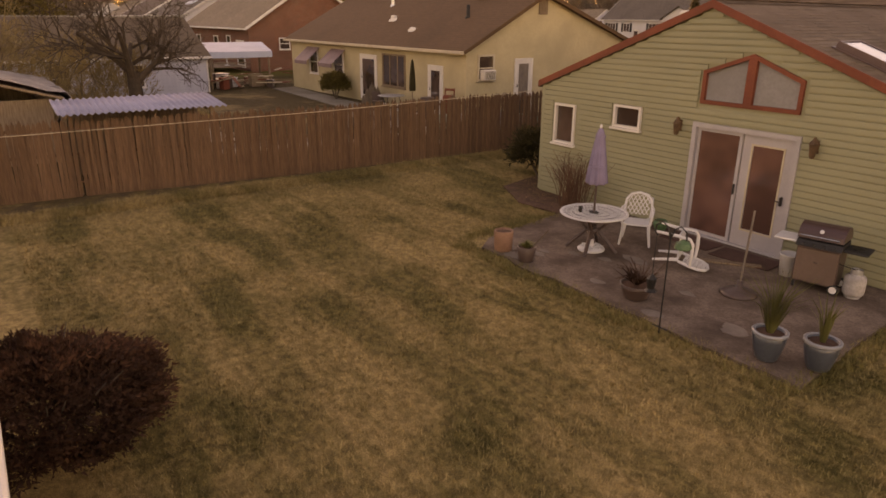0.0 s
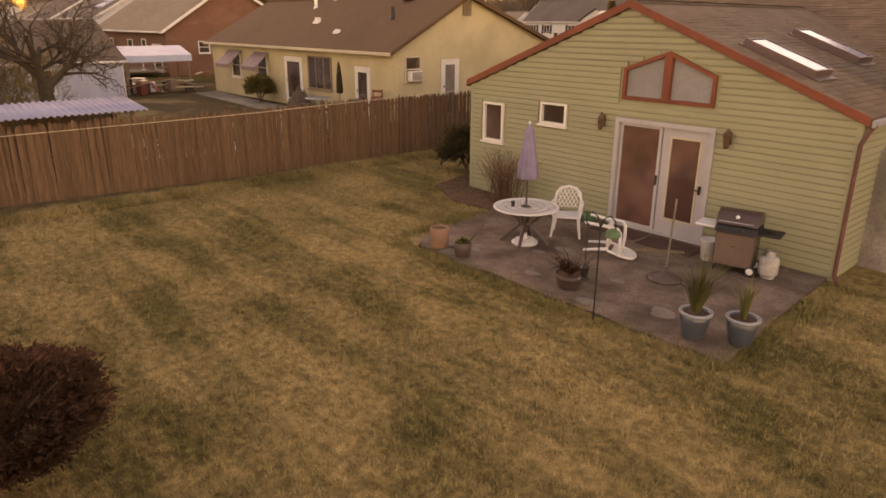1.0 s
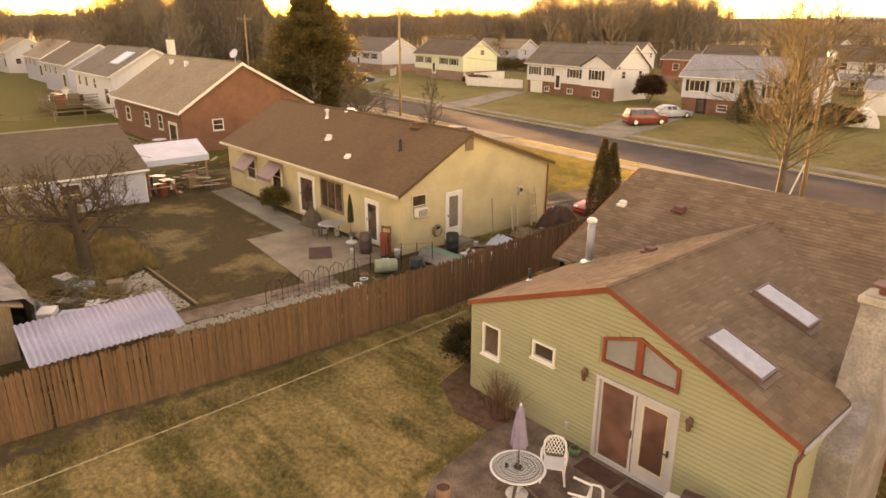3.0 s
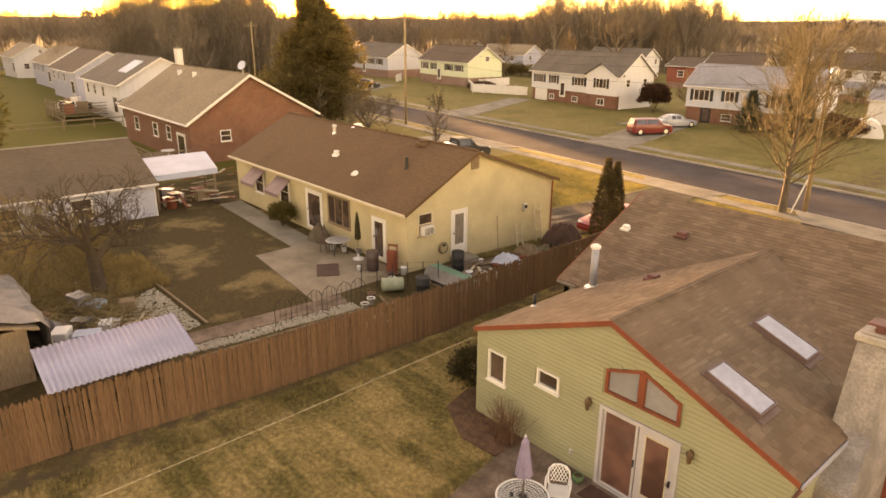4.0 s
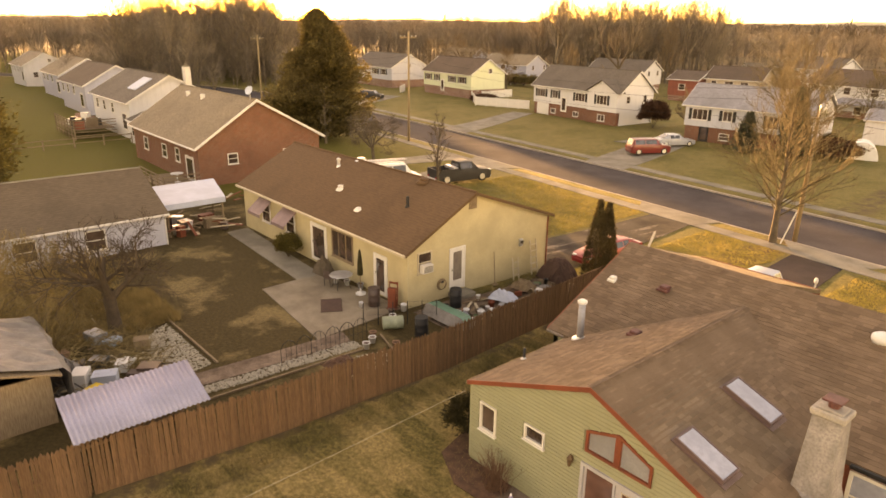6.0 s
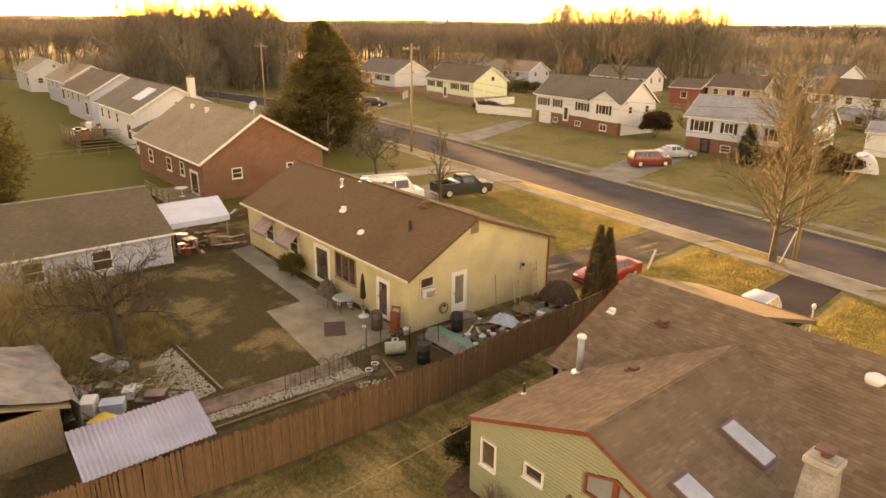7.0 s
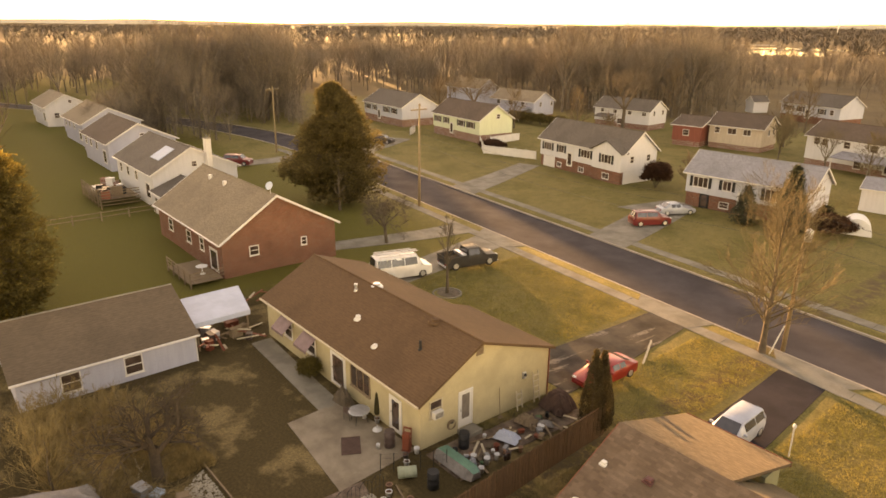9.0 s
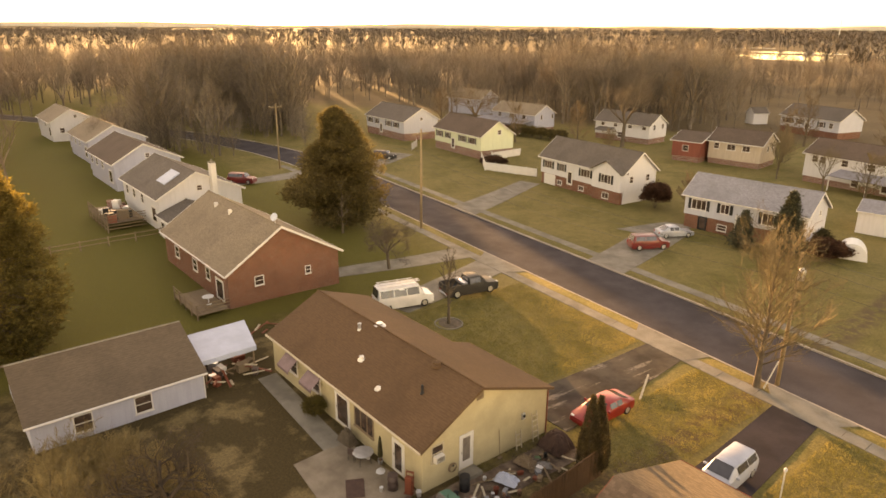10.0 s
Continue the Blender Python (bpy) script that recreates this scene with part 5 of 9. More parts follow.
M['whitestone'] = plain("white_stone", (0.36, 0.32, 0.265), 0.8, 0.15, 3, 30, 0.2, isle=0.35)
stones([(-26.6, 7.9), (-21.7, 8.0), (-21.4, 6.2), (-25.4, 6.4)], 1500, 4, "white landscaping stones in a triangular bed")
stones([(-20.2, 6.8), (-19.6, 6.8), (-19.2, 13.4), (-19.9, 13.4)], 1200, 5, "white stones edging the path by the fence")
stones([(-18.9, 12.2), (-17.2, 11.4), (-17.0, 13.0), (-18.2, 14.0)], 260, 6, "white stones round an old planter")
for a, b in (((-26.9, 8.1), (-21.6, 8.2)), ((-19.15, 6.9), (-18.9, 13.5)), ((-17.1, 13.9), (-19.6, 14.6))):
    alone("edging_board", G().tube([(*a, 0.05), (*b, 0.05)], 0.055, 4), M['timber'], "long timber edging board of a garden bed", "edging")

# lean-to with a corrugated roof
t = thing("lean_to", "low lean-to shed with a pale corrugated metal roof", "shed", (-17.6, 4.0, 0))
g = G()
n = 140
for i in range(n + 1):
    u = i / n
    dz = 0.024 * math.sin(u * 26 * 2 * math.pi)
    y, yb = 2.12 + u * 3.75, 2.25 + u * 3.95
    g.v += [(-16.0, y, 1.94 + dz), (-18.85, yb, 1.99 + dz), (-16.0, y, 1.925 + dz), (-18.85, yb, 1.975 + dz)]
for i in range(n):
    a = 4 * i
    g.f += [(a, a + 4, a + 5, a + 1), (a + 3, a + 7, a + 6, a + 2), (a, a + 2, a + 6, a + 4), (a + 1, a + 5, a + 7, a + 3)]
M['corrugated'] = plain("corrugated_sheet", (0.27, 0.275, 0.37), 0.75, 0.14, 0.6, 20, 0.05, spec=0.1)
part("roof_sheet", g, M['corrugated'], t, "pale corrugated metal sheet", smooth=True, fixed=True)
for x, y in ((-16.5, 2.4), (-16.4, 5.6), (-18.7, 2.5), (-18.7, 5.8)):
    part("post", G().box(x - 0.05, y - 0.05, -0.1, x + 0.05, y + 0.05, 1.9, 0.008), M['timber'], t, fixed=True)
for y in (2.3, 5.5):
    part("beam", G().box(-18.8, y - 0.04, 1.82, -16.35, y + 0.04, 1.9, 0.006), M['timber'], t, fixed=True)
part("back_board", G().box(-18.8, 2.45, 0.0, -18.76, 5.8, 1.8), M['timber'], t, fixed=True)

# shed under a grey tarpaulin
t = thing("garden_shed", "small board shed draped in a torn grey tarpaulin", "shed", (-23.0, 0.8, 0))
for bx in ((-25.5, -1.5, -0.1, -21.0, -1.4, 1.8), (-25.5, 2.4, -0.1, -21.0, 2.5, 1.8), (-21.1, -1.4, -0.1, -21.0, 2.4, 1.8), (-25.5, -1.4, -0.1, -25.4, 2.4, 1.8)):
    part("shed_wall", G().box(*bx), M['timber'], t, fixed=True)
part("shed_roof", G().slab([(-25.8, -1.8, 1.85), (-20.6, -1.8, 1.85), (-20.6, 0.6, 2.5), (-25.8, 0.6, 2.5)], 0.06), M['timber'], t, fixed=True)
part("shed_roof", G().slab([(-20.6, 2.8, 1.85), (-25.8, 2.8, 1.85), (-25.8, 0.6, 2.5), (-20.6, 0.6, 2.5)], 0.06), M['timber'], t, fixed=True)
M['tarp'] = plain("grey_tarpaulin", (0.17, 0.155, 0.15), 0.6, 0.3, 1.5, 12, 0.4)
g = G()
rnd = random.Random(8)
nu, nv = 14, 12
for i in range(nu + 1):
    for j in range(nv + 1):
        x = -25.9 + 5.1 * i / nu
        s = j / nv
        y = 0.0 + 3.1 * min(1, s * 1.6)
        z = (2.6 - 0.28 * (y - 0.6)) if s < 0.62 else 1.85 - (s - 0.62) * 4.2
        g.v.append((x + rnd.uniform(-0.05, 0.05), y + rnd.uniform(-0.06, 0.06), max(0.15, z + rnd.uniform(-0.06, 0.08))))
g.f = [(i * (nv + 1) + j, (i + 1) * (nv + 1) + j, (i + 1) * (nv + 1) + j + 1, i * (nv + 1) + j + 1) for i in range(nu) for j in range(nv)]
part("tarpaulin", g, M['tarp'], t, "creased grey tarpaulin", fixed=True)

# ---- white garage beside the cream house, with a canopy ----
ga = thing("garage", "white-sided detached garage with a mossy grey roof", "garage", (-37.9, 1.8, -0.2))
gx0, gx1, gy0, gy1, ge, gr = -46.7, -37.9, 1.8, 11.9, 2.1, 3.95
xm = (gx0 + gx1) / 2
part("wall", G().box(gx1 - 0.2, gy0 + 0.2, -0.5, gx1, gy1 - 0.2, ge - 0.02), M['gwall'], ga, fixed=True)
part("wall", G().box(gx0, gy0 + 0.2, -0.5, gx0 + 0.2, gy1 - 0.2, ge - 0.02), M['gwall'], ga, fixed=True)
for y, d in ((gy0, 0.2), (gy1, -0.2)):
    p = [(gx0, -0.5), (gx1, -0.5), (gx1, ge - 0.02), (xm, gr - 0.12), (gx0, ge - 0.02)]
    v = [(x, y, z) for x, z in p] + [(x, y + d, z) for x, z in p]
    part("wall", G().convex(v, [(0, 1, 2, 3, 4), (5, 6, 7, 8, 9)] + [(i, (i + 1) % 5, (i + 1) % 5 + 5, i + 5) for i in range(5)]), M['gwall'], ga, fixed=True)
s = (gr - ge) / (gx1 - xm)
part("roof", G().slab([(gx1 + 0.3, gy0 - 0.3, ge - 0.3 * s), (gx1 + 0.3, gy1 + 0.15, ge - 0.3 * s), (xm, gy1 + 0.15, gr), (xm, gy0 - 0.3, gr)], 0.1), M['groof'], ga, "mossy grey-brown shingle slope", fixed=True)
part("roof", G().slab([(gx0 - 0.3, gy1 + 0.15, ge - 0.3 * s), (gx0 - 0.3, gy0 - 0.3, ge - 0.3 * s), (xm, gy0 - 0.3, gr), (xm, gy1 + 0.15, gr)], 0.1), M['groof'], ga, fixed=True)
part("ridge_cap", G().tube([(xm, gy0 - 0.3, gr), (xm, gy1 + 0.15, gr)], 0.06, 6), M['concrete'], ga, fixed=True)
part("gutter", G().box(gx1 + 0.3, gy0 - 0.3, ge - 0.3 * s - 0.14, gx1 + 0.4, gy1 + 0.15, ge - 0.3 * s - 0.02, 0.02), M['white'], ga, fixed=True)
part("downspout", G().tube([(gx1 + 0.32, gy1 - 0.02, ge - 0.25), (gx1 + 0.06, gy1 - 0.06, ge - 0.45), (gx1 + 0.06, gy1 - 0.06, -0.2)], 0.04, 6), M['white'], ga, fixed=True)
for y in (4.0, 7.45):
    fixed_window(ga, Matrix.Translation((gx1, y, 0.42)) @ pose(0, 0, 0, 0, 0, 90), 1.08, 1.2, [('h', 0.6)])
cp = thing("canopy", "open timber canopy with a bright white sheet roof", "canopy", (-40.7, 14.5, 0))
part("roof_sheet", G().slab([(-42.8, 12.6, 2.5), (-42.8, 16.9, 2.5), (-39.0, 16.1, 2.1), (-39.0, 12.2, 2.1)], 0.03), M['sheet'], cp, "bright white roof sheet", fixed=True)
part("valance", G().box(-39.02, 12.2, 1.75, -38.99, 16.1, 2.09), M['sheet'], cp, fixed=True)
for x, y, z in ((-39.1, 12.4, 2.05), (-39.1, 15.9, 2.05), (-42.6, 12.8, 2.45), (-42.6, 16.6, 2.45)):
    part("post", G().box(x - 0.05, y - 0.05, -0.3, x + 0.05, y + 0.05, z, 0.01), M['timber'], cp, fixed=True)

# ---- brick house with a deck ----
D90 = pose(0, 0, 0, 0, 0, 0)
bh = gable_house("house", "red brick two-level house with a grey shingle roof", Matrix.Translation((-67.6, 19.0, 0)), 16.6, 11.0, 0.5, 3.45, 6.75, 'brick', 'roof_tan', lower='brick', split=0.47,
                 openings=[('r', 2.4, 1.6, 0.9, 0.9, {}), ('r', 7.4, 1.6, 0.6, 0.8, {}), ('f', 3, 1.3, 1.2, 1.2, {}), ('f', 8, 1.3, 1.2, 1.2, {}), ('f', 13.8, 0.2, 1.6, 2.0, {"door": 1}), ('f', 11.4, 1.4, 1.0, 1.2, {})])
for vx, vy in ((4.2, 4.2), (7.8, 4.2)):
    part("roof_vent", G().box(vx - 0.17, vy - 0.17, 5.7, vx + 0.17, vy + 0.17, 6.5, 0.03), M['white'], bh, "small pale roof vent")
dish = part("satellite_dish", G().lathe([(0.03, 0.0), (0.2, 0.03), (0.36, 0.11), (0.38, 0.13)], 14).moved(pose(15.9, 5.1, 7.35, 60, 0, 25)), M['steel'], bh, "grey satellite dish on the ridge")
part("dish_mast", G().tube([(15.9, 5.1, 6.6), (15.9, 5.1, 7.4)], 0.03, 6), M['steel'], dish)
dk = thing("deck", "raised wooden deck with a railing behind the brick house", "deck", (-53.2, 17.4, 0))
for i in range(18):
    part("deck_board", once('dboard', lambda: G().box(-2.9, -0.07, 0, 2.9, 0.07, 0.03, 0.005).mesh("deck_board", M['timber'])), None, dk, at=Matrix.Translation((0, -1.55 + i * 0.155 + 0.07, 0.42)))
for x in (-2.85, -1.4, 0, 1.4, 2.85):
    part("deck_post", G().box(x - 0.05, -1.55, -0.5, x + 0.05, -1.45, 1.35, 0.008), M['timber'], dk)
for z in (0.7, 1.0, 1.3):
    part("deck_rail", G().box(-2.9, -1.53, z, 2.9, -1.48, z + 0.08, 0.008), M['timber'], dk)
    part("deck_rail", G().box(2.83, -1.5, z, 2.88, 1.4, z + 0.08, 0.008), M['timber'], dk)
t = thing("patio_table", "small white round table on the wooden deck", "table", (-52.3, 17.6, 0.45))
part("tabletop", G().lathe([(0.5, 0.68), (0.52, 0.7), (0.5, 0.72)], 18), M['whitep'], t)
part("pedestal", G().lathe([(0.25, 0), (0.05, 0.05), (0.04, 0.68)], 10), M['whitep'], t)

# ---- houses across the street and beyond ----
TURN = -6.0


def at_house(x, y, turn=TURN, z=-0.2):
    return pose(x, y, z, 0, 0, turn)


SH = {"shutters": 'dark'}
raised = [('f', 0.9, 2.6, 1.7, 1.2, {"shutters": 'dark', "rails": [('v', 0.57), ('v', 1.13)]}), ('f', 4.2, 2.6, 1.2, 1.2, {"shutters": 'dark', "rails": [('v', 0.6)]}),
          ('f', 6.2, 0.8, 1.0, 2.1, {"door": 1}), ('f', 9.0, 2.6, 1.9, 1.2, {"shutters": 'dark', "rails": [('v', 0.63), ('v', 1.27)]}),
          ('f', 3.9, 0.35, 1.0, 0.75, {"low": 1, "rails": [('v', 0.5)]}), ('f', 8.6, 0.35, 1.1, 0.75, {"low": 1, "rails": [('v', 0.55)]})]
f2 = gable_house("house", "white-sided raised ranch house with brick base and dark grey roof", at_house(-70.0, 79.2), 17.4, 6.8, 1.75, 4.55, 7.2, 'fwall', 'roof_grey', lower='brick',
                 openings=raised + [('f', 0.8, 0.0, 2.6, 1.7, {"garage": 1, "low": 1}), ('r', 1.2, 2.9, 0.8, 1.0, {}), ('r', 4.6, 2.9, 0.8, 1.0, {})])
part("wall", G().box(17.4, 0.02, -0.5, 17.43, 6.78, 1.745), M['fwall'], f2)
# its small front gable
gw0, gw1, gy = 11.9, 17.4, -0.6
part("wing_wall", G().convex([(gw0, gy, 1.75), (gw1, gy, 1.75), (gw1, gy, 4.5), ((gw0 + gw1) / 2, gy, 5.9), (gw0, gy, 4.5), (gw0, 0.1, 1.75), (gw1, 0.1, 1.75), (gw1, 0.1, 4.5), ((gw0 + gw1) / 2, 0.1, 5.9), (gw0, 0.1, 4.5)], [(0, 1, 2, 3, 4), (5, 6, 7, 8, 9)] + [(i, (i + 1) % 5, (i + 1) % 5 + 5, i + 5) for i in range(5)]), M['fwall'], f2)
part("wing_base", G().box(gw0 + 0.1, gy + 0.1, -0.5, gw1 - 0.1, 0.0, 1.745), M['brick'], f2)
for s0 in (-1, 1):
    xm_ = (gw0 + gw1) / 2
    xe_ = gw0 - 0.3 if s0 < 0 else gw1 + 0.3
    part("roof", G().slab([(xe_, gy - 0.35, 4.38), (xm_, gy - 0.35, 6.02), (xm_, 3.4, 6.02), (xe_, 0.6, 4.38)] if s0 < 0 else [(xm_, gy - 0.35, 6.02), (xe_, gy - 0.35, 4.38), (xe_, 0.6, 4.38), (xm_, 3.4, 6.02)], 0.1), M['roof_grey'], f2)
window(f2, Matrix.Translation((13.7, gy, 2.65)), 1.9, 1.3, 'dark', [('v', 0.6), ('v', 1.3)])
window(f2, Matrix.Translation((14.0, gy + 0.1, 0.4)), 1.3, 0.9, None, [('v', 0.65)])

f1 = gable_house("house", "pale green raised ranch house with brown roof and white fence", at_house(-106.0, 86.0), 16.0, 7.8, 1.6, 4.5, 7.0, 'gwall2', 'roof_brown', lower='brick2',
                 openings=raised[:4] + [('f', 12.2, 2.6, 1.9, 1.2, {"shutters": 'dark', "rails": [('v', 0.95)]}), ('r', 3.9, 4.4, 0.9, 0.9, {}), ('r', 0.4, 0.0, 0.6, 0.5, {})])
f0 = gable_house("house", "grey-beige raised ranch house with grey roof", at_house(-132.5, 86.5, -4), 16.5, 9.0, 1.6, 4.4, 6.9, 'bwall', 'roof_grey', lower='brick2',
                 openings=raised[:4] + [('f', 12.4, 2.6, 1.7, 1.2, SH), ('r', 4.2, 4.2, 0.7, 0.7, {})])
f3 = gable_house("house", "white-sided split-level house with pale grey roof behind spruces", at_house(-41.3, 74.6, 4), 14.4, 6.4, 1.75, 4.4, 6.5, 'bwall', 'roof_light', lower='brick',
                 openings=[('f', 0.9, 2.5, 1.9, 1.3, {"shutters": 'dark', "rails": [('v', 0.63), ('v', 1.27)]}), ('f', 4.6, 2.6, 1.1, 1.2, {"shutters": 'dark', "rails": [('v', 0.55)]}), ('f', 6.6, 0.6, 1.0, 2.1, {"door": 1}),
                           ('f', 9.6, 2.3, 1.9, 1.4, {"shutters": 'dark', "rails": [('v', 0.63), ('v', 1.27)]}), ('f', 12.5, 2.5, 1.2, 1.2, SH), ('f', 2.0, 0.0, 1.0, 1.7, {"door": 1, "mat": 'dark', "low": 1}), ('f', 4.4, 0.4, 1.2, 0.8, {"low": 1}), ('r', 3.6, 3.6, 0.6, 0.6, {})])
part("wall", G().box(14.4, 0.02, -0.5, 14.43, 6.38, 1.745), M['bwall'], f3)
f4 = gable_house("house", "white two-storey house with dark roof at the wood's edge", at_house(-94.4, 123.8, 3), 13.8, 7.0, 1.2, 4.2, 6.2, 'fwall', 'roof_grey', lower='brick2',
                 openings=[('f', 1.5, 3.0, 1.0, 1.1, {}), ('f', 4.8, 3.0, 1.0, 1.1, {}), ('f', 8.5, 3.0, 1.0, 1.1, {}), ('f', 12.0, 3.0, 1.1, 1.1, {}), ('f', 6.0, 0.8, 1.2, 1.2, {}), ('r', 1.5, 3.0, 0.8, 1.1, {}), ('r', 5.0, 3.0, 0.8, 1.1, {})])
part("porch_roof", G().slab([(1.2, -2.4, 2.3), (5.2, -2.4, 2.3), (5.2, 0, 2.8), (1.2, 0, 2.8)], 0.1), M['roof_grey'], f4)
f5a = gable_house("house", "dark red boarded house with a flat grey roof", at_house(-68.0, 113.6, 8), 5.4, 8.5, 1.0, 4.0, 5.3, 'redwall', 'roof_brown', lower='brick2', openings=[('f', 2.0, 2.0, 1.2, 1.1, {})])
f5 = gable_house("house", "tan brick house with a brown shingle roof", at_house(-62.3, 116.6, 6), 9.6, 7.2, 1.0, 4.4, 6.3, 'twall', 'roof_brown', lower='brick2',
                 openings=[('f', 1.0, 2.8, 1.0, 1.1, {}), ('f', 3.4, 2.8, 1.6, 1.1, {"rails": [('v', 0.8)]}), ('f', 6.2, 2.8, 1.4, 1.1, {"rails": [('v', 0.7)]}), ('r', 2.6, 2.8, 0.8, 1.1, {}), ('r', 4.8, 2.8, 0.8, 1.1, {})])
f6 = gable_house("house", "pale blue-grey raised house with grey roof by the woods", at_house(-73.0, 168.5, -15), 15.5, 8.0, 1.6, 4.4, 6.7, 'bwall', 'roof_grey', lower='brick',
                 openings=[('f', 1.2, 2.4, 1.9, 1.2, SH), ('f', 4.8, 2.4, 1.2, 1.2, SH), ('f', 6.8, 1.0, 1.2, 2.1, {"door": 1}), ('f', 10.4, 2.4, 1.2, 1.2, SH), ('f', 13.0, 2.4, 1.0, 1.2, {})])
f7 = gable_house("house", "long white two-storey house with tan roof and porch", at_house(-44.0, 114.5, -9), 24.0, 7.5, 1.0, 4.9, 6.9, 'fwall', 'roof_brown', lower='brick2',
                 openings=[('f', 1.2, 3.4, 1.0, 1.1, {}), ('f', 2.5, 3.4, 1.0, 1.1, {}), ('f', 6.0, 3.4, 1.1, 1.1, {}), ('f', 10.0, 3.4, 1.2, 1.1, {}), ('f', 14.0, 3.4, 1.2, 1.1, {}), ('f', 18.0, 3.4, 1.2, 1.1, {}), ('f', 8.0, 0.6, 1.2, 1.2, {}), ('f', 12.5, 0.4, 1.8, 1.9, {"door": 1})])
part("porch_roof", G().slab([(6.0, -3.4, 2.4), (24.2, -3.4, 2.4), (24.2, 0, 3.0), (6.0, 0, 3.0)], 0.12), M['roof_light'], f7)
for x in (6.3, 12.0, 18.0, 23.8):
    part("porch_post", G().box(x - 0.07, -3.3, -0.4, x + 0.07, -3.16, 2.35, 0.01), M['white'], f7)
f8 = gable_house("house", "beige house with a low grey porch behind the pale green one", at_house(-121.0, 116.5, 2), 14.0, 7.2, 1.0, 4.4, 6.4, 'gwall', 'roof_tan', lower='brick2',
                 openings=[('f', 2, 3.0, 1.2, 1.1, {}), ('f', 6, 3.0, 1.2, 1.1, {}), ('f', 10, 2.9, 1.2, 1.1, {}), ('r', 2, 3.0, 0.8, 1.1, {}), ('r', 6, 3.0, 0.8, 1.1, {})])
part("porch_roof", G().slab([(-2.5, -4.2, 2.3), (13.2, -4.2, 2.3), (13.2, 0, 2.9), (-2.5, 0, 2.9)], 0.12), M['roof_light'], f8)
for x in (-2.3, 3, 8, 13.0):
    part("porch_post", G().box(x - 0.07, -4.1, -0.4, x + 0.07, -3.96, 2.25, 0.01), M['white'], f8)
f9 = gable_house("house", "small pale house among bare trees", at_house(-152.0, 128.0, 10), 12.0, 8.0, 1.0, 4.6, 6.8, 'gwall', 'roof_tan', openings=[('f', 2, 2.8, 1.1, 1.1, {}), ('f', 7, 2.8, 1.1, 1.1, {})])
f10 = gable_house("house", "blue-grey house at the far end of the street", at_house(-12.0, 150.0, -12), 13.0, 9.0, 1.0, 5.0, 7.2, 'bwall', 'roof_grey', openings=[('f', 2, 3.0, 2.2, 1.2, {}), ('f', 8, 3.0, 1.2, 1.1, {})])
sh = gable_house("shed", "small white garden shed at the wood's edge", at_house(-83.0, 175.0, 60), 4.2, 3.4, 0.5, 3.0, 4.3, 'fwall', 'roof_grey', over=0.2)
sh["category"] = "shed"
sh = gable_house("shed", "white shed with a low roof behind the spruces", at_house(-26.4, 89.0, 8), 7.0, 4.5, 0.5, 2.9, 3.9, 'fwall', 'roof_light', over=0.2)
sh["category"] = "shed"
# quonset-like pool cover
g = G()
for i in range(13):
    a = math.pi * i / 12
    for y in (0, 0.15, 2.6, 2.75):
        g.v.append((1.55 * math.cos(a), y, 1.9 * math.sin(a)))
g.f = [(i * 4 + j, (i + 1) * 4 + j, (i + 1) * 4 + j + 1, i * 4 + j + 1) for i in range(12) for j in range(3)]
g.f += [tuple(i * 4 for i in range(12, -1, -1)), tuple(i * 4 + 3 for i in range(13))]
alone("garden_shelter", g, M['whitep'], "white arched sheet shelter in a back yard", "shelter", smooth=False, at=at_house(-22.4, 77.2, 20, -0.25))

# row of houses towards the sun
for x, y, L, D, ev_, rz_, w_, r_, lab in ((-92.6, 21.6, 15.0, 10.2, 4.7, 7.3, 'fwall', 'roof_grey', "white two-level house with a tall white chimney"), (-118.5, 23.2, 15.0, 9.8, 4.6, 7.1, 'gwall', 'roof_brown', "white house with a brown shingle roof"),
                                          (-143.0, 25.2, 15.0, 9.8, 4.5, 7.0, 'gwall', 'roof_tan', "pale house in a row along the street"), (-174.0, 25.0, 14.0, 9.0, 4.4, 6.8, 'fwall', 'roof_tan', "pale house half hidden by trees")):
    first = x == -92.6
    rowhouse = gable_house("house", lab, at_house(x, y, 0, -0.3), L, D, 1.4, ev_, rz_, w_, r_, lower=w_, split=0.45, chimney=(L + 0.45, 6.6, 0.45, 8.2, 'white') if first else None,
                openings=[('f', 1.5, 2.8, 1.0, 1.2, {}), ('f', 4.5, 2.8, 1.0, 1.2, {}), ('f', 8.0, 2.8, 1.0, 1.2, {}), ('f', 12.0, 1.2, 1.6, 2.0, {"door": 1}), ('r', 4.6, 4.9, 0.7, 0.7, {}), ('r', 1.6, 1.9, 1.0, 1.1, {})])
    if first:
        sl = (rz_ - ev_) / (D * 0.45)
        part("skylight", G().slab([(9.6, 1.6, ev_ + 1.6 * sl + 0.1), (12.6, 1.6, ev_ + 1.6 * sl + 0.1), (12.6, 3.6, ev_ + 3.6 * sl + 0.1), (9.6, 3.6, ev_ + 3.6 * sl + 0.1)], 0.12), M['sheet'], rowhouse, "pale glazed roof panel")
lw = gable_house("annex", "low white annex with a shed roof beside the chimney house", at_house(-77.1, 21.2, 0, -0.3), 6.0, 7.0, 1.0, 2.9, 4.2, 'fwall', 'roof_grey', over=0.2, openings=[('f', 1.0, 1.2, 1.2, 1.1, {})])
lw["category"] = "house"
sd = thing("deck", "cluttered raised wooden deck with trellis rails", "deck", (-86.2, 18.9, 0))
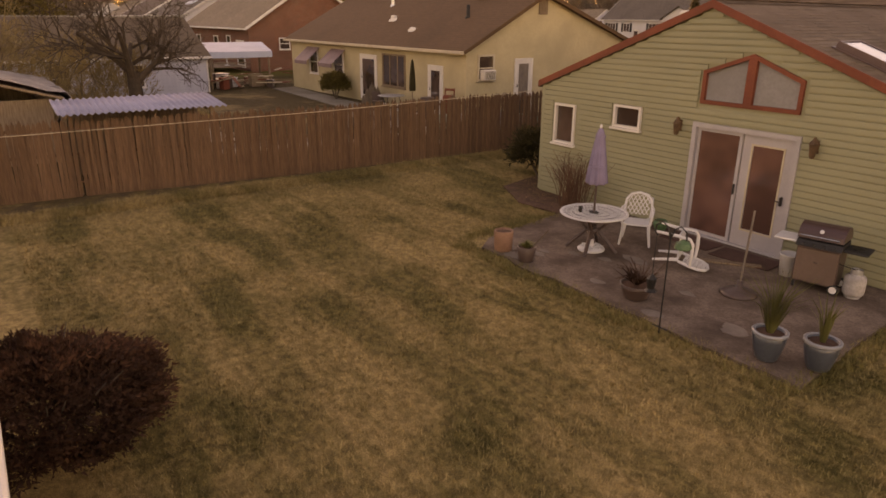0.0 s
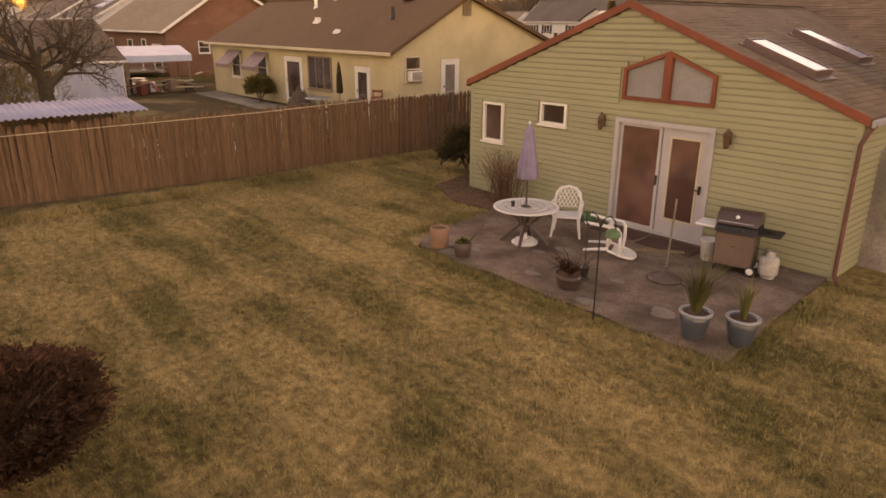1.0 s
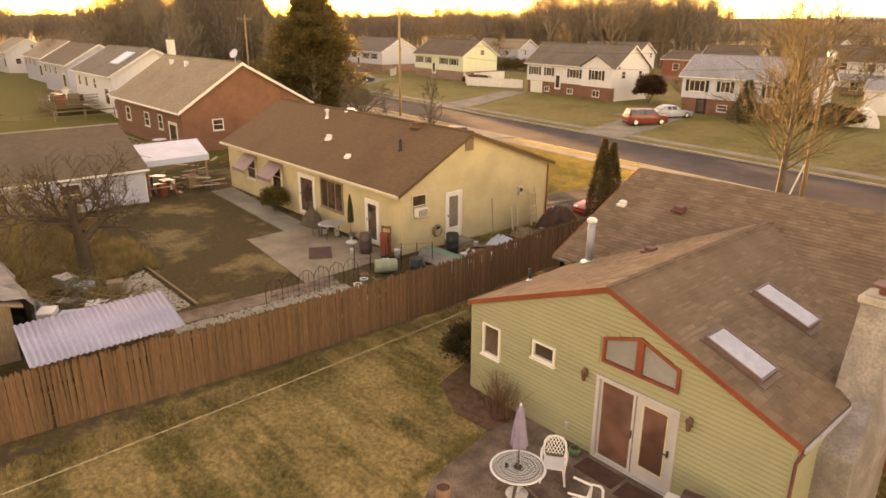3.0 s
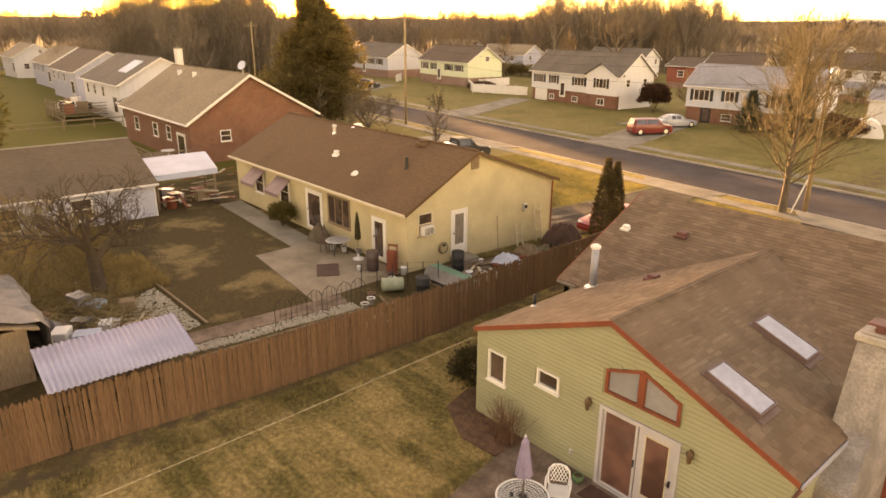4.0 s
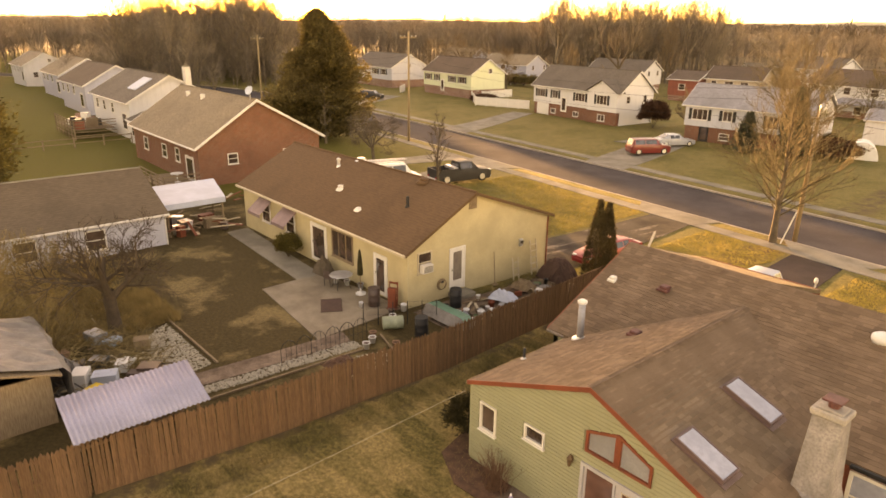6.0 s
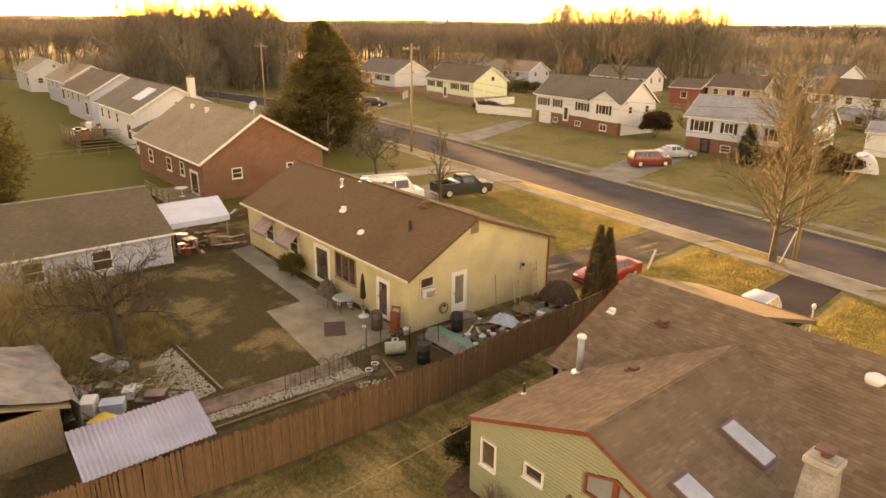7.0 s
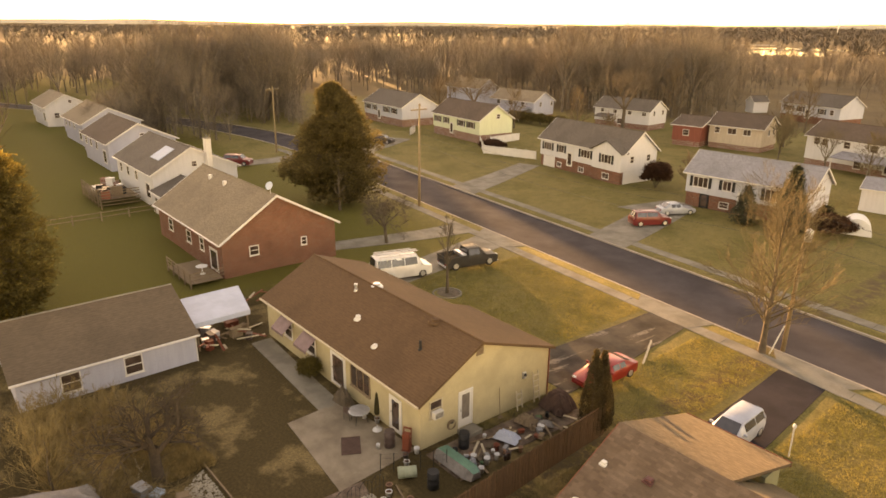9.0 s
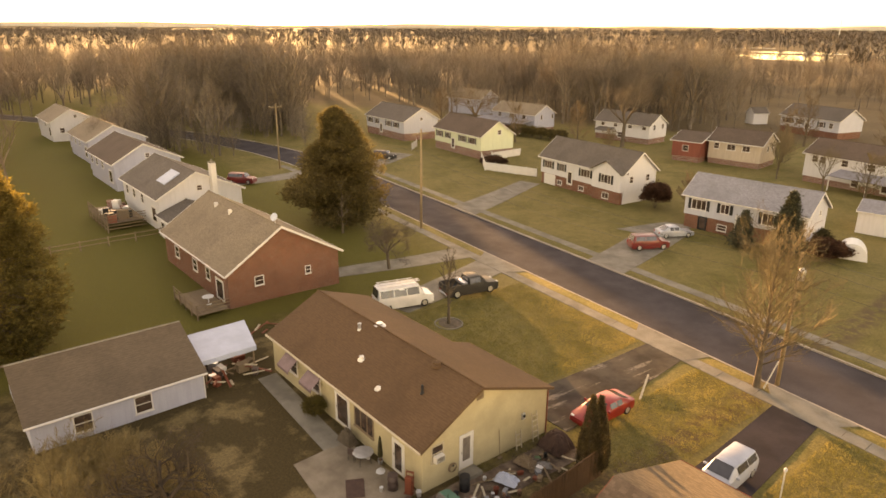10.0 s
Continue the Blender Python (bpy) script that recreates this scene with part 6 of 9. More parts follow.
for i in range(20):
    part("deck_board", once('dboard2', lambda: G().box(-4.6, -0.1, 0, 4.6, 0.1, 0.04, 0.005).mesh("deck_board", M['timber'])), None, sd, at=Matrix.Translation((0, -2.2 + i * 0.22, 1.1)))
for x in (-4.5, -3, -1.5, 0, 1.5, 3, 4.5):
    part("deck_post", G().box(x - 0.06, -2.3, -0.5, x + 0.06, -2.18, 2.1, 0.01), M['timber'], sd)
for z in (0.4, 0.8, 1.4, 1.75, 2.05):
    part("deck_rail", G().box(-4.6, -2.28, z, 4.6, -2.22, z + 0.09, 0.01), M['timber'], sd)
    part("deck_rail", G().box(4.5, -2.2, z, 4.56, 2.2, z + 0.09, 0.01), M['timber'], sd)
fr = random.Random(17)
for k in range(14):
    w_, d_, h_ = fr.uniform(0.5, 1.2), fr.uniform(0.4, 0.8), fr.uniform(0.4, 1.1)
    alone("crate", G().box(-w_ / 2, -d_ / 2, 0, w_ / 2, d_ / 2, h_ - 0.02, 0.01).box(-w_ / 2 - 0.02, -d_ / 2 - 0.02, h_ - 0.06, w_ / 2 + 0.02, d_ / 2 + 0.02, h_, 0.01), M[fr.choice(['timber', 'redwall', 'white', 'brick2', 'dark', 'steel'])], "stacked crate on the cluttered deck", "crate", at=pose(-86.2 + fr.uniform(-4, 4), 18.9 + fr.uniform(-1.7, 1.7), 1.141, 0, 0, fr.uniform(0, 90)))
rf = thing("fence", "low dark post-and-rail fence across the green lawn", "fence", (-80, 12, 0))
for i in range(9):
    part("post", once('rpost', lambda: G().box(-0.07, -0.07, -0.3, 0.07, 0.07, 1.15, 0.01).mesh("post", M['timber'])), None, rf, at=Matrix.Translation((3.5, -14 + i * 2.9, 0)))
    if i:
        for z in (0.45, 0.95):
            part("rail", once(('rrail', z), lambda: G().box(-0.03, -2.9, z, 0.03, 0, z + 0.1, 0.01).mesh("rail", M['timber'])), None, rf, at=Matrix.Translation((3.5, -14 + i * 2.9, 0)))
# white vinyl fence by the pale green house
wf = thing("fence", "white vinyl panel fence beside the pale green house", "fence", (-89.5, 83.5, -0.2))
for k, (a, b) in enumerate((((0, 0.5), (7.2, -5.2)), ((7.2, -5.2), (16.8, -2.2)), ((-19.5, 0.0), (-16.5, -3.6)), ((1.2, 2.0), (1.0, 10.0)))):
    a, b = Vector(a), Vector(b)
    n = max(1, int((b - a).length / 1.9))
    ang = math.degrees(math.atan2((b - a).y, (b - a).x))
    for i in range(n):
        p = a + (b - a) * i / n
        w = (b - a).length / n
        part("post", once('wpost', lambda: G().box(-0.06, -0.06, -0.4, 0.06, 0.06, 1.6, 0.01).mesh("post", M['white'])), None, wf, at=pose(p.x, p.y, 0, 0, 0, ang))
        part("panel", G().box(0.06, -0.02, 0.1, w - 0.06, 0.02, 1.45, 0.01), M['white'], wf, at=pose(p.x, p.y, 0, 0, 0, ang))

# ---- poles, lamp posts ----
def utility_pole(x, y, h, label, arms=True, drum=False):
    z = ground_z(x, y)
    t = thing("utility_pole", label, "utility pole", (x, y, z))
    part("pole", G().tube([(0, 0, -0.3), (0.05, 0, h * 0.5), (0.08, 0, h)], [0.16, 0.13, 0.1], 10), M['pole_wood'], t, smooth=True)
    if arms:
        part("crossarm", G().box(-0.06, -1.2, h - 0.7, 0.06, 1.2, h - 0.55, 0.01), M['pole_wood'], t)
        for yy in (-1.1, -0.5, 0.5, 1.1):
            part("insulator", G().lathe([(0.03, 0), (0.05, 0.05), (0.03, 0.1), (0.045, 0.14), (0.02, 0.18)], 8, (0, yy, h - 0.55)), M['white'], t)
    if drum:
        part("transformer", G().lathe([(0.2, 0), (0.24, 0.04), (0.24, 0.75), (0.2, 0.82), (0.06, 0.9)], 14, (0.32, -0.1, h - 1.9)), M['steel'], t, "pale grey transformer drum", smooth=True)
    return t


M['pole_wood'] = wood_material("pole_wood", (0.2, 0.14, 0.085), (0.3, 0.22, 0.14), 0.1)
utility_pole(-15.2, 46.0 - 0.9, 10.0, "tall wooden utility pole with a transformer drum", False, True)
utility_pole(-62.2, 48.7, 12.6, "wooden utility pole at the kerb", True)
utility_pole(-107.5, 51.5, 11.5, "distant wooden utility pole at the kerb", True)
for za, yy in ((9.9, 0.0), (9.2, 0.0), (8.0, 0.0)):
    pts = []
    for (x0, y0), (x1, y1) in (((80, 34.5), (-15.2, 45.1)), ((-15.2, 45.1), (-62.2, 48.7)), ((-62.2, 48.7), (-107.5, 51.5))):
        for i in range(10):
            u = i / 10
            pts.append((x0 + (x1 - x0) * u, y0 + (y1 - y0) * u + yy, za - 0.68 - 1.1 * 4 * u * (1 - u)))
    alone("power_line", G().tube(pts, 0.012, 4), M['black'], "thin black overhead line along the street", "cable")
t = thing("lamp_post", "slim white garden lamp post on the front lawn", "lamp post", (-9.1, 32.4, ground_z(-9.1, 32.4)))
part("post", G().tube([(0, 0, -0.1), (0, 0, 1.75)], 0.04, 8), M['white'], t)
part("lantern", G().lathe([(0.03, 1.75), (0.09, 1.8), (0.1, 1.92), (0.06, 2.0), (0.02, 2.04)], 10), M['whitep'], t)
t = thing("marker_post", "leaning white marker board beside the old drive", "post", (-21.4, 38.2, ground_z(-21.4, 38.2)))
part("board", G().tube([(1.4, -3.0, 0.05), (0, 0, 0.35)], 0.09, 4), M['pale_timber'], t)
alone("tree_stake", G().tube([(-15.5, 43.6, -0.8), (-15.0, 44.1, 1.5)], 0.05, 6), M['white'], "white stake leaning beside the street tree", "stake")

# ---- trees ----
def limbs(g, rnd, p, d, length, r, level, most, seg, spread, lift, out, keep=0.6, least=0.0):
    """One limb and, from it, its branches."""
    n = 3 if level < 2 else 2
    pts, rad = [p], [r]
    q, dd = p.copy(), d.copy()
    for i in range(n):
        dd = (dd + Vector((rnd.gauss(0, 0.12), rnd.gauss(0, 0.12), rnd.gauss(0, 0.08) + lift * 0.1))).normalized()
        q = q + dd * (length / n)
        pts.append(q.copy())
        rad.append(r * (1 - 0.75 * (i + 1) / n) if level == most else r * (1 - 0.5 * (i + 1) / n))
    g.tube(pts, [max(least, v) for v in rad], seg if level < 2 else 3, caps=False)
    if level == most:
        out.append(q)
        return
    kids = rnd.randint(3, 5) if level else rnd.randint(5, 7)
    for k in range(kids):
        u = rnd.uniform(0.35, 1.0) if level else rnd.uniform(0.45, 1.0)
        j = min(n - 1, int(u * n))
        a = pts[j].lerp(pts[j + 1], u * n - j)
        side = dd.orthogonal().normalized()
        side = Matrix.Rotation(rnd.uniform(0, 6.283), 3, dd) @ side
        nd = (dd * rnd.uniform(0.5, 1.0) + side * spread * rnd.uniform(0.6, 1.2) + Vector((0, 0, lift * 0.25))).normalized()
        limbs(g, rnd, a, nd, length * rnd.uniform(0.55, 0.78), rad[j] * keep, level + 1, most, seg, spread, lift, out, keep, least)


def bare_tree(seed, h, most=4, seg=7, spread=0.8, lift=0.6, r=None, keep=0.6, least=0.0):
    """Trunk and branch meshes of a leafless tree."""
    rnd = random.Random(seed)
    trunk, crown, tips = G(), G(), []
    r = r or h * 0.018
    top = Vector((rnd.uniform(-0.2, 0.2), rnd.uniform(-0.2, 0.2), h * 0.3))
    trunk.tube([Vector((0, 0, -0.3)), Vector((0, 0, 0.1)), top * 0.5, top], [r * 1.6, r * 1.2, r, r * 0.9], seg + 2, caps=False)
    n = rnd.randint(4, 6)
    for k in range(n):
        a = 6.283 * k / n + rnd.uniform(-0.4, 0.4)
        d = Vector((math.cos(a) * spread, math.sin(a) * spread, rnd.uniform(0.8, 1.5))).normalized()
        limbs(crown, rnd, top * rnd.uniform(0.75, 1.0), d, h * rnd.uniform(0.26, 0.36), r * 0.6, 1, most, seg, spread, lift, tips, keep, least)
    return trunk, crown, tips


def put_tree(name, at, seed, h, label, most=4, spread=0.8, lift=0.6, r=None, twig='twig', bark='bark', keep=0.6, least=0.0):
    trunk, crown, tips = bare_tree(seed, h, most, 7, spread, lift, r, keep, least)
    t = thing(name, label, "tree", at)
    part("trunk", trunk, M[bark], t, smooth=True)
    part("crown", crown, M[twig], t)
    return t


M['goldtwig'] = plain("yellow_brown_twigs", (0.115, 0.085, 0.046), 0.9, 0.25, 1.0, 30, 0.1)
def leader_tree(at, seed, h, w, label, n=46, twig='goldtwig', low=0.2, side=11, fine=0.011, stout=0.0075, rise=0.35):
    """A leafless tree: one leader, ascending limbs round it and their twigs."""
    rnd = random.Random(seed)
    t = thing("bare_tree", label, "tree", at)
    trunk, crown = G(), G()
    bend = [Vector((0.12 * math.sin(k * 1.7 + seed) * k / 6, 0.12 * math.cos(k * 1.3) * k / 6, h * (-0.03 + 0.95 * k / 6))) for k in range(7)]
    trunk.tube(bend, [h * 0.0205 * (1 - 0.95 * k / 6) ** 0.8 * (1.35 if k == 0 else 1) + 0.008 for k in range(7)], 9, caps=False)
    part("trunk", trunk, M['bark'], t, smooth=True)

    def shoot(p, d, length, r, level):
        pts, q, dd, m = [p], p, d, (5 if level < 2 else 3)
        for k in range(m):
            dd = (dd + Vector((rnd.gauss(0, 0.13), rnd.gauss(0, 0.13), 0.1 + rnd.gauss(0, 0.06)))).normalized()
            q = q + dd * (length / m)
            pts.append(q)
        crown.tube(pts, [max(fine, r * (1 - 0.85 * k / m)) for k in range(m + 1)], 5 if level == 1 else 3, caps=False)
        if level == 3:
            return
        for k in range(side if level == 1 else 6):
            u = rnd.uniform(0.18, 1.0) * m
            a = min(m - 1, int(u))
            o = (pts[a + 1] - pts[a]).normalized()
            s_ = Matrix.Rotation(rnd.uniform(0, 6.283), 3, o) @ o.orthogonal().normalized()
            shoot(pts[a].lerp(pts[a + 1], u - a), (o + s_ * rnd.uniform(0.45, 1.0)).normalized(), length * rnd.uniform(0.28, 0.5) * (1.15 - 0.4 * u / m), r * 0.5, level + 1)

    for k in range(n):
        u = low + (0.93 - low) * (k + rnd.random()) / n
        j = min(5, int(u * 6.1))
        p = bend[j].lerp(bend[j + 1], u * 6.1 - j) if u * 6.1 - j <= 1 else bend[j + 1]
        a = k * 2.39996 + rnd.uniform(-0.4, 0.4)
        up = rise + 1.3 * u
        d = Vector((math.cos(a), math.sin(a), up)).normalized()
        shape = math.sin(math.pi * min(1.0, 0.25 + 0.75 * (u - low) / (1 - low))) ** 0.6
        shoot(p, d, w * (0.45 + 0.75 * shape) * rnd.uniform(0.75, 1.15), h * stout * (1.15 - 0.8 * u), 1)
    part("crown", crown, M[twig], t)


M['birch'] = plain("pale_birch_bark", (0.2, 0.155, 0.105), 0.9, 0.2, 3, 30, 0.1)
leader_tree((-66.2, 39.6, -0.5), 8, 6.6, 1.0, "slim pale birch in front of the big conifer", 12, 'birch', 0.15, 4, 0.012)
leader_tree((-15.9, 43.4, -0.7), 3, 10.6, 4.3, "leafless spreading street tree on the verge", 52, 'goldtwig', 0.2, 10, 0.009, 0.0056, 0.3)
leader_tree((-37.4, 32.6, -0.45), 5, 6.6, 1.5, "slim young leafless tree in a stone ring", 16, 'bark', 0.3, 6, 0.01, 0.007, 0.9)
put_tree("bare_tree", (-52.0, 36.6, -0.5), 7, 6.8, "small dark leafless tree on the lawn", 5, 1.15, 0.25, 0.16, twig='bark', least=0.01)
put_tree("bare_tree", (-26.8, 5.9, 0.0), 9, 6.8, "gnarled leafless tree with pruned limbs behind the fence", 5, 1.0, 0.3, 0.26, twig='backlitbark', bark='backlitbark', least=0.008)
put_tree("bare_tree", (-31.0, -0.6, 0.0), 11, 5.4, "tangled leafless fruit tree in the back yard", 5, 1.0, 0.3, 0.14, twig='goldtwig', least=0.008)
for k, (x, y, h_, w_) in enumerate(((-31.0, 4.6, 2.6, 1.7), (-33.6, 3.4, 2.2, 1.6), (-28.6, 1.8, 3.6, 2.0), (-29.6, 6.2, 2.0, 1.5), (-30.4, -1.6, 4.2, 2.2), (-33.0, 5.8, 1.5, 1.3), (-32.2, 1.8, 2.6, 1.7), (-26.6, 3.4, 2.4, 1.4))):
    leader_tree((x, y, 0.0), 40 + k, h_, w_, "low tangled leafless shrub tree", 26, 'brush', 0.06, 8, 0.007)
put_tree("bare_tree", (-82.5, 118.0, -0.2), 17, 17.0, "tall dark leafless tree between back yards", 5, 0.8, 0.6, 0.38, twig='bark')
put_tree("bare_tree", (-118.0, 108.0, -0.2), 19, 14.0, "wide leafless tree behind the houses", 5, 1.0, 0.3, 0.3)
put_tree("bare_tree", (-47.2, 86.0, -0.2), 23, 5.0, "small leafless yard tree", 4, 0.9, 0.5, 0.08)
put_tree("bare_tree", (-47.0, 112.0, -0.2), 29, 9.0, "slim golden leafless tree in front of a tan house", 5, 0.5, 1.2, 0.12, twig='goldtwig')
put_tree("bare_tree", (-38.0, 108.0, -0.2), 31, 8.0, "slim golden leafless tree in a back yard", 5, 0.6, 1.2, 0.12, twig='goldtwig')
for k, (x, y, h_, w_, tw) in enumerate(((-45.6, 82.6, 4.2, 1.8, 'twig'), (-50.4, 120.0, 6.0, 2.6, 'goldtwig'), (-53.5, 128.0, 9.5, 3.2, 'twig'), (-86.5, 108.0, 8.5, 3.0, 'twig'), (-30.5, 103.0, 7.0, 2.6, 'goldtwig'), (-75.5, 104.0, 5.0, 2.2, 'twig'), (-24.0, 96.0, 6.5, 2.4, 'twig'), (-100.5, 104.0, 8.0, 3.0, 'twig'), (-40.0, 140.0, 10.0, 3.4, 'twig'), (-59.0, 150.0, 11.0, 3.6, 'twig'), (-126.0, 104.0, 9.0, 3.4, 'twig'), (-90.0, 148.0, 13.0, 4.2, 'twig'))):
    leader_tree((x, y, ground_z(x, y)), 70 + k, h_, w_, "leafless yard tree between the back gardens", 26, tw, 0.16, 6, 0.016, 0.008, 0.5)
rg = thing("tree_ring", "round stone edging ring round the young tree", "edging", (-37.4, 32.6, ground_z(-37.4, 32.6)))
for i in range(22):
    a = 6.283 * i / 22
    part("edging_block", once('eblock', lambda: G().box(-0.07, -0.17, -0.05, 0.07, 0.17, 0.13, 0.02).mesh("edging_block", M['concrete'])), None, rg, at=pose(1.18 * math.cos(a), 1.18 * math.sin(a), -0.04, 0, 0, math.degrees(a)))
part("mulch", G().lathe([(1.1, 0), (0.7, 0.05), (0.1, 0.08)], 16), M['bark'], rg)


def needles(g, rnd, c, d, n, size):
    """A spray of needle tufts round a point."""
    for _ in range(n):
        p = c + Vector((rnd.gauss(0, 1), rnd.gauss(0, 1), rnd.gauss(0, 0.6))) * size
        a = (d + Vector((rnd.gauss(0, 0.7), rnd.gauss(0, 0.7), rnd.gauss(0, 0.5)))).normalized()
        b = a.orthogonal().normalized()
        b = Matrix.Rotation(rnd.uniform(0, 6.283), 3, a) @ b
        L = size * rnd.uniform(0.7, 1.5)
        g.add([p - b * L * 0.22, p + b * L * 0.22, p + a * L], [(0, 1, 2)])


def conifer(name, at, seed, h, w, label, mat, shape=0.8, n=900, tuft=0.5, per=14, ragged=0.55, foot=0.06):
    rnd = random.Random(seed)
    t = thing(name, label, "tree", at)
    part("trunk", G().tube([(0, 0, -0.3), (0.05, 0, h * 0.5), (0, 0, h * 0.92)], [h * 0.022, h * 0.014, 0.02], 8), M['bark'], t, smooth=True)
    boughs, g = G(), G()
    for i in range(n):
        u = rnd.random() ** 0.8
        z = h * (foot + (1 - foot) * u)
        lump = 0.8 + ragged * noise.noise((math.cos(i * 2.39996) * 1.3, math.sin(i * 2.39996) * 1.3, z * 0.3 + seed)) + 0.5 * ragged * noise.noise((math.cos(i * 2.39996) * 3.5, math.sin(i * 2.39996) * 3.5, z * 0.8 + seed))
        rad = w * (1 - u) ** shape * lump * (0.5 + 0.5 * min(1, u * 6))
        a = i * 2.39996 + rnd.uniform(-0.3, 0.3)
        rr = rad * math.sqrt(rnd.uniform(0.25, 1.0))
        c = Vector((math.cos(a) * rr, math.sin(a) * rr, z - rr * 0.12))
        d = Vector((math.cos(a), math.sin(a), 0.25 + 0.5 * u)).normalized()
        needles(g, rnd, c, d, per, tuft * (0.6 + 0.4 * (1 - u)))
        if i % 6 == 0:
            boughs.tube([(0, 0, z), tuple(c)], [0.035, 0.01], 3, caps=False)
    part("boughs", boughs, M['bark'], t)
    part("crown", g, M[mat], t, "dense needle foliage")
    return t


conifer("conifer", (-70.2, 41.4, -0.5), 1, 14.6, 7.0, "very large broad conifer on the corner lawn", 'needle', 0.52, 3600, 0.36, 24, 0.8, 0.07)
conifer("pine_tree", (-53.0, 2.8, -0.2), 2, 15.0, 5.6, "tall open pine with golden backlit needles", 'gold', 0.5, 1500, 0.36, 26)
conifer("conifer", (-27.7, 73.0, -0.4), 4, 7.4, 2.8, "dark blue-green spruce in front of the white house", 'spruce', 0.9, 700, 0.32, 14)
conifer("conifer", (-32.3, 72.4, -0.4), 5, 4.4, 2.0, "small dark spruce in front of the white house", 'spruce', 0.9, 420, 0.28, 12)


def column(name, at, seed, h, w, label, mat='cypress', n=1700, lean=0.0):
    """A narrow upright evergreen."""
    rnd = random.Random(seed)
    t = thing(name, label, "tree", at)
    part("trunk", G().tube([(0, 0, -0.2), (lean * 0.5, 0, h * 0.5), (lean, 0, h * 0.95)], [0.09, 0.06, 0.01], 6), M['bark'], t)
    g = G()
    for i in range(n):
        u = rnd.random()
        z = h * u
        rad = w * (min(1, u * 4 + 0.55)) * (1 - u ** 1.7) ** 0.9 * rnd.uniform(0.86, 1.0)
        a = rnd.uniform(0, 6.283)
        needles(g, rnd, Vector((math.cos(a) * rad * 0.85 + lean * u, math.sin(a) * rad * 0.85, z)), Vector((math.cos(a) * 0.1, math.sin(a) * 0.1, 1)), 16, 0.06)
    part("crown", g, M[mat], t, "dense upright foliage")


column("cypress", (-16.8, 25.6, -0.2), 1, 5.0, 0.86, "tall narrow dark evergreen in a pair by the fence")
column("cypress", (-16.75, 26.25, -0.2), 2, 4.75, 0.8, "narrow dark evergreen in a pair by the fence")
column("cypress", (-17.2, 27.4, -0.2), 3, 2.6, 0.5, "short dark evergreen by the fence")


def shrub(name, at, seed, w, h, label, mat, n=420, size=0.12, per=14):
    rnd = random.Random(seed)
    t = thing(name, label, "shrub", at)
    st = G()
    for i in range(14):
        a = rnd.uniform(0, 6.283)
        st.tube([(0, 0, -0.05), (math.cos(a) * w * 0.4, math.sin(a) * w * 0.4, h * 0.5), (math.cos(a) * w * 0.7, math.sin(a) * w * 0.7, h * 0.8)], [0.025, 0.015, 0.005], 4, caps=False)
    part("stems", st, M['bark'], t)
    g = G()
    for i in range(n):
        a, b = rnd.uniform(0, 6.283), math.asin(rnd.uniform(-0.15, 1))
        k = 0.8 + 0.35 * noise.noise((math.cos(a) * 1.5 + seed, math.sin(a) * 1.5, b * 1.5))
        rr = k * rnd.uniform(0.75, 1.0)
        c = Vector((math.cos(a) * math.cos(b) * w * rr, math.sin(a) * math.cos(b) * w * rr, h * 0.42 + math.sin(b) * h * 0.55 * rr))
        needles(g, rnd, c, (c - Vector((0, 0, h * 0.3))).normalized(), per, size)
    part("leaves", g, M[mat], t, "dense small leaves")


shrub("round_shrub", (-5.6, 0.6, 0), 1, 1.25, 1.25, "dark rounded shrub at the edge of the lawn", 'redshrub', 1500, 0.055, 30)
shrub("round_shrub", (-11.75, 12.7, 0), 2, 1.05, 1.5, "dark rounded shrub at the house corner", 'shrub', 520, 0.1)
shrub("round_shrub", (-48.6, 79.4, -0.2), 3, 2.4, 3.9, "big clipped russet round shrub beside the white house", 'redshrub', 1100, 0.22)
shrub("round_shrub", (-31.3, 16.4, 0), 4, 0.8, 1.5, "yellow-green bush against the cream house", 'gold', 420, 0.1)
shrub("hedge", (-24.5, 76.0, -0.3), 5, 2.6, 2.2, "dark overgrown shrub by the white shelter", 'redshrub', 700, 0.24)
shrub("hedge", (-27.5, 80.0, -0.3), 6, 2.0, 2.0, "dark overgrown shrub behind the spruce", 'shrub', 500, 0.24)
for i, (x, y) in enumerate(((-87, 84.8), (-84.5, 84), (-86, 82.5))):
    shrub("hedge", (x, y, -0.2), 20 + i, 1.6, 1.2, "low dark shrub along the pale green house", 'redshrub', 260, 0.2)
for i in range(6):
    shrub("hedge", (-108.5 + i * 2.6, 112.0 + i * 0.2, -0.2), 30 + i, 1.7, 2.6, "dark evergreen hedge at the back of a yard", 'needle', 260, 0.26)


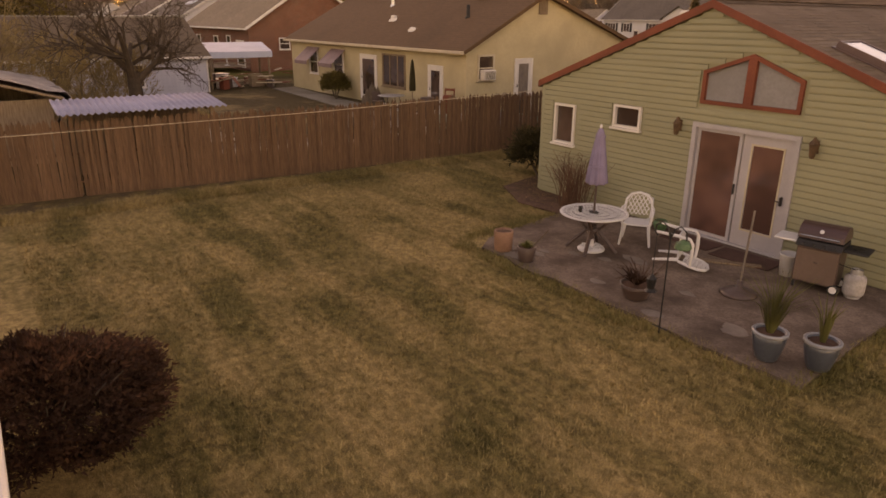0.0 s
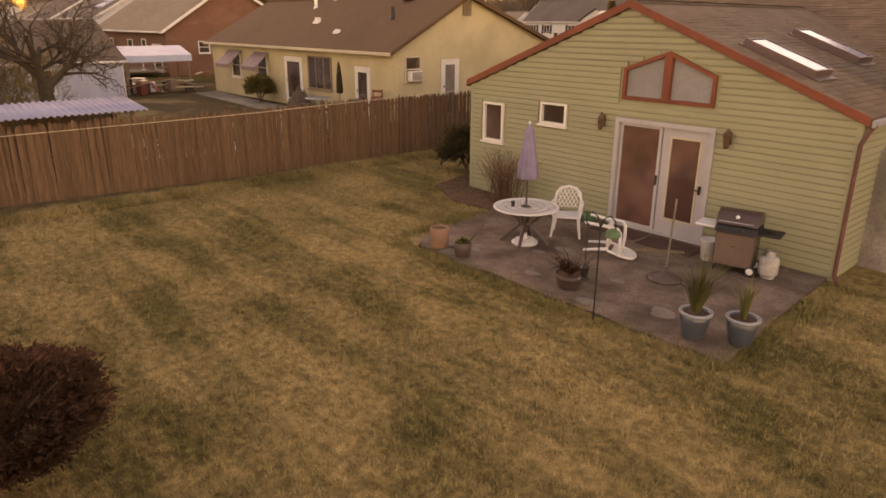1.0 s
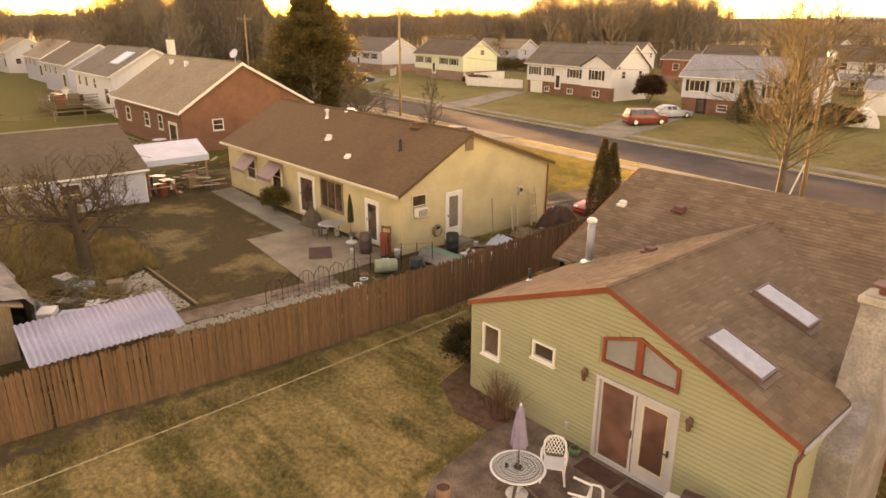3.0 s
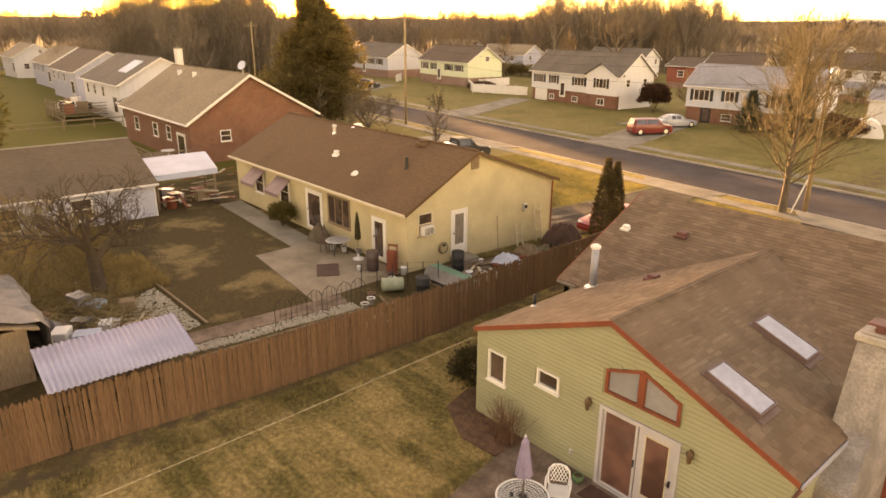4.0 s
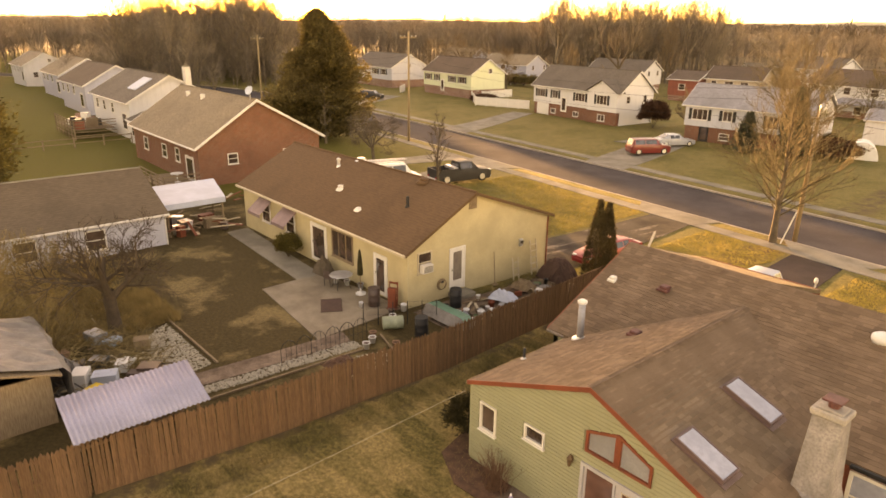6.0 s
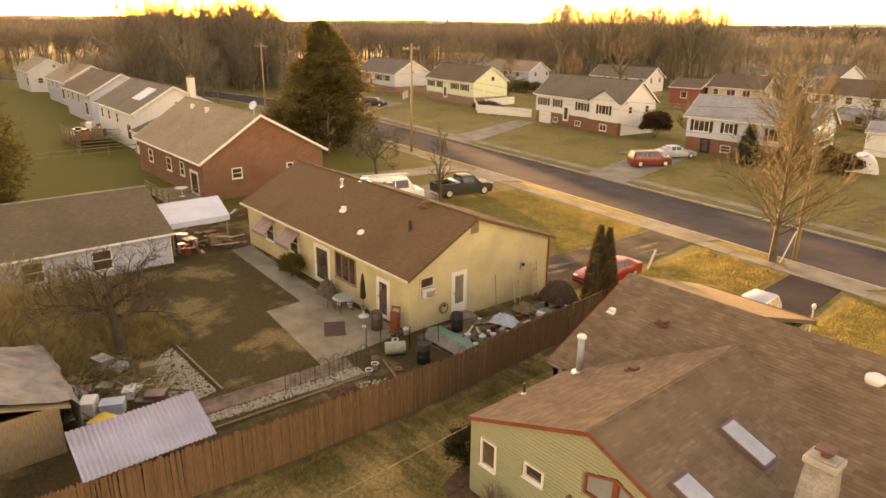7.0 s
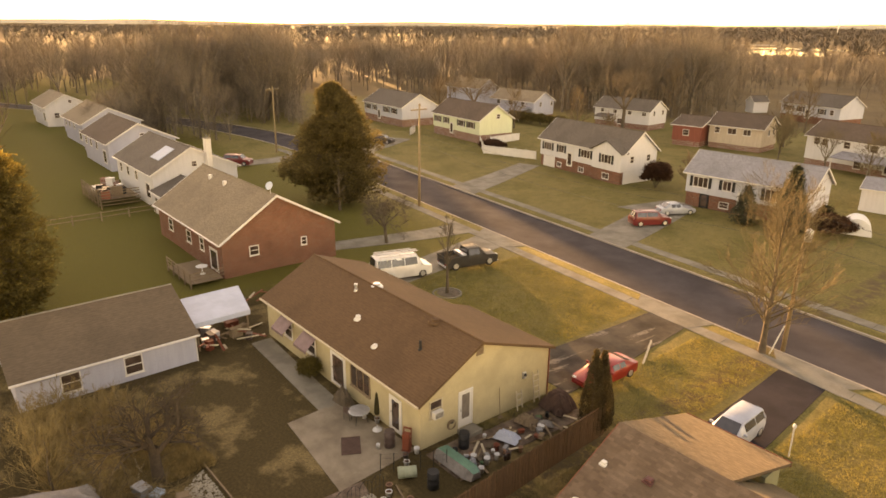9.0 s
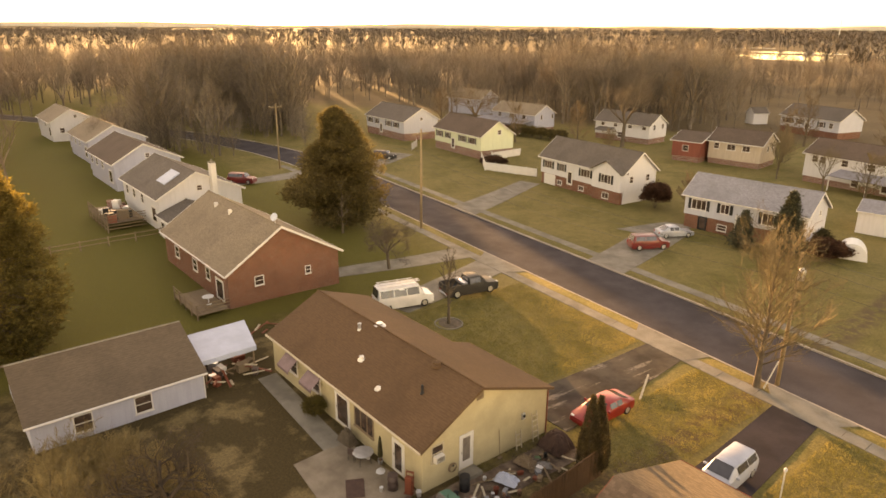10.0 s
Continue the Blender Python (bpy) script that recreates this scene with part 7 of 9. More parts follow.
# ---- woods ----
def woods():
    rnd = random.Random(77)
    kinds = []
    for s in range(7):
        tr, cr, _ = bare_tree(100 + s, 16.0, 4, 4, 0.62, 1.1, 0.22)
        both = G().join(tr).join(cr)
        tri = []
        for f in both.f:
            tri += [(f[0], f[i], f[i + 1]) for i in range(1, len(f) - 1)]
        kinds.append((np.array(both.v), np.array(tri)))

    def light_gap(x, y):
        d = math.hypot(x, y)
        return d < 235 and abs(y - (40 - 0.4187 * (x + 30))) < 9 + 4 * noise.noise((x * 0.05, y * 0.05, 2))

    def spots(n, lo, hi, test):
        out, tries = [], 0
        while len(out) < n and tries < n * 60:
            tries += 1
            a = rnd.uniform(-0.35, 2.2)
            d = math.sqrt(rnd.uniform(lo * lo, hi * hi))
            x, y = -math.sin(a) * d + 2, math.cos(a) * d
            if test(x, y) and not light_gap(x, y):
                out.append((x, y))
        return out

    def edge(x, y):
        away = y - 0.35 * x + 12 * noise.noise((x * 0.02, y * 0.02, 1))
        if math.degrees(math.atan2(-x, y)) < 26.5:
            return away > 245 and rnd.random() < 0.5
        left = x < -60 and y < 12 - 0.02 * x and y < 20 and y > -60
        return away > 182 or (x < -205) or (left and rnd.random() < 0.35)

    def sunward(s, o):
        return -10 - 0.922 * s + 0.386 * o, 14 + 0.386 * s + 0.922 * o

    V, F, k = [], [], 0
    near = spots(380, 95, 330, edge)
    near += [(-math.sin(a_) * d_, math.cos(a_) * d_) for a_, d_ in ((rnd.uniform(0.475, 0.72), rnd.uniform(175, 245)) for _ in range(58))]
    near += [p for p in (sunward(rnd.uniform(120, 200), rnd.uniform(-30, 6)) for _ in range(60)) if abs(p[1] - street_y(p[0])) > 9]
    bundles = []
    for s in range(7):
        r2 = random.Random(500 + s)
        vs, fs = [(-0.16, 0, -1), (0.16, 0, -1), (0.03, 0, 11), (0, -0.16, -1), (0, 0.16, -1), (0, 0.03, 11)], [(0, 1, 2), (3, 4, 5)]
        for i in range(230):
            h, a = r2.uniform(3.5, 13), r2.uniform(0, 6.283)
            L = r2.uniform(1.5, 4.6) * (1.25 - h / 16)
            o_ = Vector((math.cos(a), math.sin(a), 0)) * r2.uniform(0, 1.6) + Vector((0, 0, h))
            q = Vector((math.cos(a + r2.gauss(0, 0.6)) * L, math.sin(a + r2.gauss(0, 0.6)) * L, L * r2.uniform(0.5, 1.9)))
            b = Vector((-math.sin(a), math.cos(a), r2.uniform(-0.6, 0.6))) * r2.uniform(0.02, 0.06)
            n = len(vs)
            vs += [tuple(o_ - b), tuple(o_ + b), tuple(o_ + q)]
            fs.append((n, n + 1, n + 2))
        bundles.append((np.array(vs), np.array(fs)))
    more = spots(2300, 100, 420, lambda x, y: edge(x, y) or math.hypot(x, y) > 330)
    more += [(-math.sin(a_) * d_, math.cos(a_) * d_) for a_, d_ in ((rnd.uniform(0.475, 0.72), rnd.uniform(175, 245)) for _ in range(80))]
    more += [p for p in (sunward(rnd.uniform(125, 205), rnd.uniform(-30, 6)) for _ in range(170)) if abs(p[1] - street_y(p[0])) > 9]
    low = []
    while len(low) < 620:
        x, y = rnd.uniform(-270, -64), rnd.uniform(-60, 15)
        if y < 4 + (-110 - x) * 0.25 and not (x > -92 and y > 1) and not light_gap(x, y):
            low.append((x, y))
    low += [p for p in (sunward(rnd.uniform(118, 230), rnd.uniform(-38, 5)) for _ in range(330)) if abs(p[1] - street_y(p[0])) > 8 and not light_gap(*p)]
    for q, (x, y) in enumerate(low):
        v, f = bundles[rnd.randrange(7)]
        s, a = rnd.uniform(0.42, 0.8), rnd.uniform(0, 6.283)
        c, sn = math.cos(a) * s * 1.25, math.sin(a) * s * 1.25
        V.append(np.stack([v[:, 0] * c - v[:, 1] * sn + x, v[:, 0] * sn + v[:, 1] * c + y, (v[:, 2] - 2.2) * s + ground_z(x, y)], 1)), F.append(f + k)
        k += len(v)
    for q, (x, y) in enumerate(near + more):
        v, f = kinds[rnd.randrange(7)] if q < len(near) else bundles[rnd.randrange(7)]
        s, a = rnd.uniform(0.75, 1.25) * (1.2 if 380 <= q < len(near) else 1.25 if q >= len(near) + 2300 else 0.72 if math.atan2(-x, y) < 0.4625 else 0.95), rnd.uniform(0, 6.283)
        c, sn = math.cos(a) * s, math.sin(a) * s
        w = np.stack([v[:, 0] * c - v[:, 1] * sn + x, v[:, 0] * sn + v[:, 1] * c + y, v[:, 2] * s + ground_z(x, y)], 1)
        V.append(w), F.append(f + k)
        k += len(v)
    V, F = np.concatenate(V), np.concatenate(F)
    me = bpy.data.meshes.new("woods")
    me.from_pydata(V.tolist(), [], F.tolist())
    me.materials.append(M['fartwig'])
    tagged(new("woods", me), "leafless brown winter woods behind the houses", "woods", kind="stuff")
    # farther off: trees as bundles of fine upswept branches
    V, F, k = [], [], 0
    base = []
    for s in range(6):
        r2 = random.Random(300 + s)
        vs, fs = [], []
        vs += [(-0.25, 0, -1), (0.25, 0, -1), (0.05, 0, 9), (0, -0.25, -1), (0, 0.25, -1), (0, 0.05, 9)]
        fs += [(0, 1, 2), (3, 4, 5)]
        for i in range(46):
            h = r2.uniform(2, 12)
            a = r2.uniform(0, 6.283)
            L = r2.uniform(2.5, 5.5) * (1.15 - h / 18)
            q = Vector((math.cos(a) * L, math.sin(a) * L, L * r2.uniform(0.5, 1.5)))
            o_ = Vector((math.cos(a) * 0.2, math.sin(a) * 0.2, h))
            b = Vector((-math.sin(a), math.cos(a), r2.uniform(-0.5, 0.5))) * r2.uniform(0.12, 0.35)
            n = len(vs)
            vs += [tuple(o_ - b * 0.4), tuple(o_ + q * 0.7 + b), tuple(o_ + q), tuple(o_ + q * 0.6 - b)]
            fs += [(n, n + 1, n + 2), (n, n + 2, n + 3)]
        base.append((np.array(vs), np.array(fs)))
    far = spots(8000, 330, 2400, lambda x, y: noise.noise((x * 0.004, y * 0.004, 3)) > -0.22 and not (0.4 < math.atan2(-x, y) < 0.475 and 480 < math.hypot(x, y) < 860))
    for x, y in far:
        v, f = base[rnd.randrange(6)]
        d = math.hypot(x, y)
        s = rnd.uniform(0.8, 1.3) * (1 + max(0, d - 500) / 1500)
        a = rnd.uniform(0, 6.283)
        c, sn = math.cos(a) * s, math.sin(a) * s
        zs = s if d < 500 else rnd.uniform(0.8, 1.2)
        w = np.stack([v[:, 0] * c - v[:, 1] * sn + x, v[:, 0] * sn + v[:, 1] * c + y, v[:, 2] * zs + ground_z(x, y)], 1)
        V.append(w), F.append(f + k)
        k += len(v)
    V, F = np.concatenate(V), np.concatenate(F)
    me = bpy.data.meshes.new("far_woods")
    me.from_pydata(V.tolist(), [], F.tolist())
    me.materials.append(M['hazetwig'])
    tagged(new("far_woods", me), "hazy brown leafless woods reaching to the horizon", "woods", kind="stuff")


woods()
# a ridge closes the plain; its pale base colour is painted distance haze
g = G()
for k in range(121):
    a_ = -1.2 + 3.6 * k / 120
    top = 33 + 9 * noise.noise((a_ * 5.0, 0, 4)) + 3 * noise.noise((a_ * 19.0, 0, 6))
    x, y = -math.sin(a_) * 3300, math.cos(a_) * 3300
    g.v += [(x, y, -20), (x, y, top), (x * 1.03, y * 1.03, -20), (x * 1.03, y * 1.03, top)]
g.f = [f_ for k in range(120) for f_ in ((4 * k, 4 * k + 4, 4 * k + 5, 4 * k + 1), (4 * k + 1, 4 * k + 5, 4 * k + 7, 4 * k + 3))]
alone("backdrop", g, plain("haze_painted_ridge", (0.45, 0.4, 0.34), 0.95, 0.1, 0.002, 0.02, 0.0), "far wooded ridge along the horizon, haze painted into its colour", "hills", "structure", smooth=True)
# bright water and roofs far off
for x, y, w, d in ((-305, 640, 60, 34), (-262, 590, 34, 26), (-330, 760, 50, 30), (-420, 560, 45, 14), (-470, 900, 50, 16), (-180, 700, 60, 24)):
    g = G().lathe([(1.0, -0.3), (1.0, 0.0)], 24).moved(Matrix.Diagonal((w, d, 1, 1)))
    m_ = Matrix.Translation((x, y, ground_z(x, y) + 0.6))
    alone("pond", g, M['pond'] if 'pond' in M else M.setdefault('pond', plain("pale_pond_water", (0.5, 0.5, 0.52), 0.08, 0.05, 0.02, 0.3, 0.02, spec=0.8)), "pale pond shining between distant trees", "water", "structure", at=m_)
alone("radio_mast", G().tube([(-560, 1450, 0), (-560, 1450, 75)], [1.0, 0.4], 6), M['steel'], "distant thin radio mast on the horizon", "mast")

# ---- the patio ----
g = G()
rnd = random.Random(2)
edge = [(-9.0, 11.83), (-8.95, 10.6), (-8.7, 9.3), (-8.45, 8.3), (-8.1, 7.85)]
edge += [(-8.1 + i * 0.38, 7.8 + rnd.uniform(-0.06, 0.06)) for i in range(1, 16)] + [(-2.12, 7.82), (-2.28, 9.6), (-2.42, 11.83)]
g.slab([(x, y, 0.05) for x, y in edge[::-1]], 0.15)
alone("patio", g, M['patio'], "worn stained concrete patio slab behind the house", "patio", "structure")
rnd = random.Random(31)
for k in range(17):
    x, y, r = rnd.uniform(-7.8, -5.2) if k % 5 else rnd.uniform(-4.6, -3.2), rnd.uniform(7.95, 8.8) if k % 4 else rnd.uniform(9, 10), rnd.uniform(0.07, 0.16)
    pts = [(x + r * math.cos(a) * rnd.uniform(0.7, 1.2) * 1.3, y + r * math.sin(a) * rnd.uniform(0.6, 1.0), 0.054 + 0.0006 * k) for a in np.arange(0, 6.28, 0.62)]
    alone("flagstone", G().slab(pts, 0.02), M['flag'] if 'flag' in M else M.setdefault('flag', plain("pale_flag", (0.17, 0.135, 0.115), 0.9, 0.2, 2, 30, 0.3)), "pale irregular flagstone set in the patio", "flagstone", "structure")
PZ = 0.052
M['mulch'] = plain("red_brown_mulch", (0.1, 0.05, 0.032), 0.95, 0.35, 4, 30, 0.8)
M['terracotta'] = plain("dusty_terracotta", (0.26, 0.14, 0.095), 0.85, 0.2, 3, 30, 0.2)
M['glaze'] = plain("blue_grey_glaze", (0.05, 0.06, 0.075), 0.3, 0.2, 3, 20, 0.05, spec=0.5)
M['rimglaze'] = plain("pale_rim_glaze", (0.19, 0.205, 0.23), 0.3, 0.1, 3, 20, 0.05, spec=0.5)
M['purple'] = plain("faded_purple_canvas", (0.2, 0.17, 0.26), 0.85, 0.12, 3, 60, 0.15)
M['green'] = plain("green_plastic", (0.05, 0.12, 0.06), 0.45, 0.2, 3, 40, 0.05)
M['teal'] = plain("faded_teal_hull", (0.07, 0.19, 0.145), 0.5, 0.2, 1.5, 30, 0.1)
M['red'] = plain("red_enamel", (0.42, 0.03, 0.025), 0.35, 0.15, 2, 40, 0.05)
M['blue'] = plain("blue_sheet", (0.3, 0.42, 0.55), 0.5, 0.25, 4, 30, 0.2)
M['brownmetal'] = plain("brown_enamel", (0.075, 0.05, 0.045), 0.4, 0.15, 2, 40, 0.05)
bed = G()
bed.slab([(-11.6, 11.3, 0.03), (-10.2, 10.6, 0.03), (-9.0, 10.7, 0.03), (-8.98, 11.82, 0.03), (-10.9, 11.82, 0.03), (-11.4, 13.6, 0.03), (-12.3, 13.6, 0.03)], 0.1)
alone("flower_bed", bed, M['mulch'], "bed of dark red-brown mulch along the house wall", "flower bed", "structure")


def lattice_ring(g, r0, r1, z, n, twist, t=0.012, w=0.012):
    """Slanted bars between two circles, for cast tops."""
    for i in range(n):
        a = 6.283 * i / n
        p, q = [], []
        for k in range(4):
            u = k / 3
            r = r0 + (r1 - r0) * u
            b = a + twist * u
            p.append((r * math.cos(b), r * math.sin(b), z))
        g.tube(p, w, 4, caps=False)
    return g


def round_table():
    t = thing("patio_table", "round white lattice-top table with dark crossed legs", "table", (-6.87, 9.42, PZ))
    top = G().lathe([(0.56, 0.685), (0.6, 0.69), (0.61, 0.705), (0.6, 0.72), (0.56, 0.72)], 40, hollow=True)
    part("table_rim", top, M['whitep'], t, "white table rim", smooth=True)
    part("tabletop", G().lathe([(0.02, 0.69), (0.57, 0.69), (0.57, 0.7), (0.02, 0.7)], 40), M['black'], t, "dark backing under the lattice")
    bars = G()
    for k in range(6):
        r0, r1 = 0.1 + k * 0.078, 0.1 + (k + 1) * 0.078
        lattice_ring(bars, r0, r1, 0.71, 15 + k * 8, 0.3 / (1 + k * 0.5) if k % 2 else -0.3 / (1 + k * 0.5), w=0.0068)
        bars.tube([(r1 * math.cos(a * 0.157), r1 * math.sin(a * 0.157), 0.712) for a in range(41)], 0.006, 4)
    part("lattice", bars, M['whitep'], t, "white cast lattice of slanted bars", kind="stuff")
    for i in range(4):
        a = 0.5 + i * 1.5708
        c, s_ = math.cos(a), math.sin(a)
        part("leg", G().tube([(0.4 * c, 0.4 * s_, 0.69), (0.22 * c, 0.22 * s_, 0.5), (0.1 * c, 0.1 * s_, 0.38), (0.3 * c, 0.3 * s_, 0.18), (0.46 * c, 0.46 * s_, 0.0)], [0.035, 0.035, 0.04, 0.035, 0.03], 6), M['brownmetal'], t)
    part("leg_hub", G().lathe([(0.09, 0.33), (0.11, 0.38), (0.09, 0.43)], 10), M['brownmetal'], t)
    u = thing("patio_umbrella", "closed faded purple patio umbrella standing through the table", "umbrella", (-6.87, 9.42, PZ))
    part("foot_plate", G().lathe([(0.24, 0), (0.25, 0.03), (0.2, 0.06), (0.05, 0.09), (0.04, 0.2), (0.02, 0.2)], 20), M['whitep'], u, "white cast foot plate")
    for k in range(8):
        a = k * 0.785
        part("scroll", G().tube([(0.1 * math.cos(a), 0.1 * math.sin(a), 0.09), (0.17 * math.cos(a + 0.3), 0.17 * math.sin(a + 0.3), 0.085), (0.22 * math.cos(a), 0.22 * math.sin(a), 0.06)], 0.012, 5), M['whitep'], u)
    part("pole", G().tube([(0, 0, 0.05), (0, 0, 2.2)], 0.019, 8), M['brownmetal'], u)
    g = G()
    prof = [(0.17, 1.26), (0.19, 1.3), (0.16, 1.6), (0.13, 1.9), (0.1, 2.15), (0.085, 2.24), (0.1, 2.27), (0.05, 2.42), (0.015, 2.46)]
    prof = [(r * 0.88, 1.24 + (z - 1.26) * 0.82) for r, z in prof]
    seg = 32
    for i, (r, z) in enumerate(prof):
        for a in range(seg):
            th = 6.283 * a / seg
            k = 1 + (0.22 * math.cos(th * 8) + 0.05 * math.sin(th * 3 + i)) * (1 - i / len(prof))
            g.v.append((r * k * math.cos(th), r * k * math.sin(th), z))
    for i in range(len(prof) - 1):
        for a in range(seg):
            b = (a + 1) % seg
            g.f.append((i * seg + a, i * seg + b, (i + 1) * seg + b, (i + 1) * seg + a))
    part("canopy", g, M['purple'], u, "furled faded purple canvas", smooth=True)
    part("tie_strap", G().lathe([(0.142, 1.54), (0.154, 1.56), (0.142, 1.58)], 20), M['purple'], u)
    part("finial", G().lathe([(0.015, 2.215), (0.03, 2.24), (0.015, 2.28)], 10), M['whitep'], u)
    c = thing("drinking_cup", "small dark cup standing on the table", "cup", (-7.0, 9.2, PZ + 0.722))
    part("cup", G().lathe([(0.03, 0), (0.038, 0.1), (0.03, 0.1), (0.026, 0.01)], 12), M['dark'], c)


round_table()


def plastic_chair(at, label):
    """A stacking garden armchair: legs, seat, arched lattice back, arms."""
    t = thing("garden_chair", label, "chair", at, "white plastic garden chairs")
    seat = G()
    n = 7
    for i in range(n):
        for j in range(n):
            u, v = i / (n - 1), j / (n - 1)
            x, y = -0.23 + 0.46 * u, -0.23 + 0.45 * v
            seat.v.append((x * (1 - 0.08 * v), y, 0.43 - 0.035 * math.sin(math.pi * u) * math.sin(math.pi * min(1, v * 1.1)) - 0.02 * v + (-0.03 if j == 0 else 0)))
    k = len(seat.v)
    seat.v += [(x, y, z - 0.02) for x, y, z in seat.v]
    for i in range(n - 1):
        for j in range(n - 1):
            a, b, c, d = i * n + j, (i + 1) * n + j, (i + 1) * n + j + 1, i * n + j + 1
            seat.f += [(a, b, c, d), (d + k, c + k, b + k, a + k)]
    for i in range(n - 1):
        for a, b in ((i * n, (i + 1) * n), ((i + 1) * n + n - 1, i * n + n - 1), (i + 1, i), ((n - 1) * n + i, (n - 1) * n + i + 1)):
            seat.f.append((b, a, a + k, b + k))
    part("seat", seat, M['whitep'], t)
    for x, y in ((-0.22, -0.21), (0.22, -0.21), (-0.2, 0.2), (0.2, 0.2)):
        part("leg", G().tube([(x, y, 0.42), (x * 1.12, y * 1.12, 0.2), (x * 1.25, y * 1.25, 0.0)], [0.034, 0.028, 0.022], 6), M['whitep'], t)
    arch = [(-0.23, 0.22, 0.42), (-0.25, 0.27, 0.6), (-0.23, 0.31, 0.75), (-0.15, 0.335, 0.85), (0, 0.34, 0.885), (0.15, 0.335, 0.85), (0.23, 0.31, 0.75), (0.25, 0.27, 0.6), (0.23, 0.22, 0.42)]
    part("back_frame", G().tube(arch, 0.026, 6), M['whitep'], t)
    lat = G()
    for i in range(-5, 7):
        for sgn in (-1, 1):
            pts = []
            for s2 in range(9):
                z = 0.48 + 0.36 * s2 / 8
                x = i * 0.075 + sgn * (z - 0.66) * 0.6
                lim = 0.2 * math.sqrt(max(0.0, 1 - max(0, (z - 0.7) / 0.17) ** 2))
                if abs(x) < lim + 0.005:
                    pts.append((x, 0.235 + (z - 0.45) * 0.24, z))
            if len(pts) > 1:
                lat.tube(pts, 0.011, 4, caps=False)
    part("back_lattice", lat, M['whitep'], t, "diamond lattice backrest")
    for sx in (-1, 1):
        part("arm", G().tube([(sx * 0.25, 0.27, 0.62), (sx * 0.28, 0.1, 0.635), (sx * 0.28, -0.12, 0.63), (sx * 0.27, -0.2, 0.58), (sx * 0.25, -0.22, 0.4)], [0.024, 0.03, 0.03, 0.026, 0.024], 6), M['whitep'], t)
    return t


plastic_chair(pose(-6.72, 10.45, PZ, 0, 0, 36), "white plastic garden chair with a lattice back by the table")
plastic_chair(Matrix(((0.43, 0, 0.9, -5.82), (-0.9, 0, 0.43, 9.9), (0, -1, 0, PZ + 0.365), (0, 0, 0, 1))), "white plastic garden chair tipped over on its back")


def pot(name, at, prof, mat, label, rim=None, soil=True, seg=24):
    t = thing(name, label, "plant pot", at)
    r, z = prof[-1]
    part("pot", G().lathe(prof + [(r * 0.93, z), (r * 0.9, z - 0.08)], seg), M[mat], t, smooth=True)
    if rim:
        part("rim", G().lathe([(r - 0.005, z - 0.04), (r + 0.022, z - 0.036), (r + 0.026, z), (r + 0.005, z + 0.01), (r - 0.015, z)], seg, hollow=True), M[rim], t, smooth=True)
    if soil:
        part("soil", G().lathe([(r * 0.92, z - 0.06), (r * 0.92, z - 0.035), (r * 0.3, z - 0.02)], 14), M['mulch'], t)
    return t


def spikes(t, n, h, z, seed, mat='blade', spread=0.5, w=0.016):
    rnd = random.Random(seed)
    for i in range(n):
        a, b = rnd.uniform(0, 6.283), rnd.random() ** 0.6 * spread
        L = h * rnd.uniform(0.65, 1.05)
        c, s_ = math.cos(a), math.sin(a)
        p = [(0.03 * c, 0.03 * s_, z), (L * 0.45 * b * c, L * 0.45 * b * s_, z + L * 0.55), (L * b * c * 1.15, L * b * s_ * 1.15, z + L * (1 - 0.3 * b))]
        g = G()
        for k, (x, y, zz) in enumerate(p):
            ww = w * (1, 0.9, 0.12)[k]
            g.v += [(x - s_ * ww, y + c * ww, zz), (x + s_ * ww, y - c * ww, zz), (x, y, zz - ww * 0.6)]
        g.f = [(0, 1, 4, 3), (3, 4, 7, 6), (1, 2, 5, 4), (4, 5, 8, 7), (2, 0, 3, 5), (5, 3, 6, 8)]
        part("leaf", g, M[mat], t)


bowl = [(0.12, 0), (0.135, 0.02), (0.165, 0.13), (0.195, 0.27), (0.19, 0.38)]
p = pot("planter", (-2.74, 8.14, PZ), bowl, 'glaze', "blue glazed planter with a pale rim and spiky yucca", 'rimglaze')
spikes(p, 80, 0.85, 0.34, 3, spread=0.65, w=0.007)
p = pot("planter", (-2.24, 8.42, PZ), bowl, 'glaze', "blue glazed planter with a pale rim and a thin spiky plant", 'rimglaze')
spikes(p, 34, 0.7, 0.34, 4, spread=0.4, w=0.008)
pot("pot", (-7.75, 8.06, PZ), [(0.15, 0), (0.16, 0.01), (0.175, 0.36), (0.165, 0.38)], 'terracotta', "straight-sided brown clay pot at the patio edge", None)
p = pot("pot", (-7.08, 8.02, PZ), [(0.12, 0), (0.13, 0.01), (0.17, 0.26), (0.16, 0.27)], 'brownmetal', "dark pot with a low yellow-green plant", None)
spikes(p, 40, 0.17, 0.22, 5, spread=1.1, w=0.02)
part("stick", G().tube([(0.05, 0.02, 0.2), (0.32, 0.2, 0.62)], 0.01, 5), M['bark'], p, "thin dark stick")
p = pot("pot", (-4.92, 8.3, PZ), [(0.14, 0), (0.17, 0.02), (0.22, 0.16), (0.25, 0.24)], 'brownmetal', "wide brown pot with a dried brown plant", None)
rnd = random.Random(6)
for i in range(60):
    a, b = rnd.uniform(0, 6.283), rnd.uniform(0.1, 0.45)
    part("dry_stem", G().tube([(0, 0, 0.2), (b * 0.5 * math.cos(a), b * 0.5 * math.sin(a), 0.36), (b * math.cos(a + 0.3), b * math.sin(a + 0.3), rnd.uniform(0.3, 0.55))], [0.007, 0.006, 0.003], 4, caps=False), M['redshrub'], p)
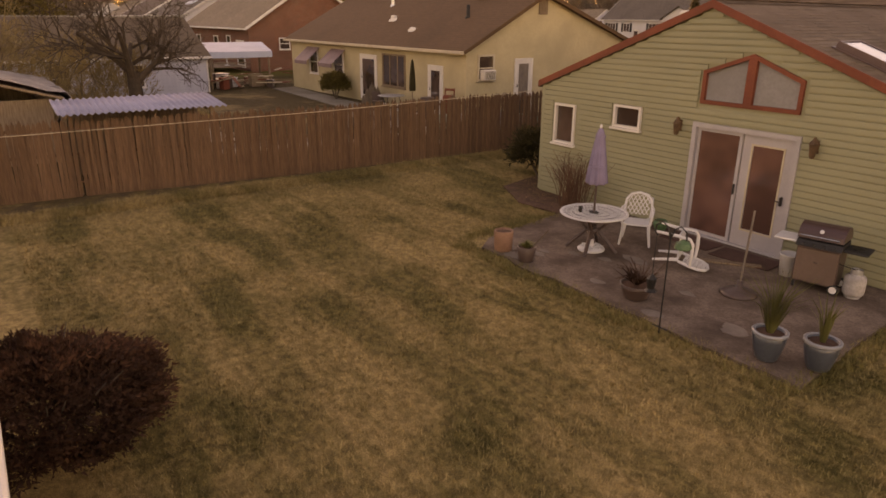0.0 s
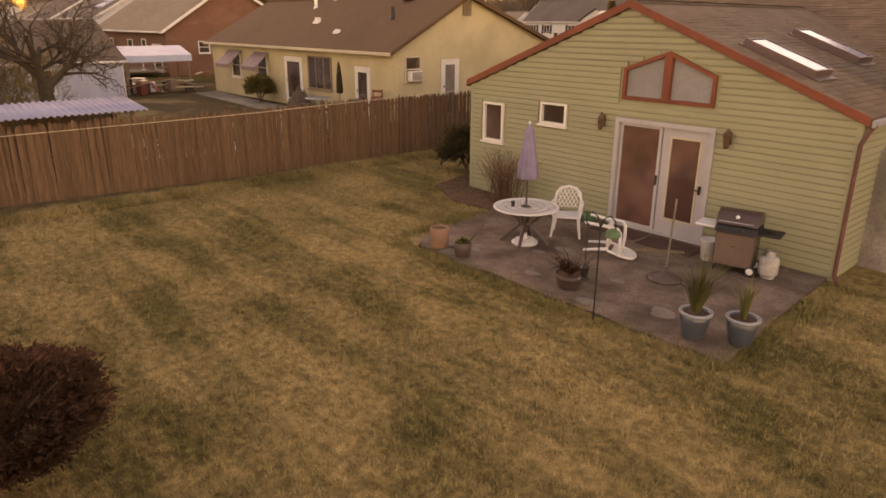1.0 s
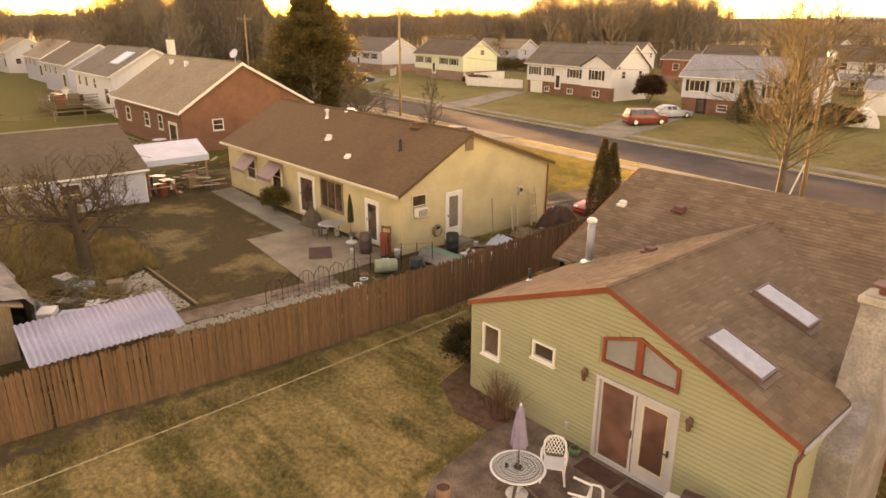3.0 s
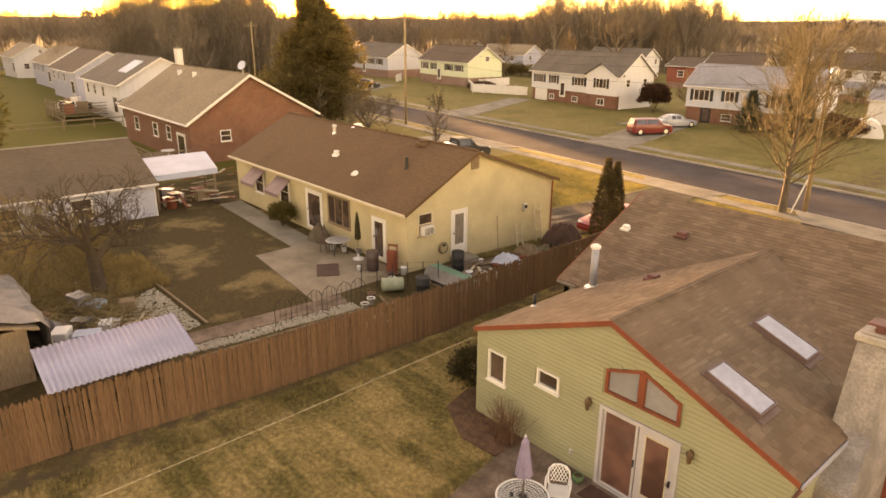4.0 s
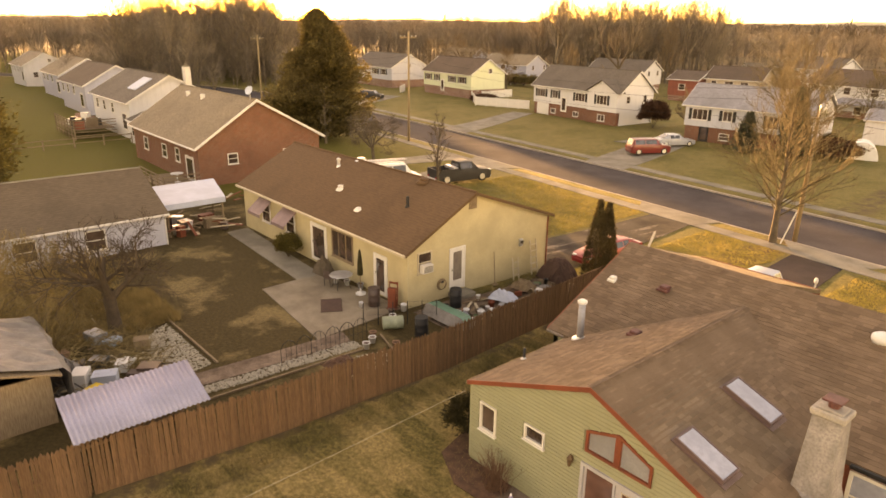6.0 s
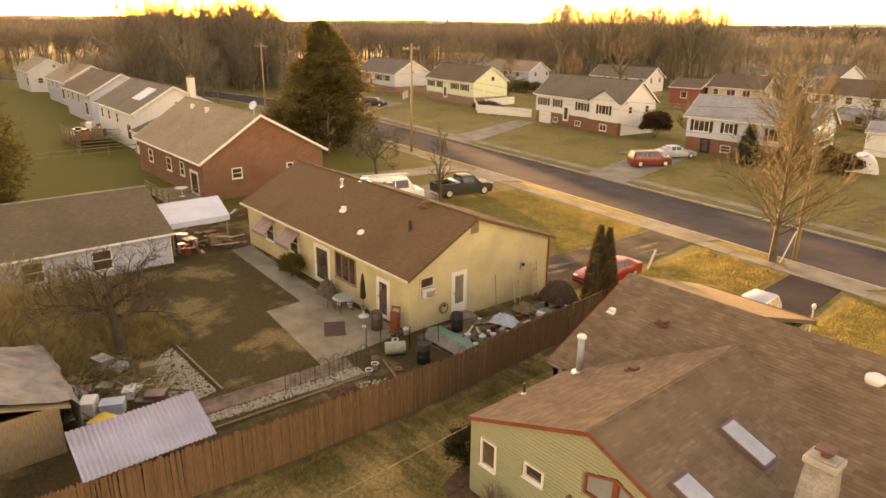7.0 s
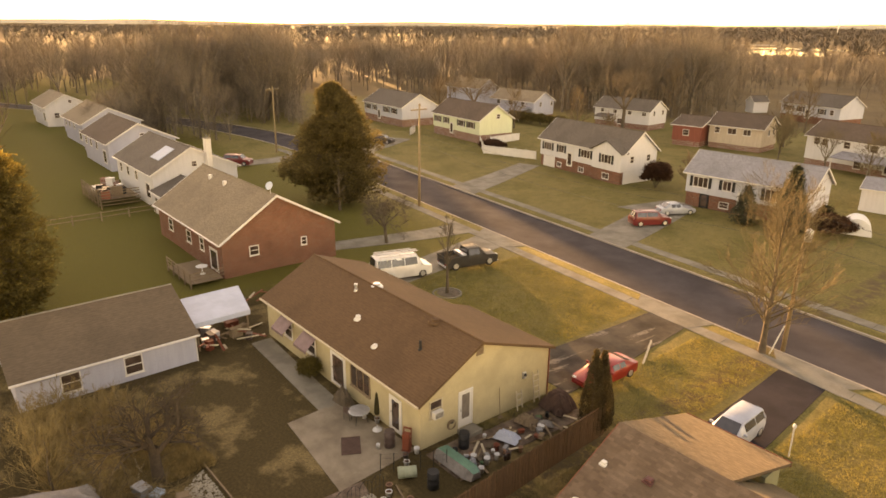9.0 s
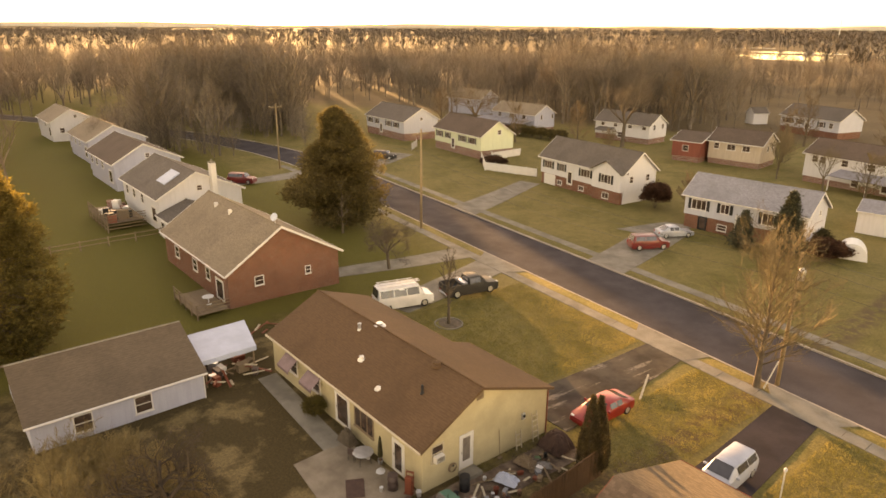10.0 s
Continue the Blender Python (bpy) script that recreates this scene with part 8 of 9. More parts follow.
pot("pot", (-6.95, 11.5, PZ), [(0.1, 0), (0.13, 0.06), (0.15, 0.14), (0.12, 0.2)], 'green', "small dark green glazed pot by the door", None)

# shepherd's hook with hanging lanterns
t = thing("shepherd_hook", "black iron double shepherd's hook with a hanging lantern", "garden hook", (-4.0, 7.68, 0))
part("stem", G().tube([(0, 0, -0.15), (0, 0, 1.45)], 0.011, 6), M['dark'], t)
for sgn in (-1, 1):
    part("hook", G().tube([(0, 0, 1.35), (sgn * 0.05, 0, 1.5), (sgn * 0.14, 0, 1.56), (sgn * 0.23, 0, 1.5), (sgn * 0.24, 0, 1.4), (sgn * 0.19, 0, 1.36)], 0.01, 6), M['dark'], t)
part("foot", G().tube([(-0.12, 0, 0.1), (0.12, 0, 0.1)], 0.01, 5), M['dark'], t)
part("lantern", G().tube([(-0.21, 0, 1.36), (-0.21, 0, 0.8)], 0.005, 4).lathe([(0.02, 0.8), (0.07, 0.74), (0.05, 0.6), (0.09, 0.56), (0.02, 0.54)], 8, (-0.21, 0, 0)), M['dark'], t)
part("feeder", G().lathe([(0.1, 1.28), (0.11, 1.3), (0.09, 1.36), (0.02, 1.4)], 10, (0.2, 0, 0)), M['green'], t)

# bare umbrella stand with a pole
t = thing("umbrella_stand", "round dark umbrella stand with a thin leaning pole", "umbrella stand", (-4.13, 9.75, PZ))
part("plate", G().lathe([(0.27, 0), (0.28, 0.025), (0.22, 0.06), (0.05, 0.1), (0.04, 0.22), (0.02, 0.22)], 22), M['brownmetal'], t, smooth=True)
part("pole", G().tube([(0, 0, 0.05), (0.06, -0.02, 1.35)], 0.017, 8), M['curtain'], t)


def grill():
    t = thing("gas_grill", "brown and black gas grill with side shelves and hood down", "grill", pose(-3.62, 11.05, PZ, 0, 0, 12) @ Matrix.Scale(0.9, 4))
    part("cabinet", G().box(-0.34, -0.24, 0.12, 0.34, 0.26, 0.78, 0.012), M['brownmetal'], t)
    part("cabinet_door", G().box(-0.325, -0.258, 0.15, 0.325, -0.24, 0.74, 0.008), M['grillpanel'], t, "grey-brown front panel")
    part("handle", G().tube([(-0.05, -0.26, 0.52), (-0.03, -0.285, 0.52), (0.03, -0.285, 0.52), (0.05, -0.26, 0.52)], 0.008, 5), M['chrome'], t)
    part("control_panel", G().convex([(-0.36, -0.3, 0.78), (0.36, -0.3, 0.78), (0.36, -0.24, 0.88), (-0.36, -0.24, 0.88), (-0.36, 0.26, 0.78), (0.36, 0.26, 0.78), (0.36, 0.26, 0.88), (-0.36, 0.26, 0.88)], [(0, 1, 2, 3), (4, 5, 6, 7), (0, 1, 5, 4), (2, 3, 7, 6), (0, 3, 7, 4), (1, 2, 6, 5)]), M['black'], t)
    for k in range(4):
        part("knob", G().lathe([(0.026, 0), (0.026, 0.03), (0.015, 0.035)], 10).moved(pose(-0.24 + k * 0.16, -0.285, 0.825, 62)), M['dark'], t)
    hood = G()
    for i in range(11):
        a = math.pi * (0.02 + 0.96 * i / 10)
        y, z = 0.02 - 0.28 * math.cos(a), 0.885 + 0.27 * math.sin(a) ** 0.8
        hood.v += [(-0.36, y, z), (0.36, y, z)]
    hood.f = [(2 * i, 2 * i + 1, 2 * i + 3, 2 * i + 2) for i in range(10)] + [tuple(range(0, 22, 2))[::-1], tuple(range(1, 22, 2)), (0, 20, 21, 1)]
    h = part("hood", hood, M['hood'], t, "dark enamelled grill hood")
    part("hood_handle", G().tube([(-0.3, -0.27, 0.97), (-0.3, -0.33, 0.98), (0.3, -0.33, 0.98), (0.3, -0.27, 0.97)], 0.014, 8), M['chrome'], h)
    part("gauge", G().lathe([(0.035, 0), (0.035, 0.015), (0.02, 0.02)], 12).moved(pose(0, -0.235, 1.06, 55)), M['whitep'], h)
    part("shelf", G().box(-0.74, -0.24, 0.8, -0.37, 0.22, 0.84, 0.012), M['whitep'], t, "pale side shelf")
    part("shelf", G().box(0.37, -0.24, 0.78, 0.74, 0.22, 0.82, 0.012), M['black'], t)
    part("side_burner", G().lathe([(0.1, 0.82), (0.1, 0.84), (0.05, 0.85)], 12, (0.55, 0.0, 0)), M['dark'], t)
    for x in (-0.31, 0.31):
        for y in (-0.2, 0.22):
            part("leg", G().box(x - 0.02, y - 0.02, 0.0 if x < 0 else 0.06, x + 0.02, y + 0.02, 0.13, 0.004), M['black'], t)
    for y in (-0.24, 0.24):
        w = part("wheel", G().lathe([(0.085, -0.022), (0.095, -0.012), (0.095, 0.012), (0.085, 0.022)], 16).moved(pose(0.33, y, 0.095, 90)), M['black'], t, smooth=True)
        part("wheel_rim", G().lathe([(0.06, -0.026), (0.065, 0.0), (0.06, 0.026)], 12).moved(pose(0.33, y, 0.095, 90)), M['whitep'], w)
    tank = thing("propane_tank", "white propane tank with a collar beside the grill", "propane tank", (-3.08, 11.1, PZ))
    part("tank", G().lathe([(0.11, 0), (0.11, 0.03), (0.125, 0.04), (0.15, 0.07), (0.155, 0.12), (0.155, 0.3), (0.145, 0.34), (0.11, 0.37), (0.04, 0.385)], 20), M['tank'], tank)
    part("collar", G().lathe([(0.085, 0.37), (0.085, 0.45), (0.078, 0.45), (0.078, 0.37)], 16, hollow=True), M['steel'], tank)
    part("valve", G().lathe([(0.02, 0.37), (0.02, 0.42), (0.035, 0.43), (0.03, 0.45)], 8), M['steel'], tank)
    part("gas_hose", G().tube([(0, 0, 0.43), (-0.2, -0.15, 0.5), (-0.35, -0.05, 0.7)], 0.009, 5), M['black'], tank)


M['tank'] = plain("tank_enamel", (0.3, 0.285, 0.28), 0.5, 0.25, 5, 30, 0.1)
M['grillpanel'] = plain("grey_brown_enamel", (0.13, 0.088, 0.072), 0.4, 0.12, 2, 40, 0.05)
M['hood'] = plain("dark_hood_enamel", (0.058, 0.03, 0.03), 0.3, 0.1, 2, 40, 0.02, spec=0.5)
grill()


def bucket(at, mat='whitep', label="white plastic bucket on the patio", s=1.0):
    t = thing("bucket", label, "bucket", at if isinstance(at, Matrix) else Matrix.Translation(at) @ Matrix.Diagonal((1, 1, 1, 1)))
    part("pail", G().lathe([(0.125 * s, 0), (0.15 * s, 0.34 * s), (0.16 * s, 0.35 * s), (0.155 * s, 0.37 * s), (0.14 * s, 0.37 * s), (0.115 * s, 0.02)], 18), M[mat], t, smooth=True)
    part("bail", G().tube([(0.15 * s, 0, 0.34 * s), (0.1 * s, 0.1 * s, 0.28 * s), (0, 0.16 * s, 0.24 * s), (-0.1 * s, 0.1 * s, 0.28 * s), (-0.15 * s, 0, 0.34 * s)], 0.005, 4), M['steel'], t)
    return t


M['mat'] = plain("red_brown_mat", (0.075, 0.036, 0.028), 0.95, 0.2, 3, 90, 0.5)
bucket((-4.16, 11.2, PZ))
for x, y, w, d, r in ((-6.15, 11.38, 1.05, 0.55, 0), (-4.98, 11.32, 1.1, 0.6, 3)):
    alone("door_mat", G().box(-w / 2, -d / 2, 0, w / 2, d / 2, 0.018, 0.006), M['mat'], "dark red-brown ribbed door mat", "mat", at=pose(x, y, PZ, 0, 0, r))
alone("plank", G().box(-0.7, -0.07, 0, 0.7, 0.07, 0.03, 0.005), M['timber'], "loose weathered plank lying on the patio", "plank", at=pose(-5.15, 10.75, PZ, 0, 0, 35))
t = thing("wall_socket", "small outdoor socket box low on the green wall", "socket", (-7.45, WALL_Y - 0.03, 0.5))
part("cover", G().box(-0.05, -0.04, -0.07, 0.05, 0, 0.07, 0.01), M['steel'], t)


def cane_shrub(at, seed, n, h, label, spread=0.8):
    rnd = random.Random(seed)
    t = thing("cane_shrub", label, "shrub", at)
    canes, tw = G(), G()
    for i in range(n):
        a, b = rnd.uniform(0, 6.283), rnd.uniform(0.05, spread)
        L = h * rnd.uniform(0.6, 1.05)
        s_ = Vector((rnd.gauss(0, 0.16), rnd.gauss(0, 0.1), 0))
        p = [s_, s_ + Vector((math.cos(a) * b * 0.35, math.sin(a) * b * 0.2, L * 0.55)), s_ + Vector((math.cos(a) * b, math.sin(a) * b * 0.5, L))]
        canes.tube(p, [0.009, 0.007, 0.003], 4, caps=False)
        for k in range(4):
            q = p[1].lerp(p[2], rnd.random())
            canes.tube([q, q + Vector((rnd.gauss(0, 0.1), rnd.gauss(0, 0.08), rnd.uniform(0.02, 0.14)))], [0.004, 0.002], 3, caps=False)
    part("crown", canes, M['canes'], t)


cane_shrub((-9.25, 11.35, 0.02), 4, 90, 1.15, "upright leafless red-brown canes against the green wall")

# own shed at the edge of the lawn
s_ = gable_house("garden_shed", "small weathered grey shed with white roof trim", pose(-6.3, -3.4, 0), 3.9, 3.35, 0.3, 2.05, 2.9, 'gwall', 'roof_grey', over=0.28)
s_["category"] = "shed"

# ---- clutter behind the fence ----
def drum(at, mat, label):
    t = thing("drum", label, "drum", at)
    part("drum_body", G().lathe([(0.27, 0), (0.29, 0.02), (0.285, 0.28), (0.295, 0.3), (0.285, 0.32), (0.285, 0.58), (0.295, 0.6), (0.285, 0.62), (0.29, 0.86), (0.27, 0.88)], 20), M[mat], t, smooth=True)
    part("lid", G().lathe([(0.28, 0.875), (0.28, 0.9), (0.2, 0.905)], 20), M[mat], t)


M['barrel'] = plain("pale_green_plastic", (0.24, 0.27, 0.2), 0.6, 0.2, 2, 30, 0.1)
drum(pose(-20.0, 15.0, 0.33, 0, 90, 60), 'barrel', "pale green barrel lying on its side on the patio")
drum(pose(-19.9, 19.15, 0.03), 'black', "black rubbish bin beside the upturned boat")
drum(pose(-18.4, 15.9, 0.03), 'black', "black rubbish bin behind the fence")
drum(pose(-22.4, 16.2, 0.04), 'brownmetal', "dark drum beside the cream house")
t = thing("rowing_boat", "upturned flat-bottomed boat with a teal bottom behind the fence", "boat", pose(-18.8, 17.75, 0.0, -6, 0, 1))
def hull(rings):
    g = G()
    for x, low, high, z in rings:
        g.v += [(x, -low, 0.12), (x, low, 0.12), (x, high, z), (x, -high, z)]
    for i in range(len(rings) - 1):
        a = 4 * i
        g.f += [(a + k, a + 4 + k, a + 4 + (k + 1) % 4, a + (k + 1) % 4) for k in range(4)]
    k = 4 * (len(rings) - 1)
    g.f += [(3, 2, 1, 0), (k, k + 1, k + 2, k + 3)]
    return g


part("hull", hull([(-1.35, 0.42, 0.26, 0.5), (-1.15, 0.52, 0.3, 0.6), (1.0, 0.52, 0.3, 0.6), (1.35, 0.34, 0.22, 0.46)]), M['tarp'], t, "grey-brown boat sides")
part("bottom_panel", G().slab([(-1.34, -0.26, 0.51), (-1.15, -0.3, 0.612), (-1.15, 0.3, 0.612), (-1.34, 0.26, 0.51)], 0.02).slab([(-1.15, -0.3, 0.612), (1.0, -0.3, 0.612), (1.0, 0.3, 0.612), (-1.15, 0.3, 0.612)], 0.02).slab([(1.0, -0.3, 0.612), (1.34, -0.22, 0.48), (1.34, 0.22, 0.48), (1.0, 0.3, 0.612)], 0.02), M['teal'], t, "teal painted flat bottom")
for sx in (-0.8, 0.8):
    part("trestle", G().box(sx - 0.05, -0.5, -0.15, sx + 0.05, 0.5, 0.118, 0.01), M['timber'], t)


def heap(name, at, w, d, h, mat, label, category, seed, rough=0.5):
    """A crumpled sheet thrown over a pile."""
    rnd = random.Random(seed)
    g, n = G(), 13
    for i in range(n):
        for j in range(n):
            u, v = i / (n - 1) * 2 - 1, j / (n - 1) * 2 - 1
            r = max(abs(u), abs(v))
            z = h * (1 - r ** 2.2) * (1 - rough / 2 + rough * rnd.random()) if r < 0.98 else 0.0
            g.v.append((u * w / 2 * rnd.uniform(0.92, 1.08), v * d / 2 * rnd.uniform(0.92, 1.08), max(0.0, z)))
    g.f = [(i * n + j, (i + 1) * n + j, (i + 1) * n + j + 1, i * n + j + 1) for i in range(n - 1) for j in range(n - 1)]
    return alone(name, g, M[mat], label, category, at=at if isinstance(at, Matrix) else Matrix.Translation(at))


heap("tarpaulin", (-19.5, 26.0, 0.0), 1.7, 1.6, 1.1, 'darkmat', "pile under a dark brown tarpaulin by the fence end", "tarpaulin", 1, 0.12)
heap("plastic_sheet", pose(-18.9, 21.3, 0.2, 0, 0, 20), 1.3, 0.8, 0.4, 'sheet', "crumpled white plastic sheet thrown over clutter", "plastic sheet", 2)
heap("plastic_sheet", pose(-18.6, 24.0, 0.05, 0, 0, 40), 0.9, 0.5, 0.25, 'tarp', "crumpled grey plastic sheet on the ground", "plastic sheet", 3)
heap("sack", pose(-19.5, 23.4, 0.05, 0, 0, 10), 1.2, 0.9, 0.4, 'timber', "heap of brown sacks beside the fence", "sack", 4)
heap("tarpaulin", pose(-24.0, 3.2, 0.0, 0, 0, 15), 2.2, 1.6, 0.8, 'tarp', "pile under a grey sheet by the garden shed", "tarpaulin", 5)
heap("leaf_mound", pose(-18.2, 11.9, 0.0), 1.5, 1.3, 0.35, 'mulch', "round mound of dark brown leaves by the fence", "compost", 6)
rnd = random.Random(41)
mats = ['whitep', 'terracotta', 'rimglaze', 'rust', 'brownmetal', 'green', 'dark', 'timber', 'bark']
for i in range(18):
    x, y = rnd.uniform(-19.9, -17.5), rnd.uniform(18.3, 25.2) if i % 2 else rnd.uniform(18.2, 20.4)
    m_ = rnd.choice(mats)
    bucket(pose(x, y, 0.04 if i % 3 else 0.16, 0 if i % 3 else 86, 0, rnd.uniform(0, 360)), m_, "old garden bucket among clutter behind the fence", rnd.uniform(0.6, 1.1))
for i in range(20):
    x, y = rnd.uniform(-19.9, -17.5), rnd.uniform(18.6, 25.6)
    L = rnd.uniform(0.5, 1.8)
    alone("scrap_plank", G().box(-L / 2, -0.06, 0, L / 2, 0.06, 0.03, 0.004), M[rnd.choice(['timber', 'pale_timber'])], "loose scrap plank in a clutter behind the fence", "plank", group="scrap planks", at=pose(x, y, 0.05 + 0.03 * (i % 4), rnd.uniform(-4, 4), rnd.uniform(-8, 8), rnd.uniform(0, 180)))
for i in range(16):
    x, y = rnd.uniform(-19.8, -17.6), rnd.uniform(18.8, 25.4)
    w, d, hh = rnd.uniform(0.16, 0.4), rnd.uniform(0.14, 0.3), rnd.uniform(0.1, 0.25)
    alone("storage_box", G().box(-w / 2, -d / 2, 0, w / 2, d / 2, hh, 0.015).box(-w / 2 - 0.01, -d / 2 - 0.01, hh, w / 2 + 0.01, d / 2 + 0.01, hh + 0.03, 0.008), M[rnd.choice(mats + ['timber'])], "small storage box in the clutter behind the fence", "box", at=pose(x, y, 0.045, 0, 0, rnd.uniform(0, 180)))
for i, (x, y) in enumerate(((-19.6, 14.2), (-19.2, 13.9), (-18.2, 14.4), (-20.5, 15.9), (-21.0, 16.2), (-25.4, 16.6), (-26.0, 16.3), (-24.6, 16.9), (-28.3, 16.7), (-18.9, 13.4))):
    pot("pot", (x, y, 0.04), [(0.1, 0), (0.11, 0.01), (0.15, 0.24), (0.165, 0.24), (0.165, 0.28), (0.15, 0.28)], rnd.choice(['terracotta', 'whitep', 'rimglaze', 'brownmetal']), "garden pot standing in the neighbour's yard")
t = thing("hand_truck", "tall rust-brown hand truck standing by the cream house", "hand truck", pose(-21.6, 16.75, 0.04, 0, 0, 30))
for sx in (-0.2, 0.2):
    part("upright", G().tube([(sx, 0, 0.1), (sx, 0.05, 1.3)], 0.03, 8), M['rust'], t)
for z in (0.3, 0.6, 0.9, 1.2):
    part("crossbar", G().box(-0.2, -0.01, z, 0.2, 0.05, z + 0.09, 0.008), M['rust'], t)
part("toe_plate", G().box(-0.25, -0.3, 0.02, 0.25, 0.02, 0.04, 0.005), M['rust'], t)
part("load", G().box(-0.19, -0.26, 0.06, 0.19, -0.02, 1.05, 0.03), M['rust'], t)
u = thing("patio_umbrella", "closed olive umbrella on a white base beside the cream house", "umbrella", (-24.0, 16.5, 0.04))
part("base", G().lathe([(0.26, 0), (0.26, 0.05), (0.05, 0.12), (0.03, 0.3)], 16), M['whitep'], u)
part("pole", G().tube([(0, 0, 0.1), (0, 0, 2.3)], 0.02, 6), M['timber'], u)
part("canopy", G().lathe([(0.13, 1.0), (0.15, 1.1), (0.12, 1.7), (0.06, 2.2), (0.02, 2.32)], 12), M['shrub'], u)
t = thing("patio_chair", "dark folding chair on the neighbour's patio", "chair", pose(-25.9, 15.9, 0.04, 0, 0, 200))
part("seat", G().box(-0.22, -0.22, 0.4, 0.22, 0.22, 0.43, 0.01), M['brownmetal'], t)
part("backrest", G().box(-0.22, 0.2, 0.45, 0.22, 0.23, 0.85, 0.01), M['brownmetal'], t)
for x in (-0.2, 0.2):
    for y in (-0.2, 0.2):
        part("leg", G().tube([(x, y, 0), (x, y, 0.41)], 0.014, 5), M['dark'], t)
for x, y, k in ((-18.7, 18.75, 1.0), (-18.1, 19.1, 1.05), (-17.75, 18.4, 0.95), (-18.05, 19.75, 0.9), (-21.0, 16.9, 0.95), (-22.6, 15.6, 0.7)):
    bucket((x, y, 0.04), 'whitep', "white plastic bucket standing in the neighbour's yard", k)
t = thing("patio_table", "round grey glass-topped table beside the cream house", "table", (-25.3, 16.2, 0.04))
part("tabletop", G().lathe([(0.58, 0.69), (0.6, 0.705), (0.58, 0.72)], 24), M['steel'], t)
for k in range(4):
    a_ = 0.6 + k * 1.5708
    part("leg", G().tube([(0.5 * math.cos(a_), 0.5 * math.sin(a_), 0), (0.38 * math.cos(a_), 0.38 * math.sin(a_), 0.69)], 0.016, 5), M['dark'], t)
heap("bench_cover", pose(-27.6, 16.55, 0.04, 0, 0, 8), 1.3, 0.7, 0.9, 'bark', "dark covered bench heaped with pots by the house", "bench", 9, 0.5)
# arched wire border
t = thing("wire_border", "row of arched black wire garden panels beside the path", "garden border", (-19.7, 10.0, 0.0))
for k in range(6):
    y0 = k * 0.66
    part("arch", G().tube([(0, y0, -0.05), (0, y0, 0.75), (0, y0 + 0.1, 0.95), (0, y0 + 0.33, 1.08), (0, y0 + 0.56, 0.95), (0, y0 + 0.66, 0.75), (0, y0 + 0.66, -0.05)], 0.012, 5), M['dark'], t)
    for j in (0.22, 0.44):
        part("wire", G().tube([(0, y0 + j, -0.05), (0, y0 + j, 1.02)], 0.007, 4), M['dark'], t)
    part("wire", G().tube([(0, y0, 0.4), (0, y0 + 0.66, 0.4)], 0.007, 4), M['dark'], t)
# small mesh fence by the house corner
t = thing("mesh_fence", "sagging wire mesh fence on thin stakes", "fence", (-20.9, 14.6, 0.0))
for k in range(6):
    part("stake", G().tube([(k * 0.35, k * 0.55, -0.1), (k * 0.35, k * 0.55, 1.1)], 0.02, 5), M['dark'], t)
    if k:
        for z in (0.2, 0.5, 0.8, 1.05):
            part("strand", G().tube([((k - 1) * 0.35, (k - 1) * 0.55, z), (k * 0.35, k * 0.55, z)], 0.005, 3), M['dark'], t)
# stacked scrap under and beyond the canopy
rnd = random.Random(52)
for i in range(34):
    x, y = rnd.uniform(-42.4, -38.4), rnd.uniform(12.6, 16.6)
    if i > 24:
        x, y = rnd.uniform(-47, -43.5), rnd.uniform(16.5, 20.5)
    L = rnd.uniform(0.6, 2.2)
    alone("scrap_plank", G().box(-L / 2, -0.08, 0, L / 2, 0.08, 0.05, 0.005), M[rnd.choice(['timber', 'pale_timber', 'rust'])], "loose scrap plank in a pile under the canopy", "plank", group="scrap planks under the canopy", at=pose(x, y, 0.03 + rnd.uniform(0, 0.6), rnd.uniform(-8, 8), rnd.uniform(-14, 14), rnd.uniform(0, 180)))
for i in range(12):
    x, y = rnd.uniform(-42, -38.6), rnd.uniform(12.8, 16.4)
    w, d, hh = rnd.uniform(0.4, 0.9), rnd.uniform(0.3, 0.6), rnd.uniform(0.3, 0.8)
    alone("storage_box", G().box(-w / 2, -d / 2, 0, w / 2, d / 2, hh, 0.02).box(-w / 2 - 0.02, -d / 2 - 0.02, hh, w / 2 + 0.02, d / 2 + 0.02, hh + 0.04, 0.01), M[rnd.choice(['timber', 'brownmetal', 'steel', 'whitep', 'rust'])], "old storage box under the white canopy", "box", at=pose(x, y, 0.0, 0, 0, rnd.uniform(0, 180)))
# yard junk round the gnarled tree
for i in range(16):
    x, y = rnd.uniform(-29.5, -22.5), rnd.uniform(2.8, 7.2)
    L = rnd.uniform(0.8, 2.4)
    alone("branch", G().tube([(-L / 2, 0, 0.05), (0, rnd.uniform(-0.2, 0.2), 0.14), (L / 2, rnd.uniform(-0.3, 0.3), 0.08)], [0.06, 0.05, 0.025], 6), M['pale_timber' if i % 2 else 'bark'], "cut branch lying in the back yard", "branch", at=pose(x, y, 0.0, 0, 0, rnd.uniform(0, 180)))
for i in range(9):
    x, y = rnd.uniform(-27.5, -22.0), rnd.uniform(3.2, 6.6)
    w, d, hh = rnd.uniform(0.3, 0.9), rnd.uniform(0.3, 0.6), rnd.uniform(0.2, 0.7)
    alone("crate", G().box(-w / 2, -d / 2, 0, w / 2, d / 2, hh, 0.02).box(-w / 2 + 0.05, -d / 2 - 0.015, hh * 0.3, w / 2 - 0.05, d / 2 + 0.015, hh * 0.45, 0.004), M[rnd.choice(['timber', 'rimglaze', 'whitep', 'blue', 'brownmetal'])], "old crate in the cluttered back yard", "crate", at=pose(x, y, 0.0, 0, 0, rnd.uniform(0, 180)))
